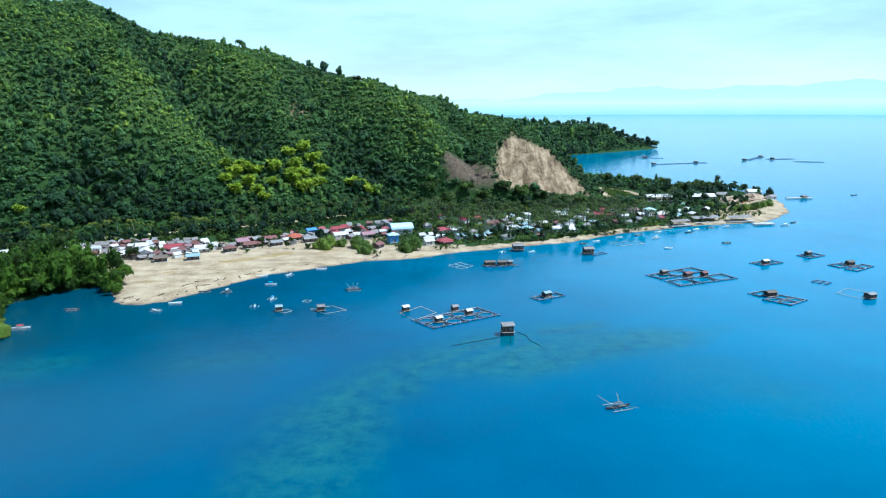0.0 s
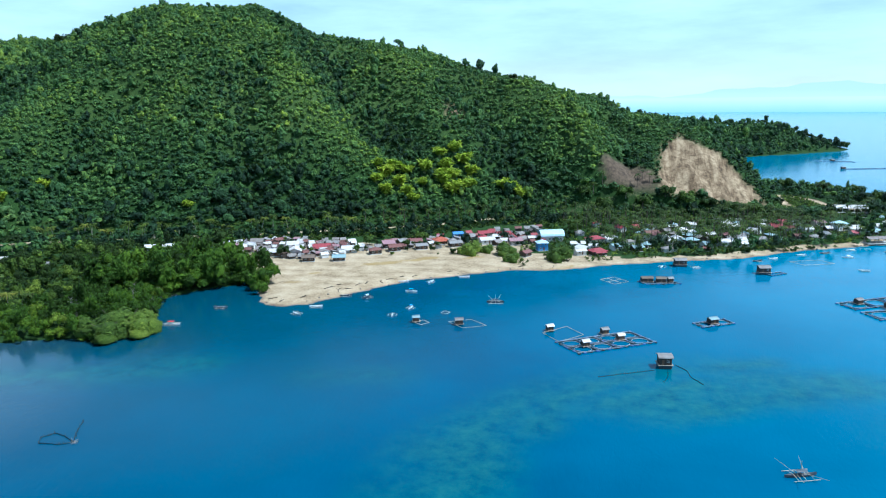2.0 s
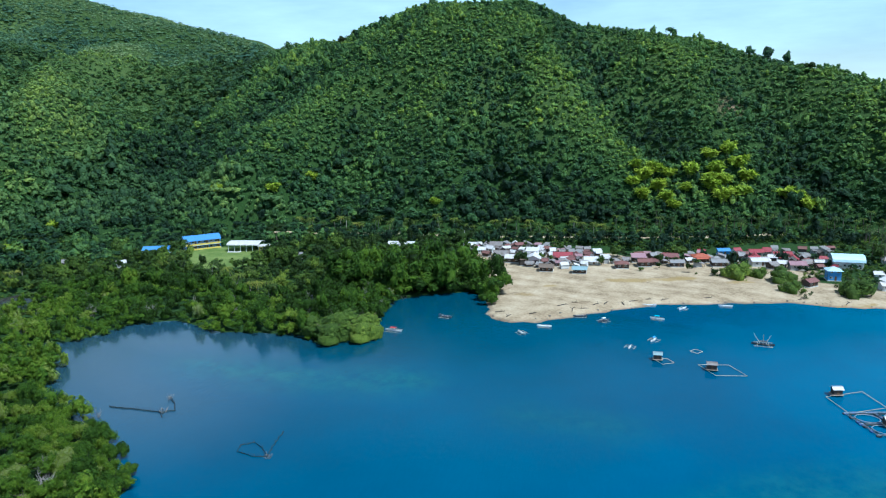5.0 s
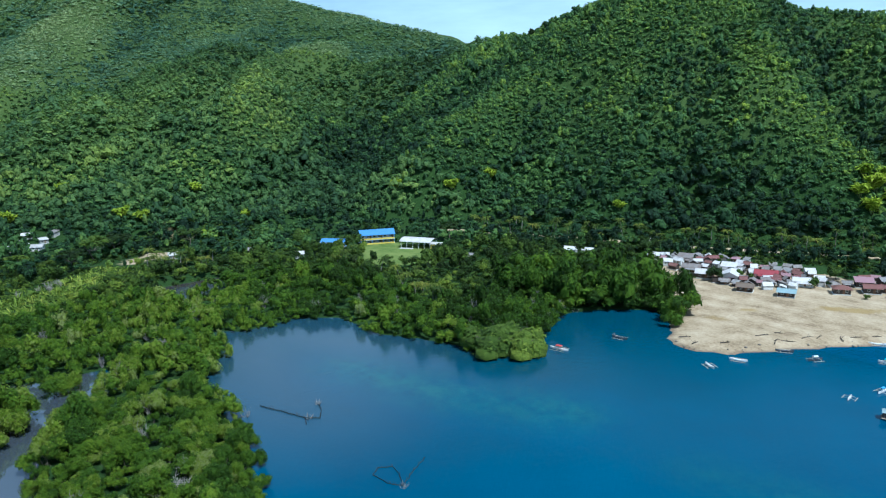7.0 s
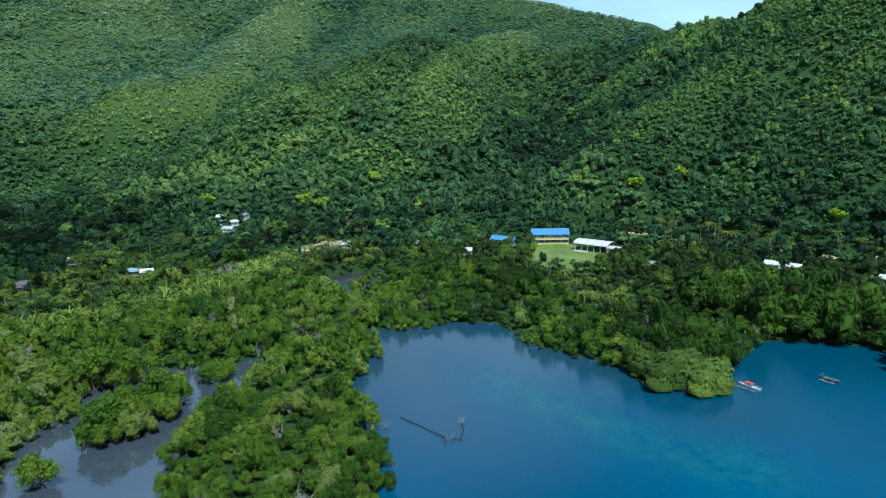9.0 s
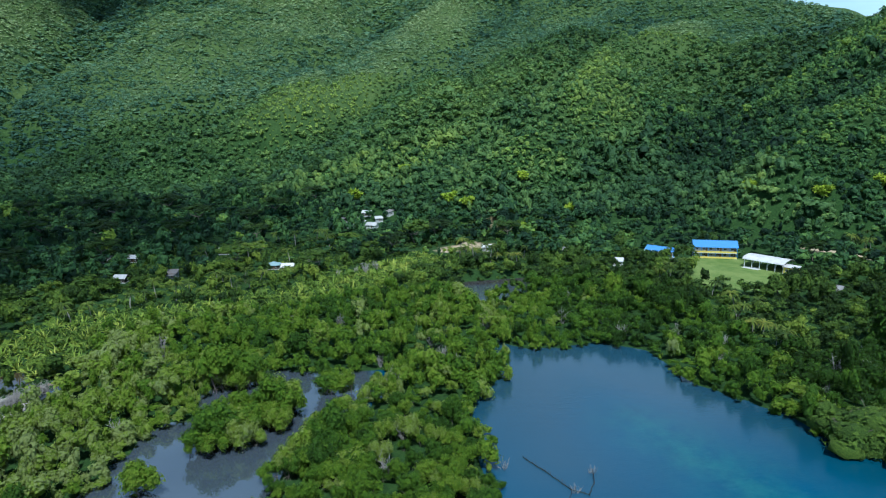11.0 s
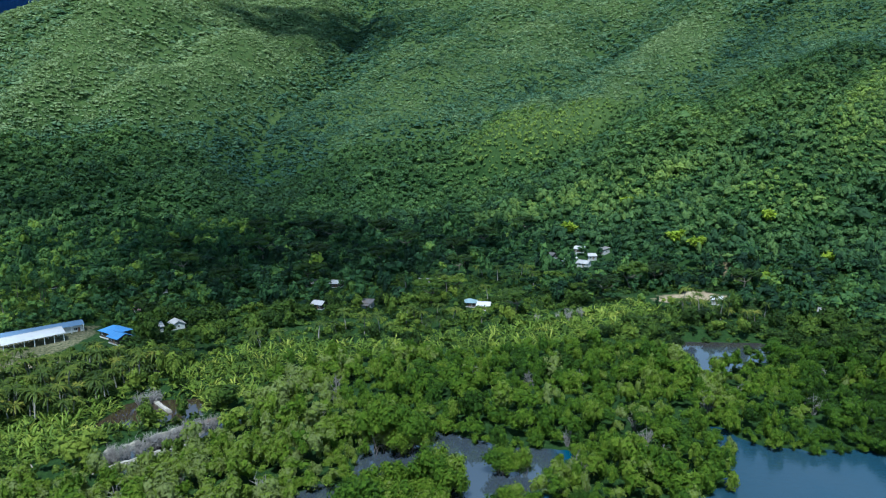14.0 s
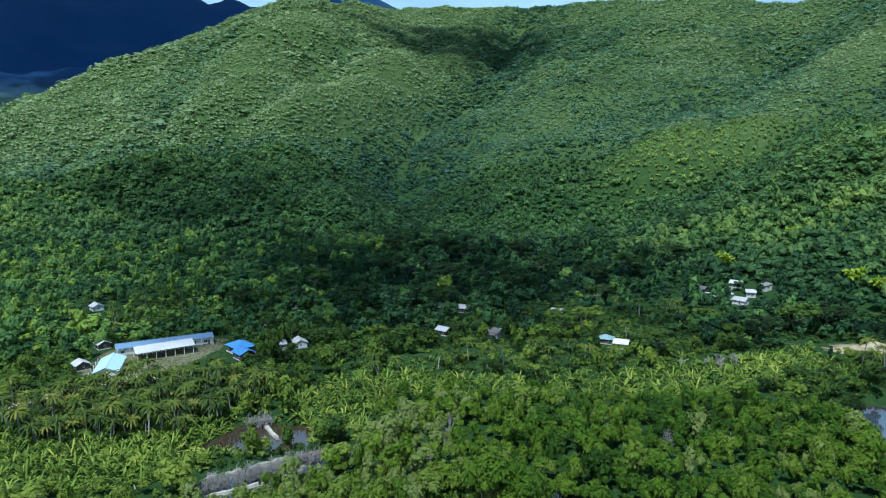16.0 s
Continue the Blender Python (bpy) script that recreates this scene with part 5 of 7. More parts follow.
big_kinds.append((big_trunks[0], crown_mesh("crown", crown(12, 800, 1.35, 0.085, 1, 640, 0.6, small=1.2, core=0.9), (0, 0, 0.2), 0.7)))
big_kinds.append((big_trunks[1], crown_mesh("crown", big_crowns[1], (0, 0, 1.1), 0.85)))
BIG = [(-73, 428, 6.8, 6), (-53, 429, 6.2, 6), (-46, 412, 4.6, 6), (-20, 420, 7.4, 6), (-64, 434, 4.2, 6), (-481, 99, 8, 0), (-492, 54, 10, 0), (-455, 20, 9, 1),
       (-440, -20, 9, 0), (-470, -60, 10, 1), (-500, 10, 10, 0), (-520, -30, 10, 1), (-420, 90, 8, 2), (-400, 130, 8, 2), (-430, 175, 8, 0), (-455, 205, 9, 1), (-445, 245, 8, 0),
       (-385, 262, 6, 4), (-342, 372, 7, 0), (-390, 345, 7, 3), (-400, 300, 7, 4), (-300, 320, 6, 5), (-292, 334, 6, 5), (-187, 254, 7.5, 6), (-178, 262, 7, 6), (-190, 264, 8, 6), (-182, 270, 7, 6), (-194, 255, 7, 6), (-184, 262, 8, 6), (-230, 420, 7, 3), (-560, 690, 8, 3), (-548, 694, 6, 3),
       (-80, 690, 5, 3), (226, 591, 4.5, 6), (231, 578, 4, 6), (247, 571, 5, 6), (257, 576, 5.5, 6), (266, 584, 5, 6), (277, 597, 5, 6), (240, 574, 4, 6), (221, 689, 6, 3), (232, 693, 6, 4), (242, 698, 7, 3), (254, 704, 6, 4), (267, 710, 6, 3), (280, 712, 6, 4), (308, 690, 5, 3), (262, 720, 7, 3), (230, 735, 7, 4), (205, 745, 8, 3), (180, 770, 9, 3), (145, 760, 9, 4), (416, 1385, 8, 3), (402, 1368, 8, 3),
       (-439, 102, 6.5, 7), (-446, 96, 5, 7), (-452, 152, 6, 7), (-432, 163, 5, 7), (-450, 192, 9, 2), (-528, 95, 9, 0), (-599, 33, 10, 0), (-593, -16, 10, 1), (-576, 139, 9, 1), (-420, -75, 8, 1), (-395, -45, 6, 2), (-545, 60, 10, 0), (-560, 110, 10, 1), (-580, 0, 10, 0), (-600, -60, 10, 1), (-530, -90, 9, 0), (-180, 400, 5, 3), (-140, 440, 5, 3), (-110, 455, 5, 4), (-15, 500, 6, 3), (70, 470, 5, 4),
       (-12, 578, 7, 3), (4, 572, 8, 3), (20, 580, 7, 3), (34, 576, 8, 3), (50, 582, 7, 3), (66, 578, 8, 4), (82, 580, 7, 3), (98, 584, 7, 3), (114, 586, 7, 4), (128, 590, 6, 3)]
for bx, by, r, k in BIG:
    m = Matrix.Translation((bx, by, max(ground_z(bx, by), 0))) @ Euler((0, 0, bx * 0.7)).to_matrix().to_4x4() @ Matrix.Scale(r, 4)
    root = thing("broadleaf_tree", ("wide flat-topped shade tree with dark green leaves" if k < 3 else "flat-topped umbrella tree with fresh light green leaves" if k == 7 else "low dense bright green bush near the shore" if k == 6 else "large rounded tree with dense green leaves"), "tree", "large single trees", at=m)
    tree_parts(root, big_kinds[k][0], big_kinds[k][1], bark, leaf_low)


# ---- materials of the built things ----
ROOFS = {"grey": sheet_roof("grey_iron", (0.27, 0.25, 0.24), 0.5, 0.0, 0.5), "white": sheet_roof("white_iron", (0.66, 0.62, 0.6), 0.5, 0.0, 0.25), "slate": sheet_roof("blue_grey_iron", (0.18, 0.27, 0.4), 0.4, 0, 0.1),
         "red": sheet_roof("red_iron", (0.3, 0.045, 0.055), 0.5, 0, 0.12), "rust": sheet_roof("rusty_iron", (0.2, 0.075, 0.07), 0.7, 0, 0.6),
         "blue": sheet_roof("blue_iron", (0.1, 0.26, 0.56), 0.4, 0, 0.05), "teal": sheet_roof("teal_iron", (0.28, 0.38, 0.4), 0.45, 0, 0.12),
         "orange": sheet_roof("orange_iron", (0.42, 0.1, 0.05), 0.5, 0, 0.15), "pink": sheet_roof("pink_iron", (0.36, 0.2, 0.22), 0.5, 0, 0.4),
         "ice": sheet_roof("pale_blue_iron", (0.55, 0.72, 0.82), 0.4, 0, 0.05), "brown": sheet_roof("thatch", (0.17, 0.13, 0.1), 0.9, 0, 0.3)}
ROOF_WORDS = {"grey": "grey iron", "white": "white iron", "red": "bright red iron", "rust": "rusty maroon iron", "blue": "bright blue iron", "teal": "pale teal iron",
              "orange": "orange iron", "pink": "faded pink iron", "ice": "pale blue iron", "brown": "brown thatched", "slate": "blue-grey iron"}
WALLS = {"wood": plain("weathered_boards", (0.07, 0.054, 0.045), 0.85, vary=0.4), "white": plain("white_plaster", (0.68, 0.67, 0.63), 0.8, vary=0.15),
         "grey": plain("bare_concrete", (0.36, 0.35, 0.33), 0.9, vary=0.2), "blue": plain("blue_paint", (0.1, 0.28, 0.6), 0.7, vary=0.15),
         "yellow": plain("yellow_paint", (0.72, 0.55, 0.1), 0.7, vary=0.12), "cream": plain("cream_paint", (0.66, 0.6, 0.46), 0.75, vary=0.15)}
WALL_WORDS = {"wood": "weathered board", "white": "white plastered", "grey": "bare concrete", "blue": "blue painted", "yellow": "yellow painted", "cream": "cream painted"}
dark_glass, _t, _p = material("window_glass", 0.1, 0, 0.5)
_p.inputs["Base Color"].default_value = (0.02, 0.03, 0.035, 1)
frame_paint = plain("frame_paint", (0.6, 0.58, 0.53), 0.6, vary=0.15)
door_wood = plain("door_wood", (0.16, 0.09, 0.05), 0.7, vary=0.3)
bamboo_pole = plain("bamboo", (0.5, 0.44, 0.34), 0.7, vary=0.3, scale=2)
drum_black = plain("float_drum", (0.025, 0.03, 0.04), 0.5, vary=0.4)
drum_blue = plain("blue_drum", (0.03, 0.1, 0.3), 0.45, vary=0.3)
walkway = plain("cage_walkway", (0.28, 0.31, 0.36), 0.8, vary=0.35, scale=2)
net_dark = plain("wet_net", (0.05, 0.075, 0.08), 0.9, vary=0.4, scale=4)
plank = plain("deck_planks", (0.3, 0.25, 0.2), 0.85, vary=0.35, scale=2)
hull_white = plain("hull_white", (0.72, 0.72, 0.7), 0.5, vary=0.12)
hull_dark = plain("hull_dark", (0.06, 0.07, 0.085), 0.55, vary=0.3)
hull_red = plain("hull_red", (0.5, 0.06, 0.05), 0.5, vary=0.15)
hull_teal = plain("hull_teal", (0.05, 0.35, 0.45), 0.5, vary=0.15)
tarp_blue = plain("blue_tarp", (0.08, 0.3, 0.6), 0.6, vary=0.2)
concrete = plain("concrete", (0.48, 0.46, 0.42), 0.9, vary=0.25, scale=0.6)
stone_pale = plain("shore_stone", (0.2, 0.165, 0.13), 0.95, vary=0.3, scale=1)


# ---- houses ----
def gable_roof(bm, w, d, z, rise, over=0.7, thick=0.09):
    hw, hd = w / 2 + over, d / 2 + over
    drop = rise * over / (d / 2)
    slab(bm, [(-hw, -hd, z - drop), (hw, -hd, z - drop), (hw, 0, z + rise), (-hw, 0, z + rise)], thick)
    slab(bm, [(hw, hd, z - drop), (-hw, hd, z - drop), (-hw, 0, z + rise), (hw, 0, z + rise)], thick)
    box(bm, -hw, hw, -0.18, 0.18, z + rise + 0.02, z + rise + thick + 0.06)


def hip_roof(bm, w, d, z, rise, over=0.7, thick=0.09):
    hw, hd = w / 2 + over, d / 2 + over
    drop = rise * over / (d / 2)
    ridge_ = max(0.4, w / 2 - d / 2)
    for s_ in (-1, 1):
        slab(bm, [(-s_ * hw, -s_ * hd, z - drop), (s_ * hw, -s_ * hd, z - drop), (s_ * ridge_, 0, z + rise), (-s_ * ridge_, 0, z + rise)], thick)
        slab(bm, [(s_ * hw, -s_ * hd, z - drop), (s_ * hw, s_ * hd, z - drop), (s_ * ridge_, 0, z + rise)], thick)


def shed_roof(bm, w, d, z, rise, over=0.6, thick=0.09):
    hw, hd = w / 2 + over, d / 2 + over
    slab(bm, [(-hw, -hd, z), (hw, -hd, z), (hw, hd, z + rise), (-hw, hd, z + rise)], thick)


def arch_roof(bm, w, d, z, rise, over=0.8, thick=0.12, n=8):
    hw, hd = w / 2 + over, d / 2 + over
    rows = []
    for i in range(n + 1):
        y0, z0 = -hd * math.cos(math.pi * i / n), z + rise * math.sin(math.pi * i / n)
        rows.append([bm.verts.new(p) for p in ((-hw, y0, z0), (hw, y0, z0), (hw, y0, z0 + thick), (-hw, y0, z0 + thick))])
    for p, q in zip(rows, rows[1:]):
        for k in range(4):
            bm.faces.new((p[k], p[(k + 1) % 4], q[(k + 1) % 4], q[k]))
    bm.faces.new(rows[0][::-1])
    bm.faces.new(rows[-1])


def gable_fill(bm, w, d, z, rise):
    for sx in (-1, 1):
        x0, x1 = sx * w / 2, sx * (w / 2 - 0.15)
        a = [bm.verts.new((x0, -d / 2, z)), bm.verts.new((x0, d / 2, z)), bm.verts.new((x0, 0, z + rise))]
        b = [bm.verts.new((x1, -d / 2, z)), bm.verts.new((x1, d / 2, z)), bm.verts.new((x1, 0, z + rise))]
        bm.faces.new(a)
        bm.faces.new(b[::-1])
        for i in range(3):
            bm.faces.new((a[i], b[i], b[(i + 1) % 3], a[(i + 1) % 3]))


def opening(root, kind, x, y, z, w, h, facing, pane_mat=None):
    """A window with its frame and pane, or a door, set on a wall facing along -y or +x."""
    m = pose(x, y, z, 0, 0, {"front": 0, "back": 180, "right": 90, "left": -90}[facing])
    bm = bmesh.new()
    if kind == "door":
        box(bm, -w / 2, w / 2, -0.07, 0.03, 0, h, 0.02)
        ob = part("door", bm, door_wood, root)
    else:
        for x0, x1, z0, z1 in ((-w / 2, w / 2, 0, 0.09), (-w / 2, w / 2, h - 0.09, h), (-w / 2, -w / 2 + 0.09, 0, h), (w / 2 - 0.09, w / 2, 0, h), (-0.04, 0.04, 0, h)):
            box(bm, x0, x1, -0.09, 0.03, z0, z1)
        ob = part("window", bm, frame_paint, root)
        bm = bmesh.new()
        box(bm, -w / 2 + 0.05, w / 2 - 0.05, -0.03, 0.03, 0.05, h - 0.05)
        part("pane", bm, dark_glass, ob)
    ob.matrix_basis = m


def house(w, d, h, roof, wall, shape="gable", rise=None, porch=False, storeys=1, category="house", group="village houses", name="house", label=""):
    rise = d * 0.22 if rise is None else rise
    label = label or f"{'two-storey' if storeys > 1 else 'small'} {WALL_WORDS[wall]} house under a {ROOF_WORDS[roof]} roof"
    root = thing(name, label, category, group)
    bm = bmesh.new()
    t = 0.15
    box(bm, -w / 2, w / 2, -d / 2, -d / 2 + t, 0.2, h)
    box(bm, -w / 2, w / 2, d / 2 - t, d / 2, 0.2, h)
    box(bm, -w / 2, -w / 2 + t, -d / 2 + t, d / 2 - t, 0.2, h)
    box(bm, w / 2 - t, w / 2, -d / 2 + t, d / 2 - t, 0.2, h)
    if shape == "gable":
        gable_fill(bm, w, d, h, rise)
    part("wall", bm, WALLS[wall], root)
    bm = bmesh.new()
    box(bm, -w / 2 - 0.25, w / 2 + 0.25, -d / 2 - 0.25, d / 2 + 0.25, -1.2, 0.22, 0.04)
    part("plinth", bm, concrete, root)
    bm = bmesh.new()
    {"gable": gable_roof, "hip": hip_roof, "shed": shed_roof, "arch": arch_roof}[shape](bm, w, d, h, rise)
    part("roof", bm, ROOFS[roof], root)
    if porch:
        bm = bmesh.new()
        slab(bm, [(-w * 0.4, -d / 2 - 2.6, h - 0.75), (w * 0.4, -d / 2 - 2.6, h - 0.75), (w * 0.4, -d / 2 - 0.1, h - 0.25), (-w * 0.4, -d / 2 - 0.1, h - 0.25)], 0.08)
        part("porch_roof", bm, ROOFS[roof], root)
        for sx in (-1, 1):
            bm = bmesh.new()
            pole(bm, (sx * w * 0.37, -d / 2 - 2.4, -0.6), (sx * w * 0.37, -d / 2 - 2.4, h - 0.7), 0.09)
            part("porch_post", bm, WALLS["wood"], root)
    for k in range(storeys):
        zb = 0.2 + k * 2.8
        if k == 0:
            opening(root, "door", w * 0.08, -d / 2, zb, 0.95, 2.05, "front")
        n = max(2, int(w / 3.2))
        for i in range(n):
            xx = -w / 2 + w * (i + 0.5) / n
            if k == 0 and abs(xx - w * 0.08) < 1.1:
                continue
            opening(root, "window", xx, -d / 2, zb + 0.9, 1.2, 1.1, "front")
        opening(root, "window", w / 2, 0, zb + 0.9, 1.2, 1.1, "right")
        if storeys > 1:
            opening(root, "window", -w / 2, 0, zb + 0.9, 1.2, 1.1, "left")
    return root


def place(root, x, y, yaw, z=None):
    root.matrix_basis = pose(x, y, ground_z(x, y) + 0.15 if z is None else z, 0, 0, yaw)
    return root


SPECIAL = [  # x, y, yaw, width, depth, height, roof, wall, shape, porch, storeys
    (-161, 393, 20, 9, 7, 2.6, "brown", "wood", "gable", False, 1), (-144, 397, 20, 9, 6.5, 2.4, "teal", "wood", "gable", False, 1),
    (-164, 420, 25, 13, 8, 3.0, "red", "wood", "gable", True, 1), (-146, 419, 25, 11, 7, 2.8, "white", "white", "gable", True, 1),
    (-129, 418, 30, 9, 7, 2.8, "rust", "wood", "hip", False, 1), (-120, 428, 30, 9, 7, 2.9, "rust", "wood", "gable", False, 1),
    (-105, 436, 28, 9, 6, 2.7, "grey", "wood", "gable", False, 1), (-97, 453, 28, 11, 8, 3.2, "orange", "wood", "hip", True, 1),
    (-86, 447, 28, 10, 7, 2.8, "grey", "wood", "gable", False, 1), (-68, 459, 30, 12, 8, 3, "white", "white", "gable", False, 1),
    (-74, 480, 30, 9, 7, 3, "red", "cream", "gable", False, 1), (-90, 474, 30, 8, 6, 3, "blue", "blue", "gable", False, 1), (-50, 460, 25, 10, 8, 3, "pink", "grey", "gable", False, 1),
    (-40, 427, 60, 8, 6, 2.8, "rust", "wood", "gable", False, 1), (-32, 445, 20, 8, 8, 5.4, "ice", "blue", "hip", False, 2),
    (-9, 437, 30, 8, 6, 2.8, "white", "white", "gable", False, 1), (1, 438, 30, 12, 8, 3, "red", "wood", "hip", True, 1),
    (-1, 473, 30, 14, 9, 3.4, "red", "cream", "hip", False, 1), (12, 455, 30, 9, 7, 2.8, "teal", "white", "gable", False, 1),
    (24, 453, 35, 9, 6, 2.8, "teal", "wood", "gable", False, 1), (34, 486, 30, 12, 9, 5.6, "rust", "white", "gable", True, 2),
    (46, 477, 30, 10, 7, 3, "white", "grey", "gable", False, 1), (78, 478, 30, 12, 8, 3, "white", "white", "gable", False, 1), (66, 470, 30, 9, 7, 3, "teal", "white", "gable", False, 1),
    (161, 545, 30, 10, 9, 5.6, "ice", "white", "hip", False, 2), (152, 560, 25, 10, 8, 3, "pink", "cream", "gable", False, 1)]
for sx_, sy_, yaw, w, d_, h, rf, wl, shp, pc, st in SPECIAL:
    place(house(w * 0.74, d_ * 0.74, h * 0.95, rf, wl, shp, porch=pc, storeys=st), sx_, sy_, yaw)

hall = house(14, 10, 3.4, "ice", "white", "arch", 3.2, category="hall", group="", name="village_hall", label="white village hall under a curved pale blue roof")
place(hall, -29, 477, 18)

FIRST = [(-195, 405, 20), (-186, 402, 25), (-176, 408, 110), (-205, 416, 20), (-112, 446, 28), (58, 482, 30), (92, 500, 30), (-126, 436, 28), (-182, 418, 20), (-60, 478, 30)]
KINDS = [("grey", "wood", "gable", 8, 6), ("white", "wood", "gable", 8, 6.5), ("white", "white", "gable", 9, 7), ("grey", "grey", "shed", 7, 6), ("rust", "wood", "gable", 8, 6),
         ("teal", "wood", "hip", 8, 6.5), ("grey", "white", "hip", 9, 7), ("pink", "wood", "shed", 7, 5.5), ("white", "grey", "shed", 6.5, 5.5), ("red", "white", "gable", 9, 7)]
bases = [place(house(w, d_, 2.7, rf, wl, shp, porch=(k % 3 == 0)), *FIRST[k]) for k, (rf, wl, shp, w, d_) in enumerate(KINDS)]
taken = [(a[0], a[1], 8) for a in FIRST] + [(a[0], a[1], 7.5) for a in SPECIAL] + [(-29, 477, 14)]
AREAS = [([(-222, 410), (-208, 428), (-152, 442), (-138, 428), (-150, 403), (-172, 397), (-200, 400)], 104, 4.2, 20, [0, 1, 1, 3, 4, 2, 0, 8, 0, 3, 4, 7], 0.34, 0.58),
         ([(-138, 424), (-130, 448), (-84, 484), (-40, 508), (-28, 460), (-60, 450), (-98, 440)], 52, 5.2, 28, [0, 1, 0, 4, 4, 6, 9, 7, 3], 0.42, 0.72),
         ([(-14, 446), (-10, 520), (60, 548), (120, 572), (165, 570), (172, 528), (120, 492), (60, 458), (20, 446)], 60, 8.0, 30, [0, 1, 2, 3, 5, 1, 6, 0, 2, 9, 4], 0.55, 0.95),
         ([(165, 525), (172, 590), (205, 600), (215, 560), (200, 528)], 10, 9, 25, [0, 1, 2, 8, 5], 0.6, 0.95)]
g = random.Random(5)
for poly, want, gap, yaw, kinds, small, large in AREAS:
    xs, ys = [p[0] for p in poly], [p[1] for p in poly]
    made = tries = 0
    while made < want and tries < 3000:
        tries += 1
        px_, py_ = g.uniform(min(xs), max(xs)), g.uniform(min(ys), max(ys))
        if not inside(np.array([px_]), np.array([py_]), poly)[0] or float(away(np.array([px_]), np.array([py_]), ROAD, False)[0]) < 6:
            continue
        if any(math.hypot(px_ - a, py_ - b) < (gap + c) / 2 for a, b, c in taken):
            continue
        taken.append((px_, py_, gap))
        made += 1
        k = g.choice(kinds)
        m = pose(px_, py_, ground_z(px_, py_) + 0.12, 0, 0, yaw + g.choice((0, 0, 90, 180)) + g.uniform(-28, 28)) @ Matrix.Diagonal((g.uniform(small, large), g.uniform(small, large), g.uniform(0.65, 0.95), 1))
        copy_thing(bases[k], m)

# houses outside the village, along the road and in the woods
for hx, hy, yaw, k in OUT:
    m = pose(hx, hy, ground_z(hx, hy) + 0.12, 0, 0, yaw) @ Matrix.Diagonal((0.72, 0.75, 0.85, 1))
    ob = copy_thing(bases[k], m)
    tagged(ob, group="scattered farm houses")


# ---- the school and the other large roofs ----
def long_block(name, w, d, h, roof, wall, label, category, shape="gable", rise=None, bays=6, storeys=1, open_front=False, group=""):
    root = thing(name, label, category, group)
    rise = d * 0.2 if rise is None else rise
    bm = bmesh.new()
    box(bm, -w / 2 - 0.3, w / 2 + 0.3, -d / 2 - 2.2, d / 2 + 0.3, -1.5, 0.2, 0.05)
    part("plinth", bm, concrete, root)
    if not open_front:
        bm = bmesh.new()
        t = 0.2
        box(bm, -w / 2, w / 2, -d / 2, -d / 2 + t, 0.2, h)
        box(bm, -w / 2, w / 2, d / 2 - t, d / 2, 0.2, h)
        box(bm, -w / 2, -w / 2 + t, -d / 2 + t, d / 2 - t, 0.2, h)
        box(bm, w / 2 - t, w / 2, -d / 2 + t, d / 2 - t, 0.2, h)
        if shape == "gable":
            gable_fill(bm, w, d, h, rise)
        part("wall", bm, WALLS[wall], root)
    bm = bmesh.new()
    {"gable": gable_roof, "hip": hip_roof, "shed": shed_roof, "arch": arch_roof}[shape](bm, w, d + (2.2 if storeys > 1 else 0), h, rise)
    part("roof", bm, ROOFS[roof], root)
    for i in range(bays + 1):
        xx = -w / 2 + w * i / bays
        for yy in ((-d / 2 - 1.8,) if not open_front else (-d / 2, d / 2)):
            bm = bmesh.new()
            box(bm, xx - 0.14, xx + 0.14, yy - 0.14, yy + 0.14, 0.2, h, 0.02)
            part("post", bm, WALLS["blue" if storeys > 1 else "white"], root)
    if storeys > 1:
        bm = bmesh.new()
        box(bm, -w / 2, w / 2, -d / 2 - 2.0, -d / 2, h / 2 - 0.15, h / 2 + 0.05)
        part("gallery", bm, WALLS["white"], root)
        bm = bmesh.new()
        box(bm, -w / 2, w / 2, -d / 2 - 2.0, -d / 2 - 1.88, h / 2 + 0.05, h / 2 + 0.95)
        part("parapet", bm, WALLS["yellow"], root)
        bm = bmesh.new()
        box(bm, -w / 2, w / 2, -d / 2 - 2.0, -d / 2 - 1.88, 0.2, 1.1)
        part("parapet", bm, WALLS["yellow"], root)
    if not open_front:
        for k in range(storeys):
            for i in range(bays):
                xx = -w / 2 + w * (i + 0.5) / bays
                zb = 0.2 + k * h / storeys
                if i % 2:
                    opening(root, "door", xx + 0.9, -d / 2, zb + (0.05 if k else 0), 0.95, 2.05, "front")
                opening(root, "window", xx - 0.4, -d / 2, zb + 0.95, 1.5, 1.2, "front")
    return root


place(long_block("school_building", 21, 7.5, 6.2, "blue", "grey", "two-storey school with yellow parapets and a bright blue roof", "school", storeys=2, bays=6, rise=2.4), -373, 337, 64, 2.6)
place(long_block("school_annex", 15, 7, 3.2, "blue", "blue", "low school annex under a bright blue roof", "school", bays=4), -384, 313, 40, 2.6)
place(long_block("covered_court", 19, 10, 4.2, "white", "white", "open-sided covered court under a white curved roof", "court", "arch", 1.6, 5, open_front=True), -343, 347, 28, 2.5)
stage = house(6, 4, 3.2, "white", "yellow", "shed", 0.5, name="stage_hut", category="hut", group="", label="small yellow hut with a white roof beside the court")
place(stage, -330, 350, 28)
place(long_block("workshop_shed", 22, 8, 4.0, "white", "grey", "long open shed under a white iron roof", "shed", bays=6, open_front=True), -345, -64.5, 141, 2.8)
place(long_block("storage_block", 38, 5.5, 3.6, "slate", "white", "long low storage block with a blue-grey iron roof", "storehouse", bays=8), -353.5, -70.5, 135, 2.8)
place(long_block("office_block", 19, 8, 3.4, "ice", "white", "pale block with a light blue iron roof", "building", bays=4), -321, -70, 34, 2.6)
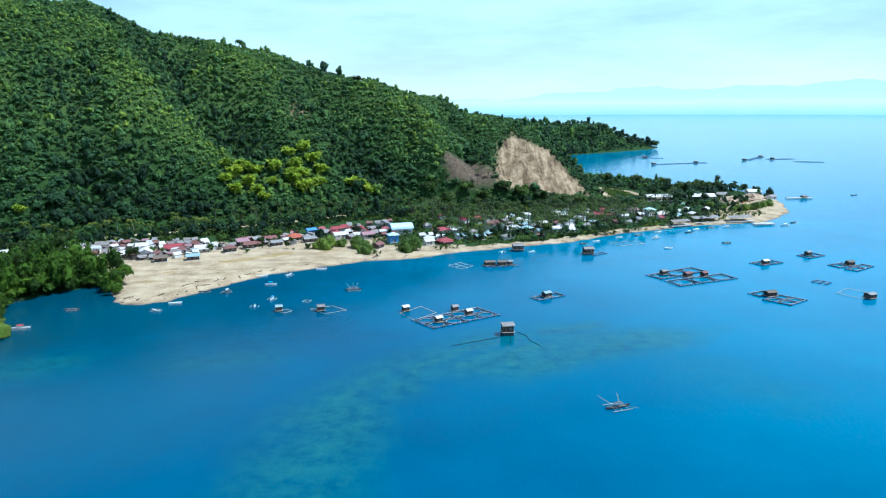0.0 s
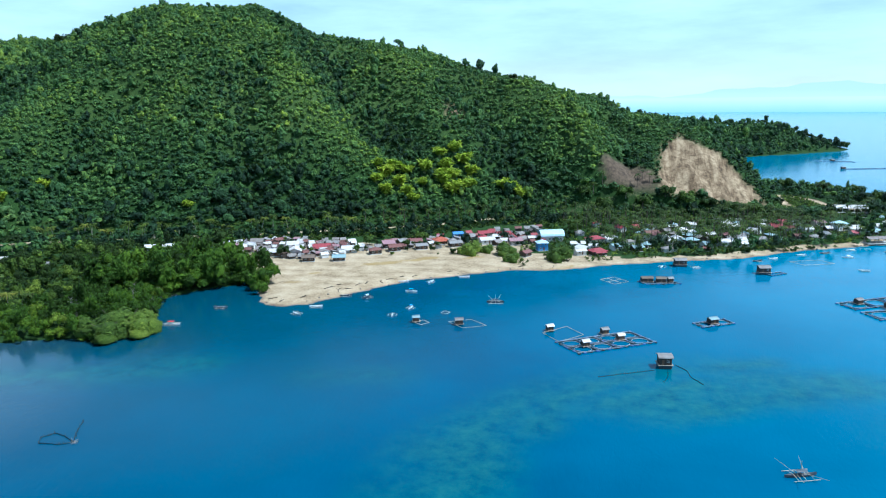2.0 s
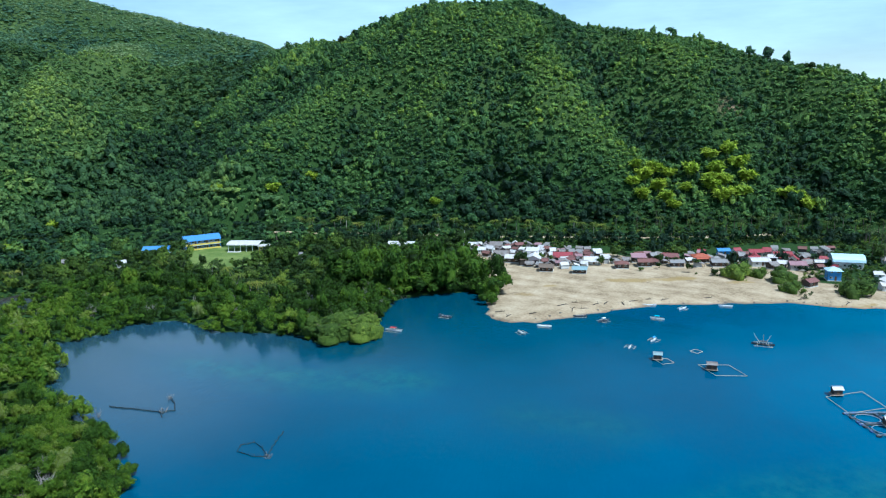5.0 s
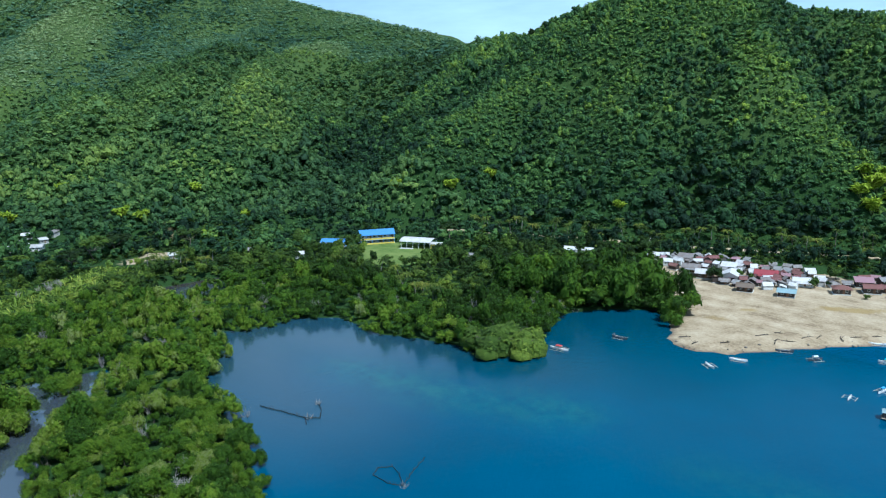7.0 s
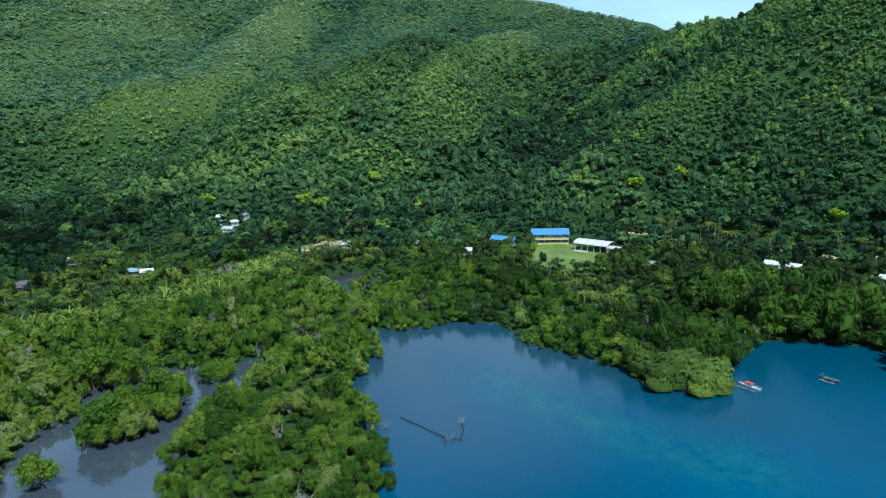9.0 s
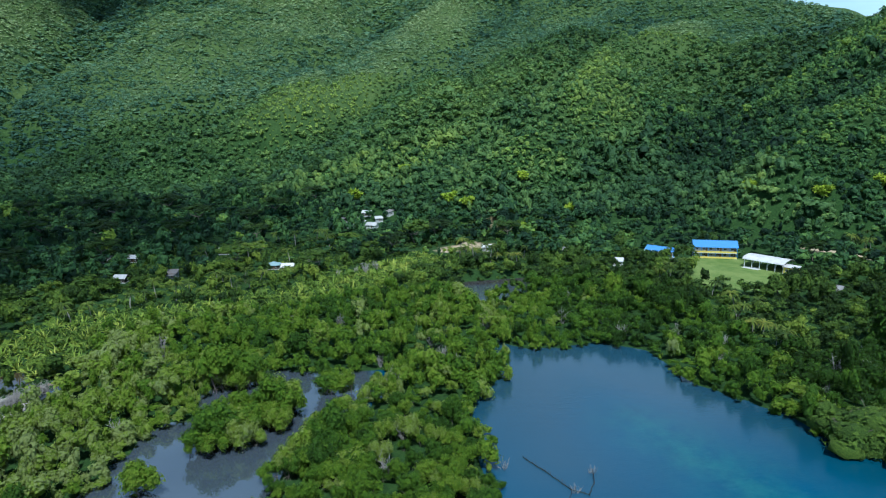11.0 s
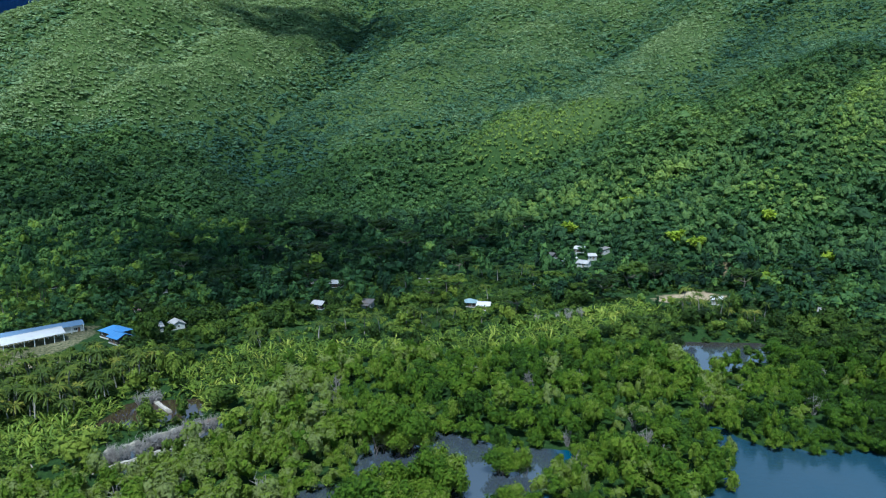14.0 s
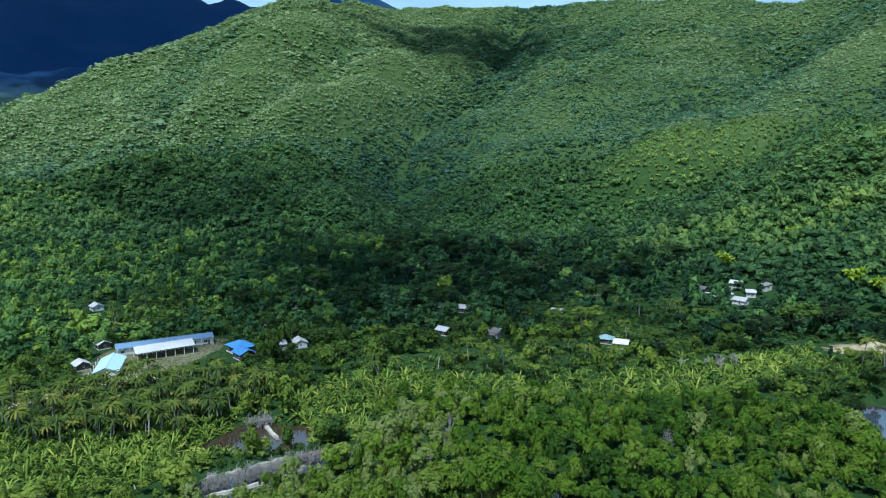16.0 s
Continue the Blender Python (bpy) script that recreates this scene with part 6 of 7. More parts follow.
place(house(10, 8, 3, "blue", "wood", "hip", name="blue_roofed_house", group="", label="wooden house under a bright blue roof among palms"), -358, -36, 60)
place(house(7, 6, 2.8, "blue", "wood", "gable", name="blue_roofed_house", group="", label="small hut under a bright blue roof among palms"), -351, -30, 60)
place(long_block("market_shed", 30, 9, 3.6, "white", "grey", "long white-roofed shed on the point", "shed", bays=7, open_front=True), 192, 628, 5)
place(long_block("market_shed", 26, 10, 3.6, "white", "grey", "long white-roofed shed beside the spoil heaps", "shed", bays=6, open_front=True), 232, 634, 3)
place(long_block("market_shed", 15, 8, 3.4, "grey", "grey", "grey-roofed open shed on the point", "shed", bays=4, open_front=True), 254, 648, 5)
place(house(12, 8, 3, "white", "white", "gable", name="point_house", group="", label="white-roofed house at the end of the point"), 297, 672, 5)
place(house(8, 6, 3, "grey", "white", "gable", name="point_house", group="", label="small grey-roofed house near the shore"), 300, 640, 30)


# ---- the landing on the point ----
def landing(x, y, yaw, w, d, roof=True):
    root = thing("fish_landing", "low concrete landing on piles with a grey iron roof" if roof else "low concrete landing deck on piles over the water", "jetty", "landings on the point", at=pose(x, y, 0, 0, 0, yaw))
    bm = bmesh.new()
    box(bm, -w / 2, w / 2, -d / 2, d / 2, 0.9, 1.25, 0.05)
    part("deck", bm, concrete, root)
    for i in range(int(w / 6) + 1):
        for yy in (-d / 2 + 0.6, d / 2 - 0.6):
            bm = bmesh.new()
            pole(bm, (-w / 2 + 0.6 + i * (w - 1.2) / int(w / 6), yy, -4), (-w / 2 + 0.6 + i * (w - 1.2) / int(w / 6), yy, 0.95), 0.22, 0.22, 8)
            part("pile", bm, concrete, root)
    if roof:
        bm = bmesh.new()
        gable_roof(bm, w * 0.8, d * 0.7, 4.2, 1.0, 0.6)
        part("roof", bm, ROOFS["grey"], root)
        for i in range(4):
            for yy in (-d * 0.33, d * 0.33):
                bm = bmesh.new()
                pole(bm, (-w * 0.38 + i * w * 0.253, yy, 1.2), (-w * 0.38 + i * w * 0.253, yy, 4.3), 0.12)
                part("post", bm, concrete, root)


landing(196, 523, 12, 26, 12)
landing(222, 524, 10, 22, 9)
landing(236, 512, 10, 16, 6, False)
landing(172, 507, 20, 18, 8)
landing(331, 651, 2, 24, 5, False)


def spoil(x, y, r, h, seed):
    n = 14
    g_ = np.random.default_rng(seed)
    rr = np.linspace(0, 1, 7)
    v, f = [(x, y, ground_z(x, y) + h)], []
    for k in rr[1:]:
        for i in range(n):
            a = 2 * math.pi * i / n
            rad = r * k * (1 + 0.18 * g_.normal())
            v.append((x + rad * math.cos(a), y + rad * math.sin(a), ground_z(x, y) + h * (1 - k) ** 1.1 * (1 + 0.2 * g_.normal()) - 0.3 * (k == 1)))
    for i in range(n):
        f.append((0, 0 + 1 + i, 1 + (i + 1) % n))
    me = bpy.data.meshes.new("earth_mound")
    faces = list(f)
    for k in range(5):
        for i in range(n):
            a, b = 1 + k * n + i, 1 + k * n + (i + 1) % n
            faces.append((a, a + n, b + n, b))
    me.from_pydata(v, [], faces)
    me.materials.append(soil_mat)
    tagged(new("earth_mound", me), "heap of reddish dug earth on the point", "earth heap", "earth mounds")


soil_mat = plain("dug_soil", (0.42, 0.3, 0.2), 0.95, vary=0.3, scale=0.3, relief=0.2)
for k, (hx, hy, r, h) in enumerate([(258, 625, 12, 5), (276, 628, 14, 6), (288, 650, 12, 4), (270, 606, 10, 3)]):
    spoil(hx, hy, r, h, k)


def excavator(x, y, yaw):
    paint = plain("machine_orange", (0.75, 0.2, 0.03), 0.45, vary=0.15)
    root = thing("excavator", "orange tracked excavator parked on the spoil", "excavator", at=pose(x, y, ground_z(x, y) + 0.05, 0, 0, yaw))
    for sy in (-1.1, 1.1):
        bm = bmesh.new()
        box(bm, -1.9, 1.9, sy - 0.3, sy + 0.3, 0, 0.85, 0.25)
        part("track", bm, hull_dark, root)
    bm = bmesh.new()
    box(bm, -1.9, 1.3, -1.25, 1.25, 0.95, 2.0, 0.12)
    part("body", bm, paint, root)
    bm = bmesh.new()
    box(bm, 0.2, 1.6, 0.15, 1.25, 2.0, 3.0, 0.1)
    part("cab", bm, dark_glass, root)
    bm = bmesh.new()
    pole(bm, (1.2, -0.4, 1.6), (4.0, -0.4, 4.2), 0.28, 0.25, 4)
    pole(bm, (4.0, -0.4, 4.2), (6.0, -0.4, 2.4), 0.24, 0.18, 4)
    part("boom", bm, paint, root)
    bm = bmesh.new()
    box(bm, 5.6, 6.5, -0.9, 0.1, 1.5, 2.4, 0.15)
    part("bucket", bm, hull_dark, root)


excavator(263, 612, 40)


# ---- on the water: huts, cages, boats, corrals ----
def stilt_hut(x, y, yaw, w, d, h, roof="grey", wall="wood", floor_z=1.3, label="", name="stilt_hut", group="huts over the water", shape="gable"):
    root = thing(name, label or f"board hut on stilts over water under {ROOF_WORDS[roof]} roof", "hut", group, at=pose(x, y, 0, 0, 0, yaw))
    for i in range(3):
        for yy in (-d / 2, 0, d / 2):
            bm = bmesh.new()
            pole(bm, (-w / 2 + w * i / 2, yy, -5), (-w / 2 + w * i / 2, yy, floor_z), 0.11)
            part("stilt", bm, WALLS["wood"], root)
    bm = bmesh.new()
    box(bm, -w / 2 - 0.5, w / 2 + 0.5, -d / 2 - 0.5, d / 2 + 0.5, floor_z - 0.15, floor_z, 0.03)
    part("deck", bm, plank, root)
    bm = bmesh.new()
    for yy in (-d / 2, d / 2):
        box(bm, -w / 2, w / 2, yy - 0.06, yy + 0.06, 0.2, floor_z - 0.16)
    part("skirt_board", bm, hull_dark, root)
    bm = bmesh.new()
    t = 0.1
    z0, z1 = floor_z, floor_z + h
    for x0, x1, y0, y1 in ((-w / 2, w / 2, -d / 2, -d / 2 + t), (-w / 2, w / 2, d / 2 - t, d / 2), (-w / 2, -w / 2 + t, -d / 2 + t, d / 2 - t), (w / 2 - t, w / 2, -d / 2 + t, d / 2 - t)):
        box(bm, x0, x1, y0, y1, z0, z1)
    part("wall", bm, WALLS[wall], root)
    bm = bmesh.new()
    {"gable": gable_roof, "shed": shed_roof, "arch": arch_roof, "hip": hip_roof}[shape](bm, w, d, z1, d * 0.2, 0.45)
    part("roof", bm, ROOFS[roof], root)
    opening(root, "window", w * 0.2, -d / 2, z0 + 0.8, 0.9, 0.8, "front")
    opening(root, "door", -w * 0.2, -d / 2, z0, 0.8, 1.8, "front")
    return root


stilt_hut(25.2, 265.8, 8, 4.2, 3.9, 2.4, "grey", "wood", 1.5, "weathered grey watch hut on stilts beside a fish corral", name="watch_hut", group="", shape="arch")

drum_me = {}
for key, mat in (("float_drum", drum_black), ("float_drum_blue", drum_blue)):
    bm = bmesh.new()
    bmesh.ops.create_cone(bm, cap_ends=True, segments=10, radius1=0.38, radius2=0.38, depth=1.1, matrix=Matrix.Rotation(radians(90), 4, "Y"))
    drum_me[key] = bm_mesh(bm, "float")
    drum_me[key].materials.append(mat)


def rail(root, a, b, mat, r=0.09, z=0.42, double=True, name="rail"):
    a, b = Vector((a[0], a[1], z)), Vector((b[0], b[1], z))
    bm = bmesh.new()
    side = (b - a).normalized().cross(Vector((0, 0, 1))) * 0.3
    for s_ in ((-1, 1) if double else (0,)):
        pole(bm, a + side * s_, b + side * s_, r, r * 0.85, 5)
    if double:
        n = max(2, int((b - a).length / 3.0))
        for i in range(n + 1):
            p = a.lerp(b, i / n)
            pole(bm, p - side * 1.2 + Vector((0, 0, 0.1)), p + side * 1.2 + Vector((0, 0, 0.1)), r * 0.8, r * 0.8, 4)
    return part(name, bm, mat, root)


def fish_cage(p0, p1, p3, nx, ny, style="drum", label="", netted=True):
    """A floating frame of nx by ny pens over the corner p0 and the sides to p1 and p3."""
    p0, p1, p3 = Vector((*p0, 0)), Vector((*p1, 0)), Vector((*p3, 0))
    u, v = p1 - p0, p3 - p0
    root = thing("fish_cage", label or ("floating fish cage of dark walkways on drums" if style == "drum" else "floating square of pale bamboo poles"), "fish cage", "fish cages", at=Matrix.Translation(p0))
    mat = walkway if style == "drum" else bamboo_pole
    runs = [(v * (j / ny), u + v * (j / ny)) for j in range(ny + 1)] + [(u * (i / nx), u * (i / nx) + v) for i in range(nx + 1)]
    for k, (a, b) in enumerate(runs):
        rail(root, a, b, mat, 0.065 if style == "drum" else 0.1, 0.45 if style == "drum" else 0.3, style == "drum")
        if style == "drum":
            n = max(2, int((b - a).length / 2.4))
            for i in range(n + 1):
                ob = new("float", drum_me["float_drum" if (i + k) % 2 else "float_drum_blue"])
                ob.parent = root
                ob.matrix_basis = Matrix.Translation(a.lerp(b, i / n) + Vector((0, 0, 0.1))) @ Euler((0, 0, math.atan2((b - a).y, (b - a).x))).to_matrix().to_4x4()
    if netted:
        for i in range(nx):
            for j in range(ny):
                bm = bmesh.new()
                o = u * ((i + 0.08) / nx) + v * ((j + 0.08) / ny)
                du, dv = u * (0.84 / nx), v * (0.84 / ny)
                top = [o, o + du, o + du + dv, o + dv]
                for q, s_ in zip(top, top[1:] + top[:1]):
                    f = [bm.verts.new(q + Vector((0, 0, 0.5))), bm.verts.new(s_ + Vector((0, 0, 0.5))), bm.verts.new(s_ + Vector((0, 0, -1.5))), bm.verts.new(q + Vector((0, 0, -1.5)))]
                    bm.faces.new(f)
                part("net", bm, net_dark, root)
                mid, n = o + du * 0.5 + dv * 0.5, 12
                ring = [mid + du * (0.46 * math.cos(2 * math.pi * k / n)) + dv * (0.46 * math.sin(2 * math.pi * k / n)) + Vector((0, 0, 0.3)) for k in range(n)]
                bm = bmesh.new()
                for q, s_ in zip(ring, ring[1:] + ring[:1]):
                    pole(bm, q, s_, 0.1, 0.1, 4)
                part("net_ring", bm, mat, root)
    return root


def cage_hut(x, y, yaw, w=2.6, d=2.2, roof="white", wall="wood", label=""):
    root = thing("cage_hut", label or f"tiny wooden hut with {ROOF_WORDS[roof]} roof on a fish cage", "hut", "huts on the fish cages", at=pose(x, y, 0.5, 0, 0, yaw))
    bm = bmesh.new()
    box(bm, -w / 2 - 0.4, w / 2 + 0.4, -d / 2 - 0.4, d / 2 + 0.4, -0.05, 0.12, 0.02)
    part("deck", bm, plank, root)
    bm = bmesh.new()
    for x0, x1, y0, y1 in ((-w / 2, w / 2, -d / 2, -d / 2 + 0.08), (-w / 2, w / 2, d / 2 - 0.08, d / 2), (-w / 2, -w / 2 + 0.08, -d / 2 + 0.08, d / 2 - 0.08), (w / 2 - 0.08, w / 2, -d / 2 + 0.08, d / 2 - 0.08)):
        box(bm, x0, x1, y0, y1, 0.12, 1.9)
    part("wall", bm, WALLS[wall], root)
    bm = bmesh.new()
    gable_roof(bm, w, d, 1.9, 0.55, 0.35, 0.06)
    part("roof", bm, ROOFS[roof], root)
    opening(root, "door", 0, -d / 2, 0.12, 0.7, 1.55, "front")


# the large cage near the middle of the bay
fish_cage((-19, 294), (-12, 284.5), (-10, 304), 1, 1, "bamboo", netted=False)
fish_cage((-13, 284), (-4, 273), (15, 302), 2, 4)
cage_hut(-16.5, 297.5, 30)
cage_hut(5, 297.5, 30, roof="grey")
cage_hut(11, 291.5, 30)
cage_hut(-2, 281.5, 30)
fish_cage((41, 318), (44, 313), (54, 326), 1, 2)
cage_hut(48.5, 319.5, 30, 3.6, 3, "teal")
fish_cage((3, 385), (10, 376.5), (10, 391.5), 2, 2, "bamboo", netted=False)
fish_cage((107, 360), (112, 351), (136, 377), 1, 3)
fish_cage((113, 347), (117, 337), (147, 362), 1, 3)
cage_hut(127, 356, 30, 4, 3, "rust")
cage_hut(116, 361, 30, 3, 2.6, "grey")
cage_hut(136, 357, 30, 3, 2.6, "rust")
fish_cage((173, 387), (177, 380), (187, 394), 1, 3)
cage_hut(180, 384, 20, 3.4, 2.8, "white")
fish_cage((209, 406), (212, 398), (221, 413), 1, 2)
cage_hut(215, 406, 20, 3, 2.6, "grey")
fish_cage((214, 381), (216, 374), (227, 387), 1, 2)
fish_cage((218, 371), (221, 366), (233, 382), 1, 2)
cage_hut(225, 380, 15, 4, 3, "brown")
fish_cage((186, 344), (190, 339), (190, 347.5), 1, 2, netted=False)
fish_cage((186, 322), (193, 313), (196, 331), 1, 1, "bamboo", netted=False)
cage_hut(197, 314, 20, 4, 3.6, "grey", "wood")
fish_cage((145, 323), (147.5, 317.5), (153, 327), 1, 1)
fish_cage((147, 312), (155, 303), (158, 320), 2, 2)
cage_hut(153, 318.5, 15, 4.6, 3.6, "brown")
# bamboo frames with a boat hut, close to the beach
fish_cage((-59, 301), (-51.5, 294), (-50, 306), 1, 1, "bamboo", netted=False)
fish_cage((-65, 313), (-62, 312), (-64, 316), 1, 1, "bamboo", netted=False)
cage_hut(-54, 299, 20, 3, 2.4, "grey")
fish_cage((-73, 298), (-69.5, 295), (-70, 301.5), 1, 1, "bamboo", netted=False)
cage_hut(-72.5, 299, 20, 2.6, 2.2, "teal")
# moored raft houses
fish_cage((22, 384), (26, 379.5), (38, 388), 1, 2, netted=False, label="dark raft of planks on drums with houses on it")
cage_hut(26, 385, 12, 5.5, 4, "brown")
cage_hut(33, 385.5, 4, 4.5, 4, "brown")
cage_hut(37.5, 386, 20, 2.4, 2.2, "grey")
stilt_hut(46, 424.5, 10, 6, 4.6, 2.4, "grey")
stilt_hut(87, 413.5, 10, 5.5, 4.5, 2.4, "grey")
fish_cage((88, 412), (90, 409), (96, 418), 1, 1, netted=False)
fish_cage((107, 445), (113, 437), (124, 452), 1, 1, "bamboo", netted=False)
# far lines of cages
for a, b, c in (((302, 1020), (304, 1012), (386, 1046)), ((304, 1146), (307, 1136), (347, 1136)), ((459, 1079), (462, 1071), (515, 1150)), ((502, 1100), (505, 1090), (543, 1108)), ((523, 1054), (526, 1044), (555, 1046))):
    fish_cage(a, b, c, 1, 6, netted=False, label="far row of floating fish cages")
for hx, hy in ((304, 1020), (372, 1040), (325, 1140), (459, 1078), (512, 1142), (512, 1100), (336, 652)):
    cage_hut(hx, hy, 20, 5, 4, "grey")


def banca(x, y, yaw, length=6.0, hull=None, canopy=None, wide=1.8, label="", arms=2):
    """An outrigger boat: slim hull, cross arms, bamboo floats."""
    hull = hull or hull_white
    root = thing("outrigger_boat", label or "slim outrigger boat with bamboo floats moored on the water", "boat", "outrigger boats", at=pose(x, y, 0, 0, 0, yaw))
    n, half = 9, 0.075 * length
    bm = bmesh.new()
    rings = []
    for i in range(n + 1):
        u = i / n * 2 - 1
        wd = half * max(0.06, (1 - abs(u) ** 2.4))
        sheer = 0.55 + 0.35 * u * u
        keel = -0.15 + 0.35 * u ** 4
        rings.append([bm.verts.new((u * length / 2, yy, zz)) for yy, zz in ((-wd, sheer), (-wd * 0.85, 0.15), (0, keel), (wd * 0.85, 0.15), (wd, sheer))])
        if 0 < i < n:
            rings[-1] += [bm.verts.new((u * length / 2, yy, zz)) for yy, zz in ((wd * 0.75, sheer - 0.06), (0, 0.2), (-wd * 0.75, sheer - 0.06))]
        else:
            rings[-1] += [bm.verts.new((u * length / 2, yy, sheer - 0.03)) for yy in (wd * 0.7, 0, -wd * 0.7)]
    for a, b in zip(rings, rings[1:]):
        for k in range(8):
            bm.faces.new((a[k], a[(k + 1) % 8], b[(k + 1) % 8], b[k]))
    bm.faces.new(rings[0][::-1])
    bm.faces.new(rings[-1])
    part("hull", bm, hull, root)
    for i in range(arms):
        xx = -length * 0.24 + length * 0.48 * i / max(1, arms - 1)
        bm = bmesh.new()
        pole(bm, (xx, -wide, 0.35), (xx, 0, 0.8), 0.05)
        pole(bm, (xx, 0, 0.8), (xx, wide, 0.35), 0.05)
        part("cross_arm", bm, bamboo_pole, root)
    for sy in (-wide, wide):
        bm = bmesh.new()
        pole(bm, (-length * 0.4, sy, 0.3), (length * 0.42, sy, 0.28), 0.08)
        part("outrigger", bm, bamboo_pole, root)
    if canopy:
        bm = bmesh.new()
        arch_roof(bm, length * 0.3, half * 1.9, 1.5, 0.25, 0.1, 0.05, 4)
        part("canopy", bm, canopy, root)
        for xx in (-length * 0.15, length * 0.15):
            for yy in (-half * 0.9, half * 0.9):
                bm = bmesh.new()
                pole(bm, (xx, yy, 0.4), (xx, yy, 1.55), 0.04)
                part("canopy_post", bm, bamboo_pole, root)
    return root


banca(-173, 276, 12, 7.5, hull_white, hull_red, 2.2, "white outrigger boat with a red canopy moored near mangroves", 3)
for bx, by, yaw, ln, hl, cp in ((-87, 345, 5, 6, hull_white, hull_teal), (-80, 318, 80, 4.5, hull_white, tarp_blue), (-116, 332, 30, 6, hull_dark, None), (-105, 331, 60, 5.5, hull_dark, hull_white),
                                (-123, 312, 20, 6, hull_white, None), (-127, 300, 150, 5.5, hull_white, None), (-165, 302, 10, 6, hull_dark, None), (-82, 365, 70, 5, hull_white, None), (-67, 378, 20, 6, hull_white, None),
                                (182, 444, 0, 6, hull_dark, hull_dark), (142, 462, 20, 7, hull_white, hull_white), (171, 482, 20, 7, hull_dark, hull_white), (394, 672, 0, 6, hull_dark, None), (54, 421, 40, 5, hull_white, None),
                                (150, 484, 30, 7, hull_white, None), (160, 488, 30, 7, hull_teal, None), (180, 494, 30, 7, hull_white, None), (192, 500, 25, 7, hull_dark, None), (205, 505, 20, 7, hull_white, tarp_blue),
                                (133, 473, 30, 7, hull_dark, None), (118, 465, 30, 6, hull_white, None), (90, 444, 30, 6, hull_dark, None), (100, 452, 30, 6, hull_white, None), (36, 420, 70, 5, hull_white, None),
                                (-85, 306, 95, 4, hull_white, None), (140, 429, 5, 6, hull_white, None), (250, 508, 10, 7, hull_white, hull_white), (262, 520, 30, 7, hull_dark, None), (-108, 352, 40, 6, hull_dark, None), (-96, 363, 30, 6, hull_white, None)):
    banca(bx, by, yaw, ln, hl, cp)


def lift_net_boat(x, y, yaw, length, span, label):
    root = banca(x, y, yaw, length, hull_dark, hull_dark, 2.6, label, 3)
    for sx in (-0.3, 0.3):
        for sy in (-1, 1):
            bm = bmesh.new()
            pole(bm, (sx * length * 0.4, 0, 0.7), (sx * length * 1.3, sy * span, 2.0), 0.07, 0.04)
            part("net_pole", bm, bamboo_pole, root)
    bm = bmesh.new()
    pole(bm, (0, 0, 0.5), (0, 0, 4.2), 0.07)
    part("mast", bm, bamboo_pole, root)
    return root


lift_net_boat(52, 197, 20, 8.5, 6, "dark lift-net boat with long bamboo poles out on the bay")
lift_net_boat(-44, 334, 12, 8, 7.5, "dark lift-net boat with wide bamboo arms near the beach")


bm = bmesh.new()
pole(bm, (0, 0, 0), (0, 0, 1), 0.06, 0.045, 5)
stake_me = bm_mesh(bm, "stake")
stake_me.materials.append(WALLS["wood"])


def fish_corral(lines, label, tall=1.1, step=0.9):
    """Stakes driven into the bed with netting between them."""
    root = thing("fish_corral", label, "fish corral", "fish corrals")
    g_ = random.Random(len(lines) * 7 + int(lines[0][0][0]))
    for ln in lines:
        net = bmesh.new()
        for (x0, y0), (x1, y1) in zip(ln, ln[1:]):
            n = max(2, int(math.hypot(x1 - x0, y1 - y0) / step))
            last = None
            for i in range(n + 1):
                px_, py_ = x0 + (x1 - x0) * i / n + g_.uniform(-0.15, 0.15), y0 + (y1 - y0) * i / n + g_.uniform(-0.15, 0.15)
                top = tall * g_.uniform(0.4, 1.2)
                ob = new("stake", stake_me)
                ob.parent = root
                ob.matrix_basis = pose(px_, py_, -4, g_.uniform(-3, 3), g_.uniform(-3, 3), 0) @ Matrix.Diagonal((1, 1, 4 + top, 1))
                p = Vector((px_, py_, min(top, tall * 0.3)))
                if last is not None:
                    net.faces.new([net.verts.new(last), net.verts.new(p), net.verts.new((p.x, p.y, -2)), net.verts.new((last.x, last.y, -2))])
                last = p
        part("netting", net, net_dark, root)


fish_corral([[(22, 262), (16, 259), (9, 255.5), (3, 252)], [(29.5, 268), (32.5, 263.5), (33, 258), (36.5, 252)], [(26, 262), (25.5, 256), (24, 251)]], "rows of stakes and dark netting beside the watch hut", 0.55)
fish_corral([[(-204, 172), (-196, 175), (-187, 178)], [(-187, 178), (-184, 181), (-188, 184), (-193, 186)], [(-187, 178), (-183, 176)]], "old stake fence of a fish corral in the bay", 1.2)
fish_corral([[(-147, 174), (-149, 177), (-147, 180), (-143, 179), (-138, 176.5)], [(-138, 176.5), (-141, 174.5), (-147, 174)], [(-138, 176.5), (-142, 183), (-145, 189)]], "heart-shaped stake corral standing in shallow water", 0.8)


def snag(x, y, seed, tall=2.4, name="dead_branch", label="bare dead branches sticking out of the water"):
    g_ = random.Random(seed)
    bm = bmesh.new()
    base = Vector((x, y, -1.2))
    for i in range(9):
        a = g_.uniform(0, 6.28)
        e = base + Vector((math.cos(a) * g_.uniform(0.6, 2.2), math.sin(a) * g_.uniform(0.6, 2.2), 1.2 + tall * g_.uniform(0.4, 1)))
        pole(bm, base, e, 0.08, 0.03, 4)
        for k in range(2):
            b = g_.uniform(0, 6.28)
            pole(bm, base.lerp(e, 0.6), base.lerp(e, 0.6) + Vector((math.cos(b), math.sin(b), 0.6)) * g_.uniform(0.4, 1.0), 0.04, 0.015, 4)
    me = bm_mesh(bm, name)
    me.materials.append(dead_wood)
    tagged(new(name, me), label, "dead branches", "dead branches")


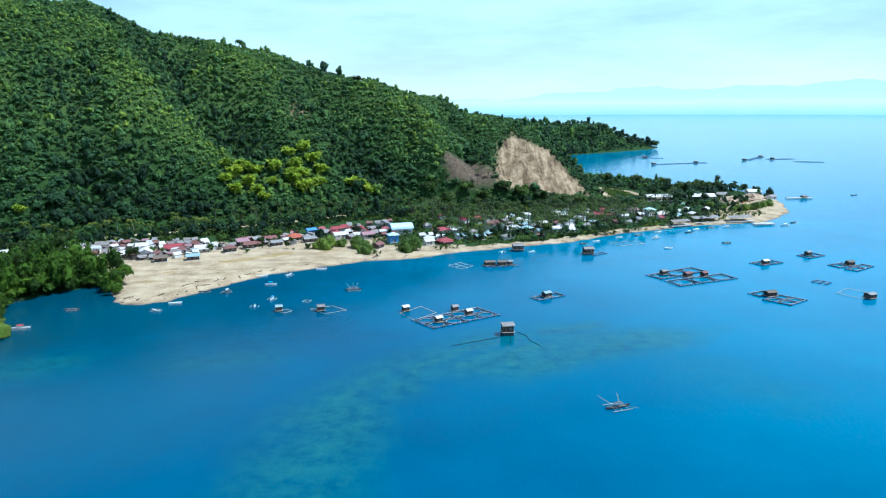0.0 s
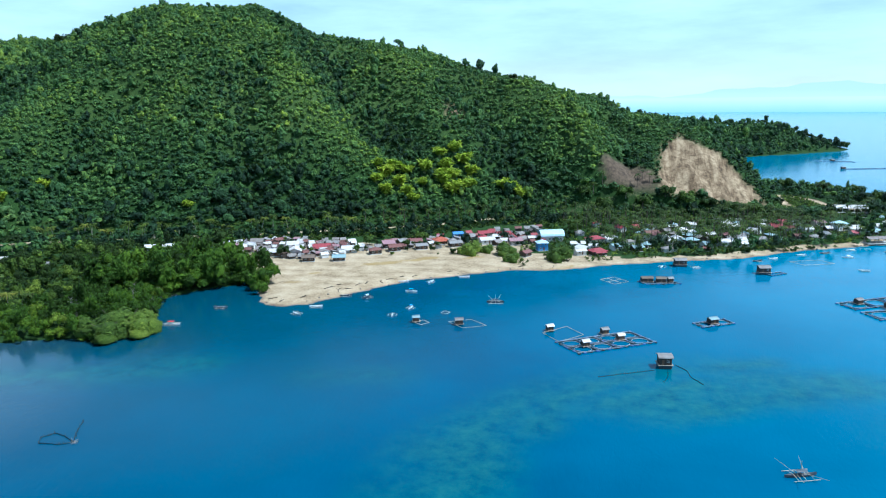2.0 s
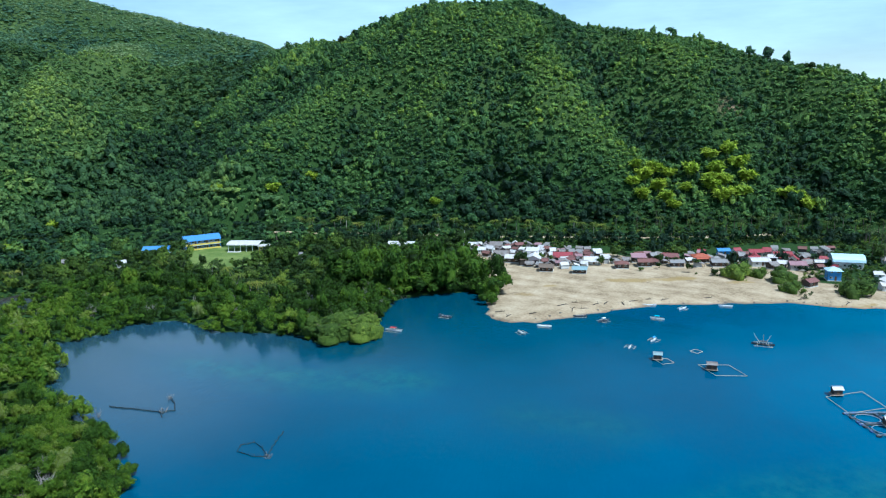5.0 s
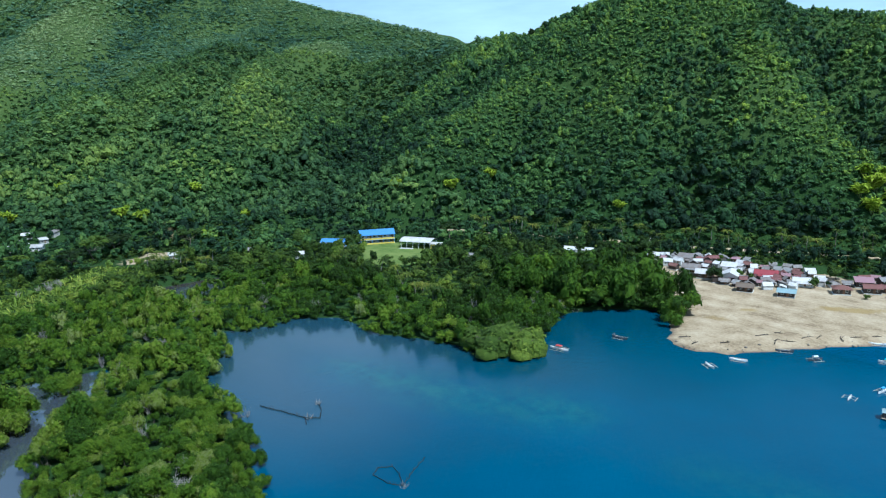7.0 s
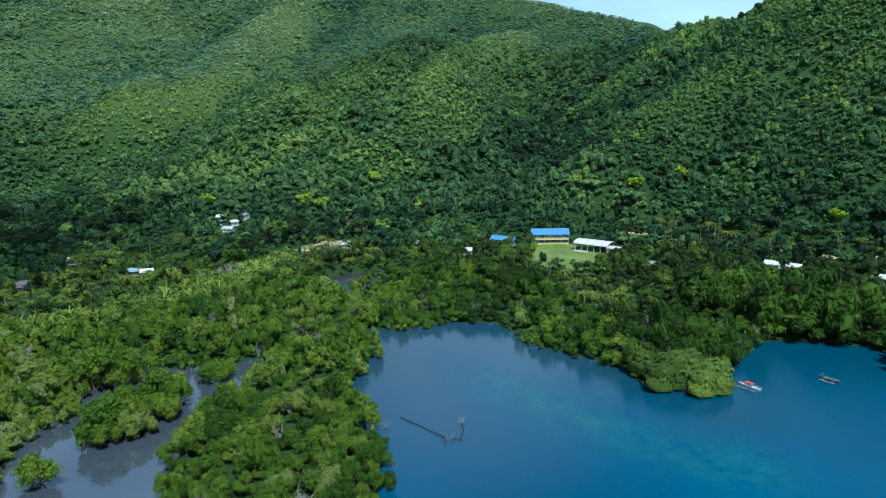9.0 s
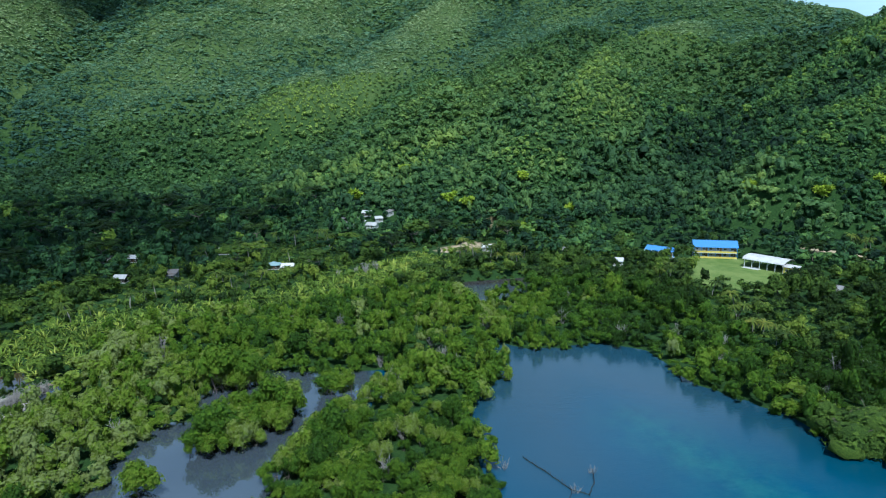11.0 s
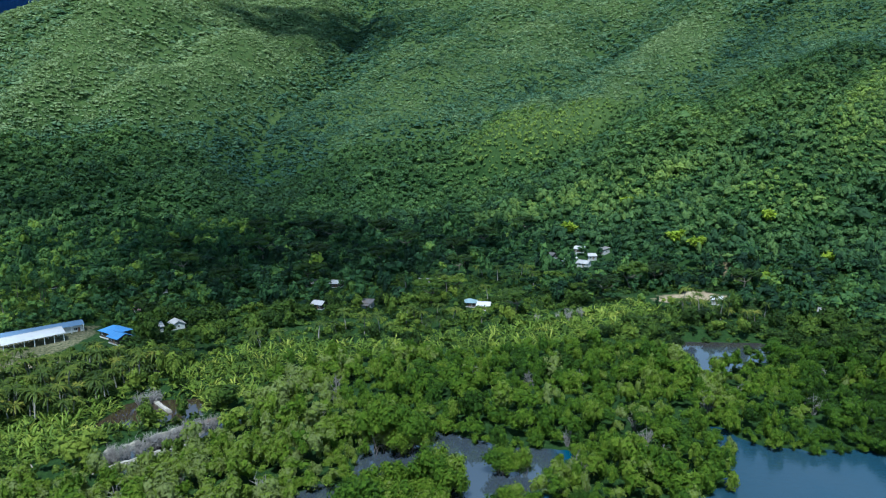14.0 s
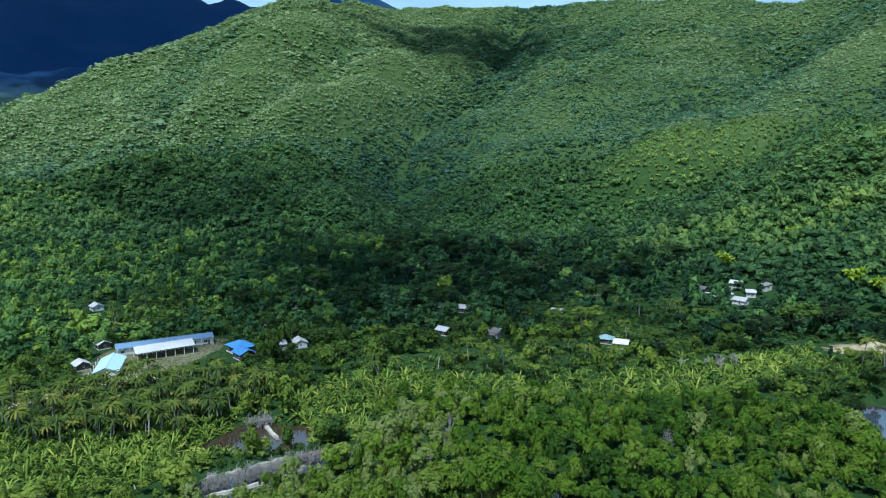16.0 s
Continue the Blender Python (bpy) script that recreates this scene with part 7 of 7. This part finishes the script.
for k, (hx, hy, tall) in enumerate([(-186, 178.5, 2.2), (-138, 176, 1.2), (-168, 304, 0.7), (-198, 317, 1.0), (-193, 186, 2.4), (-200, 166, 3.2), (-176, 262, 1.2)]):
    snag(hx, hy, k, tall)

# ---- fishponds: earth dikes, dead trees, planks ----
def dike(line, width, tall, label, mat):
    bm = bmesh.new()
    g_ = random.Random(len(label))
    corners, line, rows = line, [], []
    for a, b in zip(corners, corners[1:]):
        n = max(2, int(math.dist(a, b) / 1.3))
        line += [(a[0] + (b[0] - a[0]) * k / n + g_.uniform(-0.22, 0.22), a[1] + (b[1] - a[1]) * k / n + g_.uniform(-0.22, 0.22)) for k in range(n)]
    line.append(corners[-1])
    for i, (px_, py_) in enumerate(line):
        wide, crest = width * g_.uniform(0.75, 1.25), tall * g_.uniform(0.7, 1.15)
        q = line[min(i + 1, len(line) - 1)], line[max(i - 1, 0)]
        t = Vector((q[0][0] - q[1][0], q[0][1] - q[1][1], 0)).normalized()
        nrm = Vector((-t.y, t.x, 0))
        p = Vector((px_, py_, 0))
        rows.append([bm.verts.new(p + nrm * o + Vector((0, 0, z_))) for o, z_ in ((-wide, -1.2), (-wide * 0.5, crest), (wide * 0.5, crest * g_.uniform(0.8, 1.0)), (wide, -1.2))])
    for a, b in zip(rows, rows[1:]):
        for k in range(3):
            bm.faces.new((a[k], b[k], b[k + 1], a[k + 1]))
        bm.faces.new((a[3], b[3], b[0], a[0]))
    bm.faces.new(rows[0])
    bm.faces.new(rows[-1][::-1])
    me = bm_mesh(bm, "dike")
    me.materials.append(mat)
    tagged(new("dike", me), label, "dike", "pond dikes", kind="structure")


dike_mat = plain("dike_earth", (0.42, 0.37, 0.3), 0.95, vary=0.5, scale=0.5, relief=0.1)
dike_red = plain("dike_red_earth", (0.26, 0.15, 0.1), 0.95, vary=0.3, scale=0.5, relief=0.1)
dike([(-248, 4), (-256, 13.5), (-266, 23), (-277, 32)], 1.15, 1.2, "pale earth dike along a fishpond", dike_mat)
dike([(-277, 32), (-283, 38), (-289, 44)], 1.0, 0.9, "reddish earth dike along a fishpond", dike_red)
dike([(-247, 19), (-256, 27), (-268, 37.5), (-276, 39)], 0.9, 0.9, "low pale dike beside mangroves", dike_mat)
dike([(-277, 32), (-272, 36), (-268, 40)], 0.7, 0.7, "narrow cross dike between ponds", dike_mat)
dike([(-289, 22), (-296, 14), (-302, 8)], 0.9, 0.8, "narrow pale dike between ponds", dike_mat)
dike([(-352, 228), (-360, 233), (-371, 235)], 1.2, 0.9, "dark earth bank behind a small pond", dike_red)
gate = thing("sluice_gate", "small pale concrete sluice box on the dike", "sluice", at=pose(-248.5, 4, 0.9, 0, 0, 48))
bm = bmesh.new()
box(bm, -2, 2, -0.9, 0.9, -1, 0.7, 0.08)
part("box", bm, concrete, gate)
bm = bmesh.new()
box(bm, -1.9, 1.9, -0.12, 0.12, 0.7, 1.3, 0.02)
part("board", bm, plank, gate)

g = random.Random(9)
dead_meshes = []
for k in range(5):
    bm = bmesh.new()
    gg = random.Random(70 + k)
    for i in range(11):
        a = gg.uniform(0, 6.28)
        e = Vector((math.cos(a) * gg.uniform(0.4, 1.3), math.sin(a) * gg.uniform(0.4, 1.3), gg.uniform(1.6, 3.4)))
        pole(bm, (0, 0, -0.6), e, 0.06, 0.025, 4)
        for j in range(6):
            p = Vector((0, 0, -0.6)).lerp(e, gg.uniform(0.45, 0.95))
            b = gg.uniform(0, 6.28)
            pole(bm, p, p + Vector((math.cos(b), math.sin(b), gg.uniform(0.3, 1.0))) * gg.uniform(0.4, 0.9), 0.03, 0.012, 3)
    me = bm_mesh(bm, "dead_shrub")
    me.materials.append(dead_wood)
    dead_meshes.append(me)
spots = [(-253 - 26 * u + o, 20 + 22 * u - o * 0.4) for u, o in ((g.random(), g.uniform(-3.5, 3.5)) for _ in range(84))]
spots += [(-297 + g.uniform(-3, 3), 12 + g.uniform(-4, 4)) for _ in range(9)] + [(-395 + g.uniform(-8, 8), 152 + g.uniform(-12, 12)) for _ in range(6)]
for k, (hx, hy) in enumerate(spots):
    ob = new("dead_shrub", dead_meshes[k % 5])
    ob.matrix_basis = pose(hx, hy, max(-0.3, ground_z(hx, hy)), 0, 0, k * 47) @ Matrix.Scale(g.uniform(0.9, 1.7), 4)
    tagged(ob, "leafless grey dead shrub on the pond's edge", "dead shrub", "dead shrubs")


# pale leafless branches among the mangroves
tries = 0
made = 0
while made < 46 and tries < 900:
    tries += 1
    hx, hy = g.uniform(-330, -150), g.uniform(30, 330)
    if not (inside(np.array([hx]), np.array([hy]), MANGROVE)[0] and float(inland(np.array([hx]), np.array([hy]))[0]) > 0.5):
        continue
    made += 1
    ob = new("dead_shrub", dead_meshes[made % 5])
    size_ = g.uniform(1.5, 2.3)
    ob.matrix_basis = pose(hx, hy, max(-0.2, ground_z(hx, hy)), 0, 0, made * 71) @ Matrix.Diagonal((size_, size_, size_, 1))
    tagged(ob, "pale leafless dead mangrove standing among the green ones", "dead shrub", "dead mangroves")


# ---- stones along the beach ----
def stones(name, pts, label, mat, seed):
    g_ = np.random.default_rng(seed)
    base = np.array([(-1, 0, 0), (1, 0, 0), (0, -1, 0), (0, 1, 0), (0, 0, 0.8), (0, 0, -0.6), (0.7, 0.7, 0.4), (-0.7, -0.6, 0.45)], float)
    faces = np.array([(4, 1, 6), (4, 6, 3), (4, 3, 0), (4, 0, 7), (4, 7, 2), (4, 2, 1), (5, 0, 3), (5, 3, 1), (5, 1, 2), (5, 2, 0), (6, 1, 3), (7, 0, 2)])
    v, f = [], []
    for i, p in enumerate(pts):
        s_ = 0.14 + 0.5 * g_.random() ** 3
        a = g_.uniform(0, 6.28)
        r = np.array([[math.cos(a), -math.sin(a), 0], [math.sin(a), math.cos(a), 0], [0, 0, 1]])
        v.append((base * s_ * (1 + 0.25 * g_.normal(size=base.shape))) @ r.T + p)
        f.append(faces + 8 * i)
    ob = new(name, mesh_from(name, np.concatenate(v), np.concatenate(f)))
    ob.data.materials.append(mat)
    return tagged(ob, label, "stones", kind="stuff")


g = np.random.default_rng(77)
edge = np.array(BEACH[2:], float)
pts = []
for (x0, y0), (x1, y1) in zip(edge, edge[1:]):
    n = int(math.hypot(x1 - x0, y1 - y0) * 1.3)
    for u in g.random(n):
        off = g.normal(0.5, 2.4)
        t = np.array([x1 - x0, y1 - y0]) / math.hypot(x1 - x0, y1 - y0)
        p = np.array([x0 + (x1 - x0) * u, y0 + (y1 - y0) * u]) + np.array([-t[1], t[0]]) * off
        if float(inland(p[:1], p[1:])[0]) > 0.3:
            pts.append((p[0], p[1], max(0.0, ground_z(p[0], p[1])) + 0.05))
stones("beach_stones", pts, "pale and dark stones strewn along the beach edge", stone_pale, 78)


# ---- driftwood and dark debris on the beach ----
def driftwood(x, y, yaw, length, seed):
    g_ = random.Random(seed)
    root = thing("driftwood_log", "weathered driftwood log with broken branches on the sand", "driftwood", "driftwood on the beach", at=pose(x, y, max(0.05, ground_z(x, y)) + 0.12, 0, 0, yaw))
    bm = bmesh.new()
    pole(bm, (-length / 2, 0, 0), (length * 0.1, 0.12 * length, 0.12), 0.2, 0.16, 7)
    pole(bm, (length * 0.1, 0.12 * length, 0.12), (length / 2, 0.05 * length, 0.3), 0.16, 0.08, 7)
    part("trunk", bm, log_wood, root)
    for k in range(3):
        u = g_.uniform(-0.2, 0.4)
        bm = bmesh.new()
        pole(bm, (u * length, 0.1 * length, 0.15), (u * length + g_.uniform(-0.6, 1.0), g_.uniform(-1.6, 1.6), g_.uniform(0.5, 1.3)), 0.08, 0.03, 5)
        part("branch", bm, log_wood, root)


log_wood = plain("wet_driftwood", (0.09, 0.07, 0.055), 0.9, vary=0.4, scale=2, relief=0.03)
for k, (hx, hy, yaw, ln) in enumerate([(-147, 318, 30, 4.5), (-141, 315, 70, 3), (-127, 338, 50, 5), (-121, 337, 100, 6), (-118, 340, 20, 5), (-115, 348, 60, 4), (-106, 357, 120, 4.5), (-103, 362, 40, 4), (-133, 322, 45, 3.5),
                                       (-92, 372, 50, 4), (-76, 384, 30, 3.5), (-124, 345, 10, 3), (-112, 352, 80, 3.5), (-98, 368, 20, 3), (-40, 403, 25, 3.5), (-22, 406, 70, 3.5)]):
    driftwood(hx, hy, yaw, ln, k)


# ---- clouds overhead, out of the camera's view, added for the shade they cast ----
def cloud(x, y, z, wide, deep, tall, puffs_, seed):
    g_ = np.random.default_rng(seed)
    bm = bmesh.new()
    bmesh.ops.create_icosphere(bm, subdivisions=1, radius=1.15)
    base = np.array([v.co[:] for v in bm.verts])
    tri = np.array([[v.index for v in f.verts] for f in bm.faces])
    bm.free()
    v, f = [], []
    for i in range(puffs_):
        p = np.array([g_.normal(0, wide / 2.6), g_.normal(0, deep / 2.6), abs(g_.normal(0, tall / 2))])
        r = g_.uniform(0.03, 0.075) * max(wide, deep) * math.exp(-((p[0] / wide) ** 2 + (p[1] / deep) ** 2))
        v.append(base * r * (1, 1, 0.7) * (1 + 0.1 * g_.normal(size=(len(base), 1))) + p + (x, y, z))
        f.append(tri + len(base) * i)
    ob = new("cloud", mesh_from("cloud", np.concatenate(v), np.concatenate(f), smooth=True))
    ob.data.materials.append(cloud_mat)
    tagged(ob, "unseen white cloud added over the hills for its shade", "cloud", "clouds", kind="structure")


cloud_mat = plain("cloud_white", (0.9, 0.9, 0.9), 1.0, vary=0.03, scale=0.01, spec=0.0)
ct = cloud_mat.node_tree
thin = node(ct, "MixShader", Fac=0.84)
ct.links.new(ct.nodes["Principled BSDF"].outputs[0], thin.inputs[1])
ct.links.new(node(ct, "BsdfTransparent").outputs[0], thin.inputs[2])
ct.links.new(thin.outputs[0], ct.nodes["Material Output"].inputs["Surface"])
reach = 800 / math.tan(SUN_EL)
over = Vector((math.sin(SUN_AZ) * reach, math.cos(SUN_AZ) * reach, 0))
for cx, cy, wide, deep, puffs_, seed in [(-540, -50, 275, 330, 440, 1), (-690, -290, 150, 210, 130, 3), (-1560, -230, 260, 330, 620, 4), (-1180, 20, 110, 160, 70, 5)]:
    cloud(cx + over.x, cy + over.y, 800, wide, deep, 60, puffs_, seed)
cloud(-2050 + over.x * 1.9, -1350 + over.y * 1.9, 1500, 1500, 1100, 120, 1100, 2)


# ---- a bare post on the beach ----
post = thing("wooden_post", "bare wooden utility post standing on the sand", "post", at=pose(-179, 378, ground_z(-179, 378), 0, 0, 0))
bm = bmesh.new()
pole(bm, (0, 0, -0.5), (0.15, 0, 7.5), 0.16, 0.1, 8)
part("pole", bm, WALLS["wood"], post)
bm = bmesh.new()
box(bm, -0.9, 1.1, -0.08, 0.08, 6.6, 6.8)
part("crossbar", bm, WALLS["wood"], post)
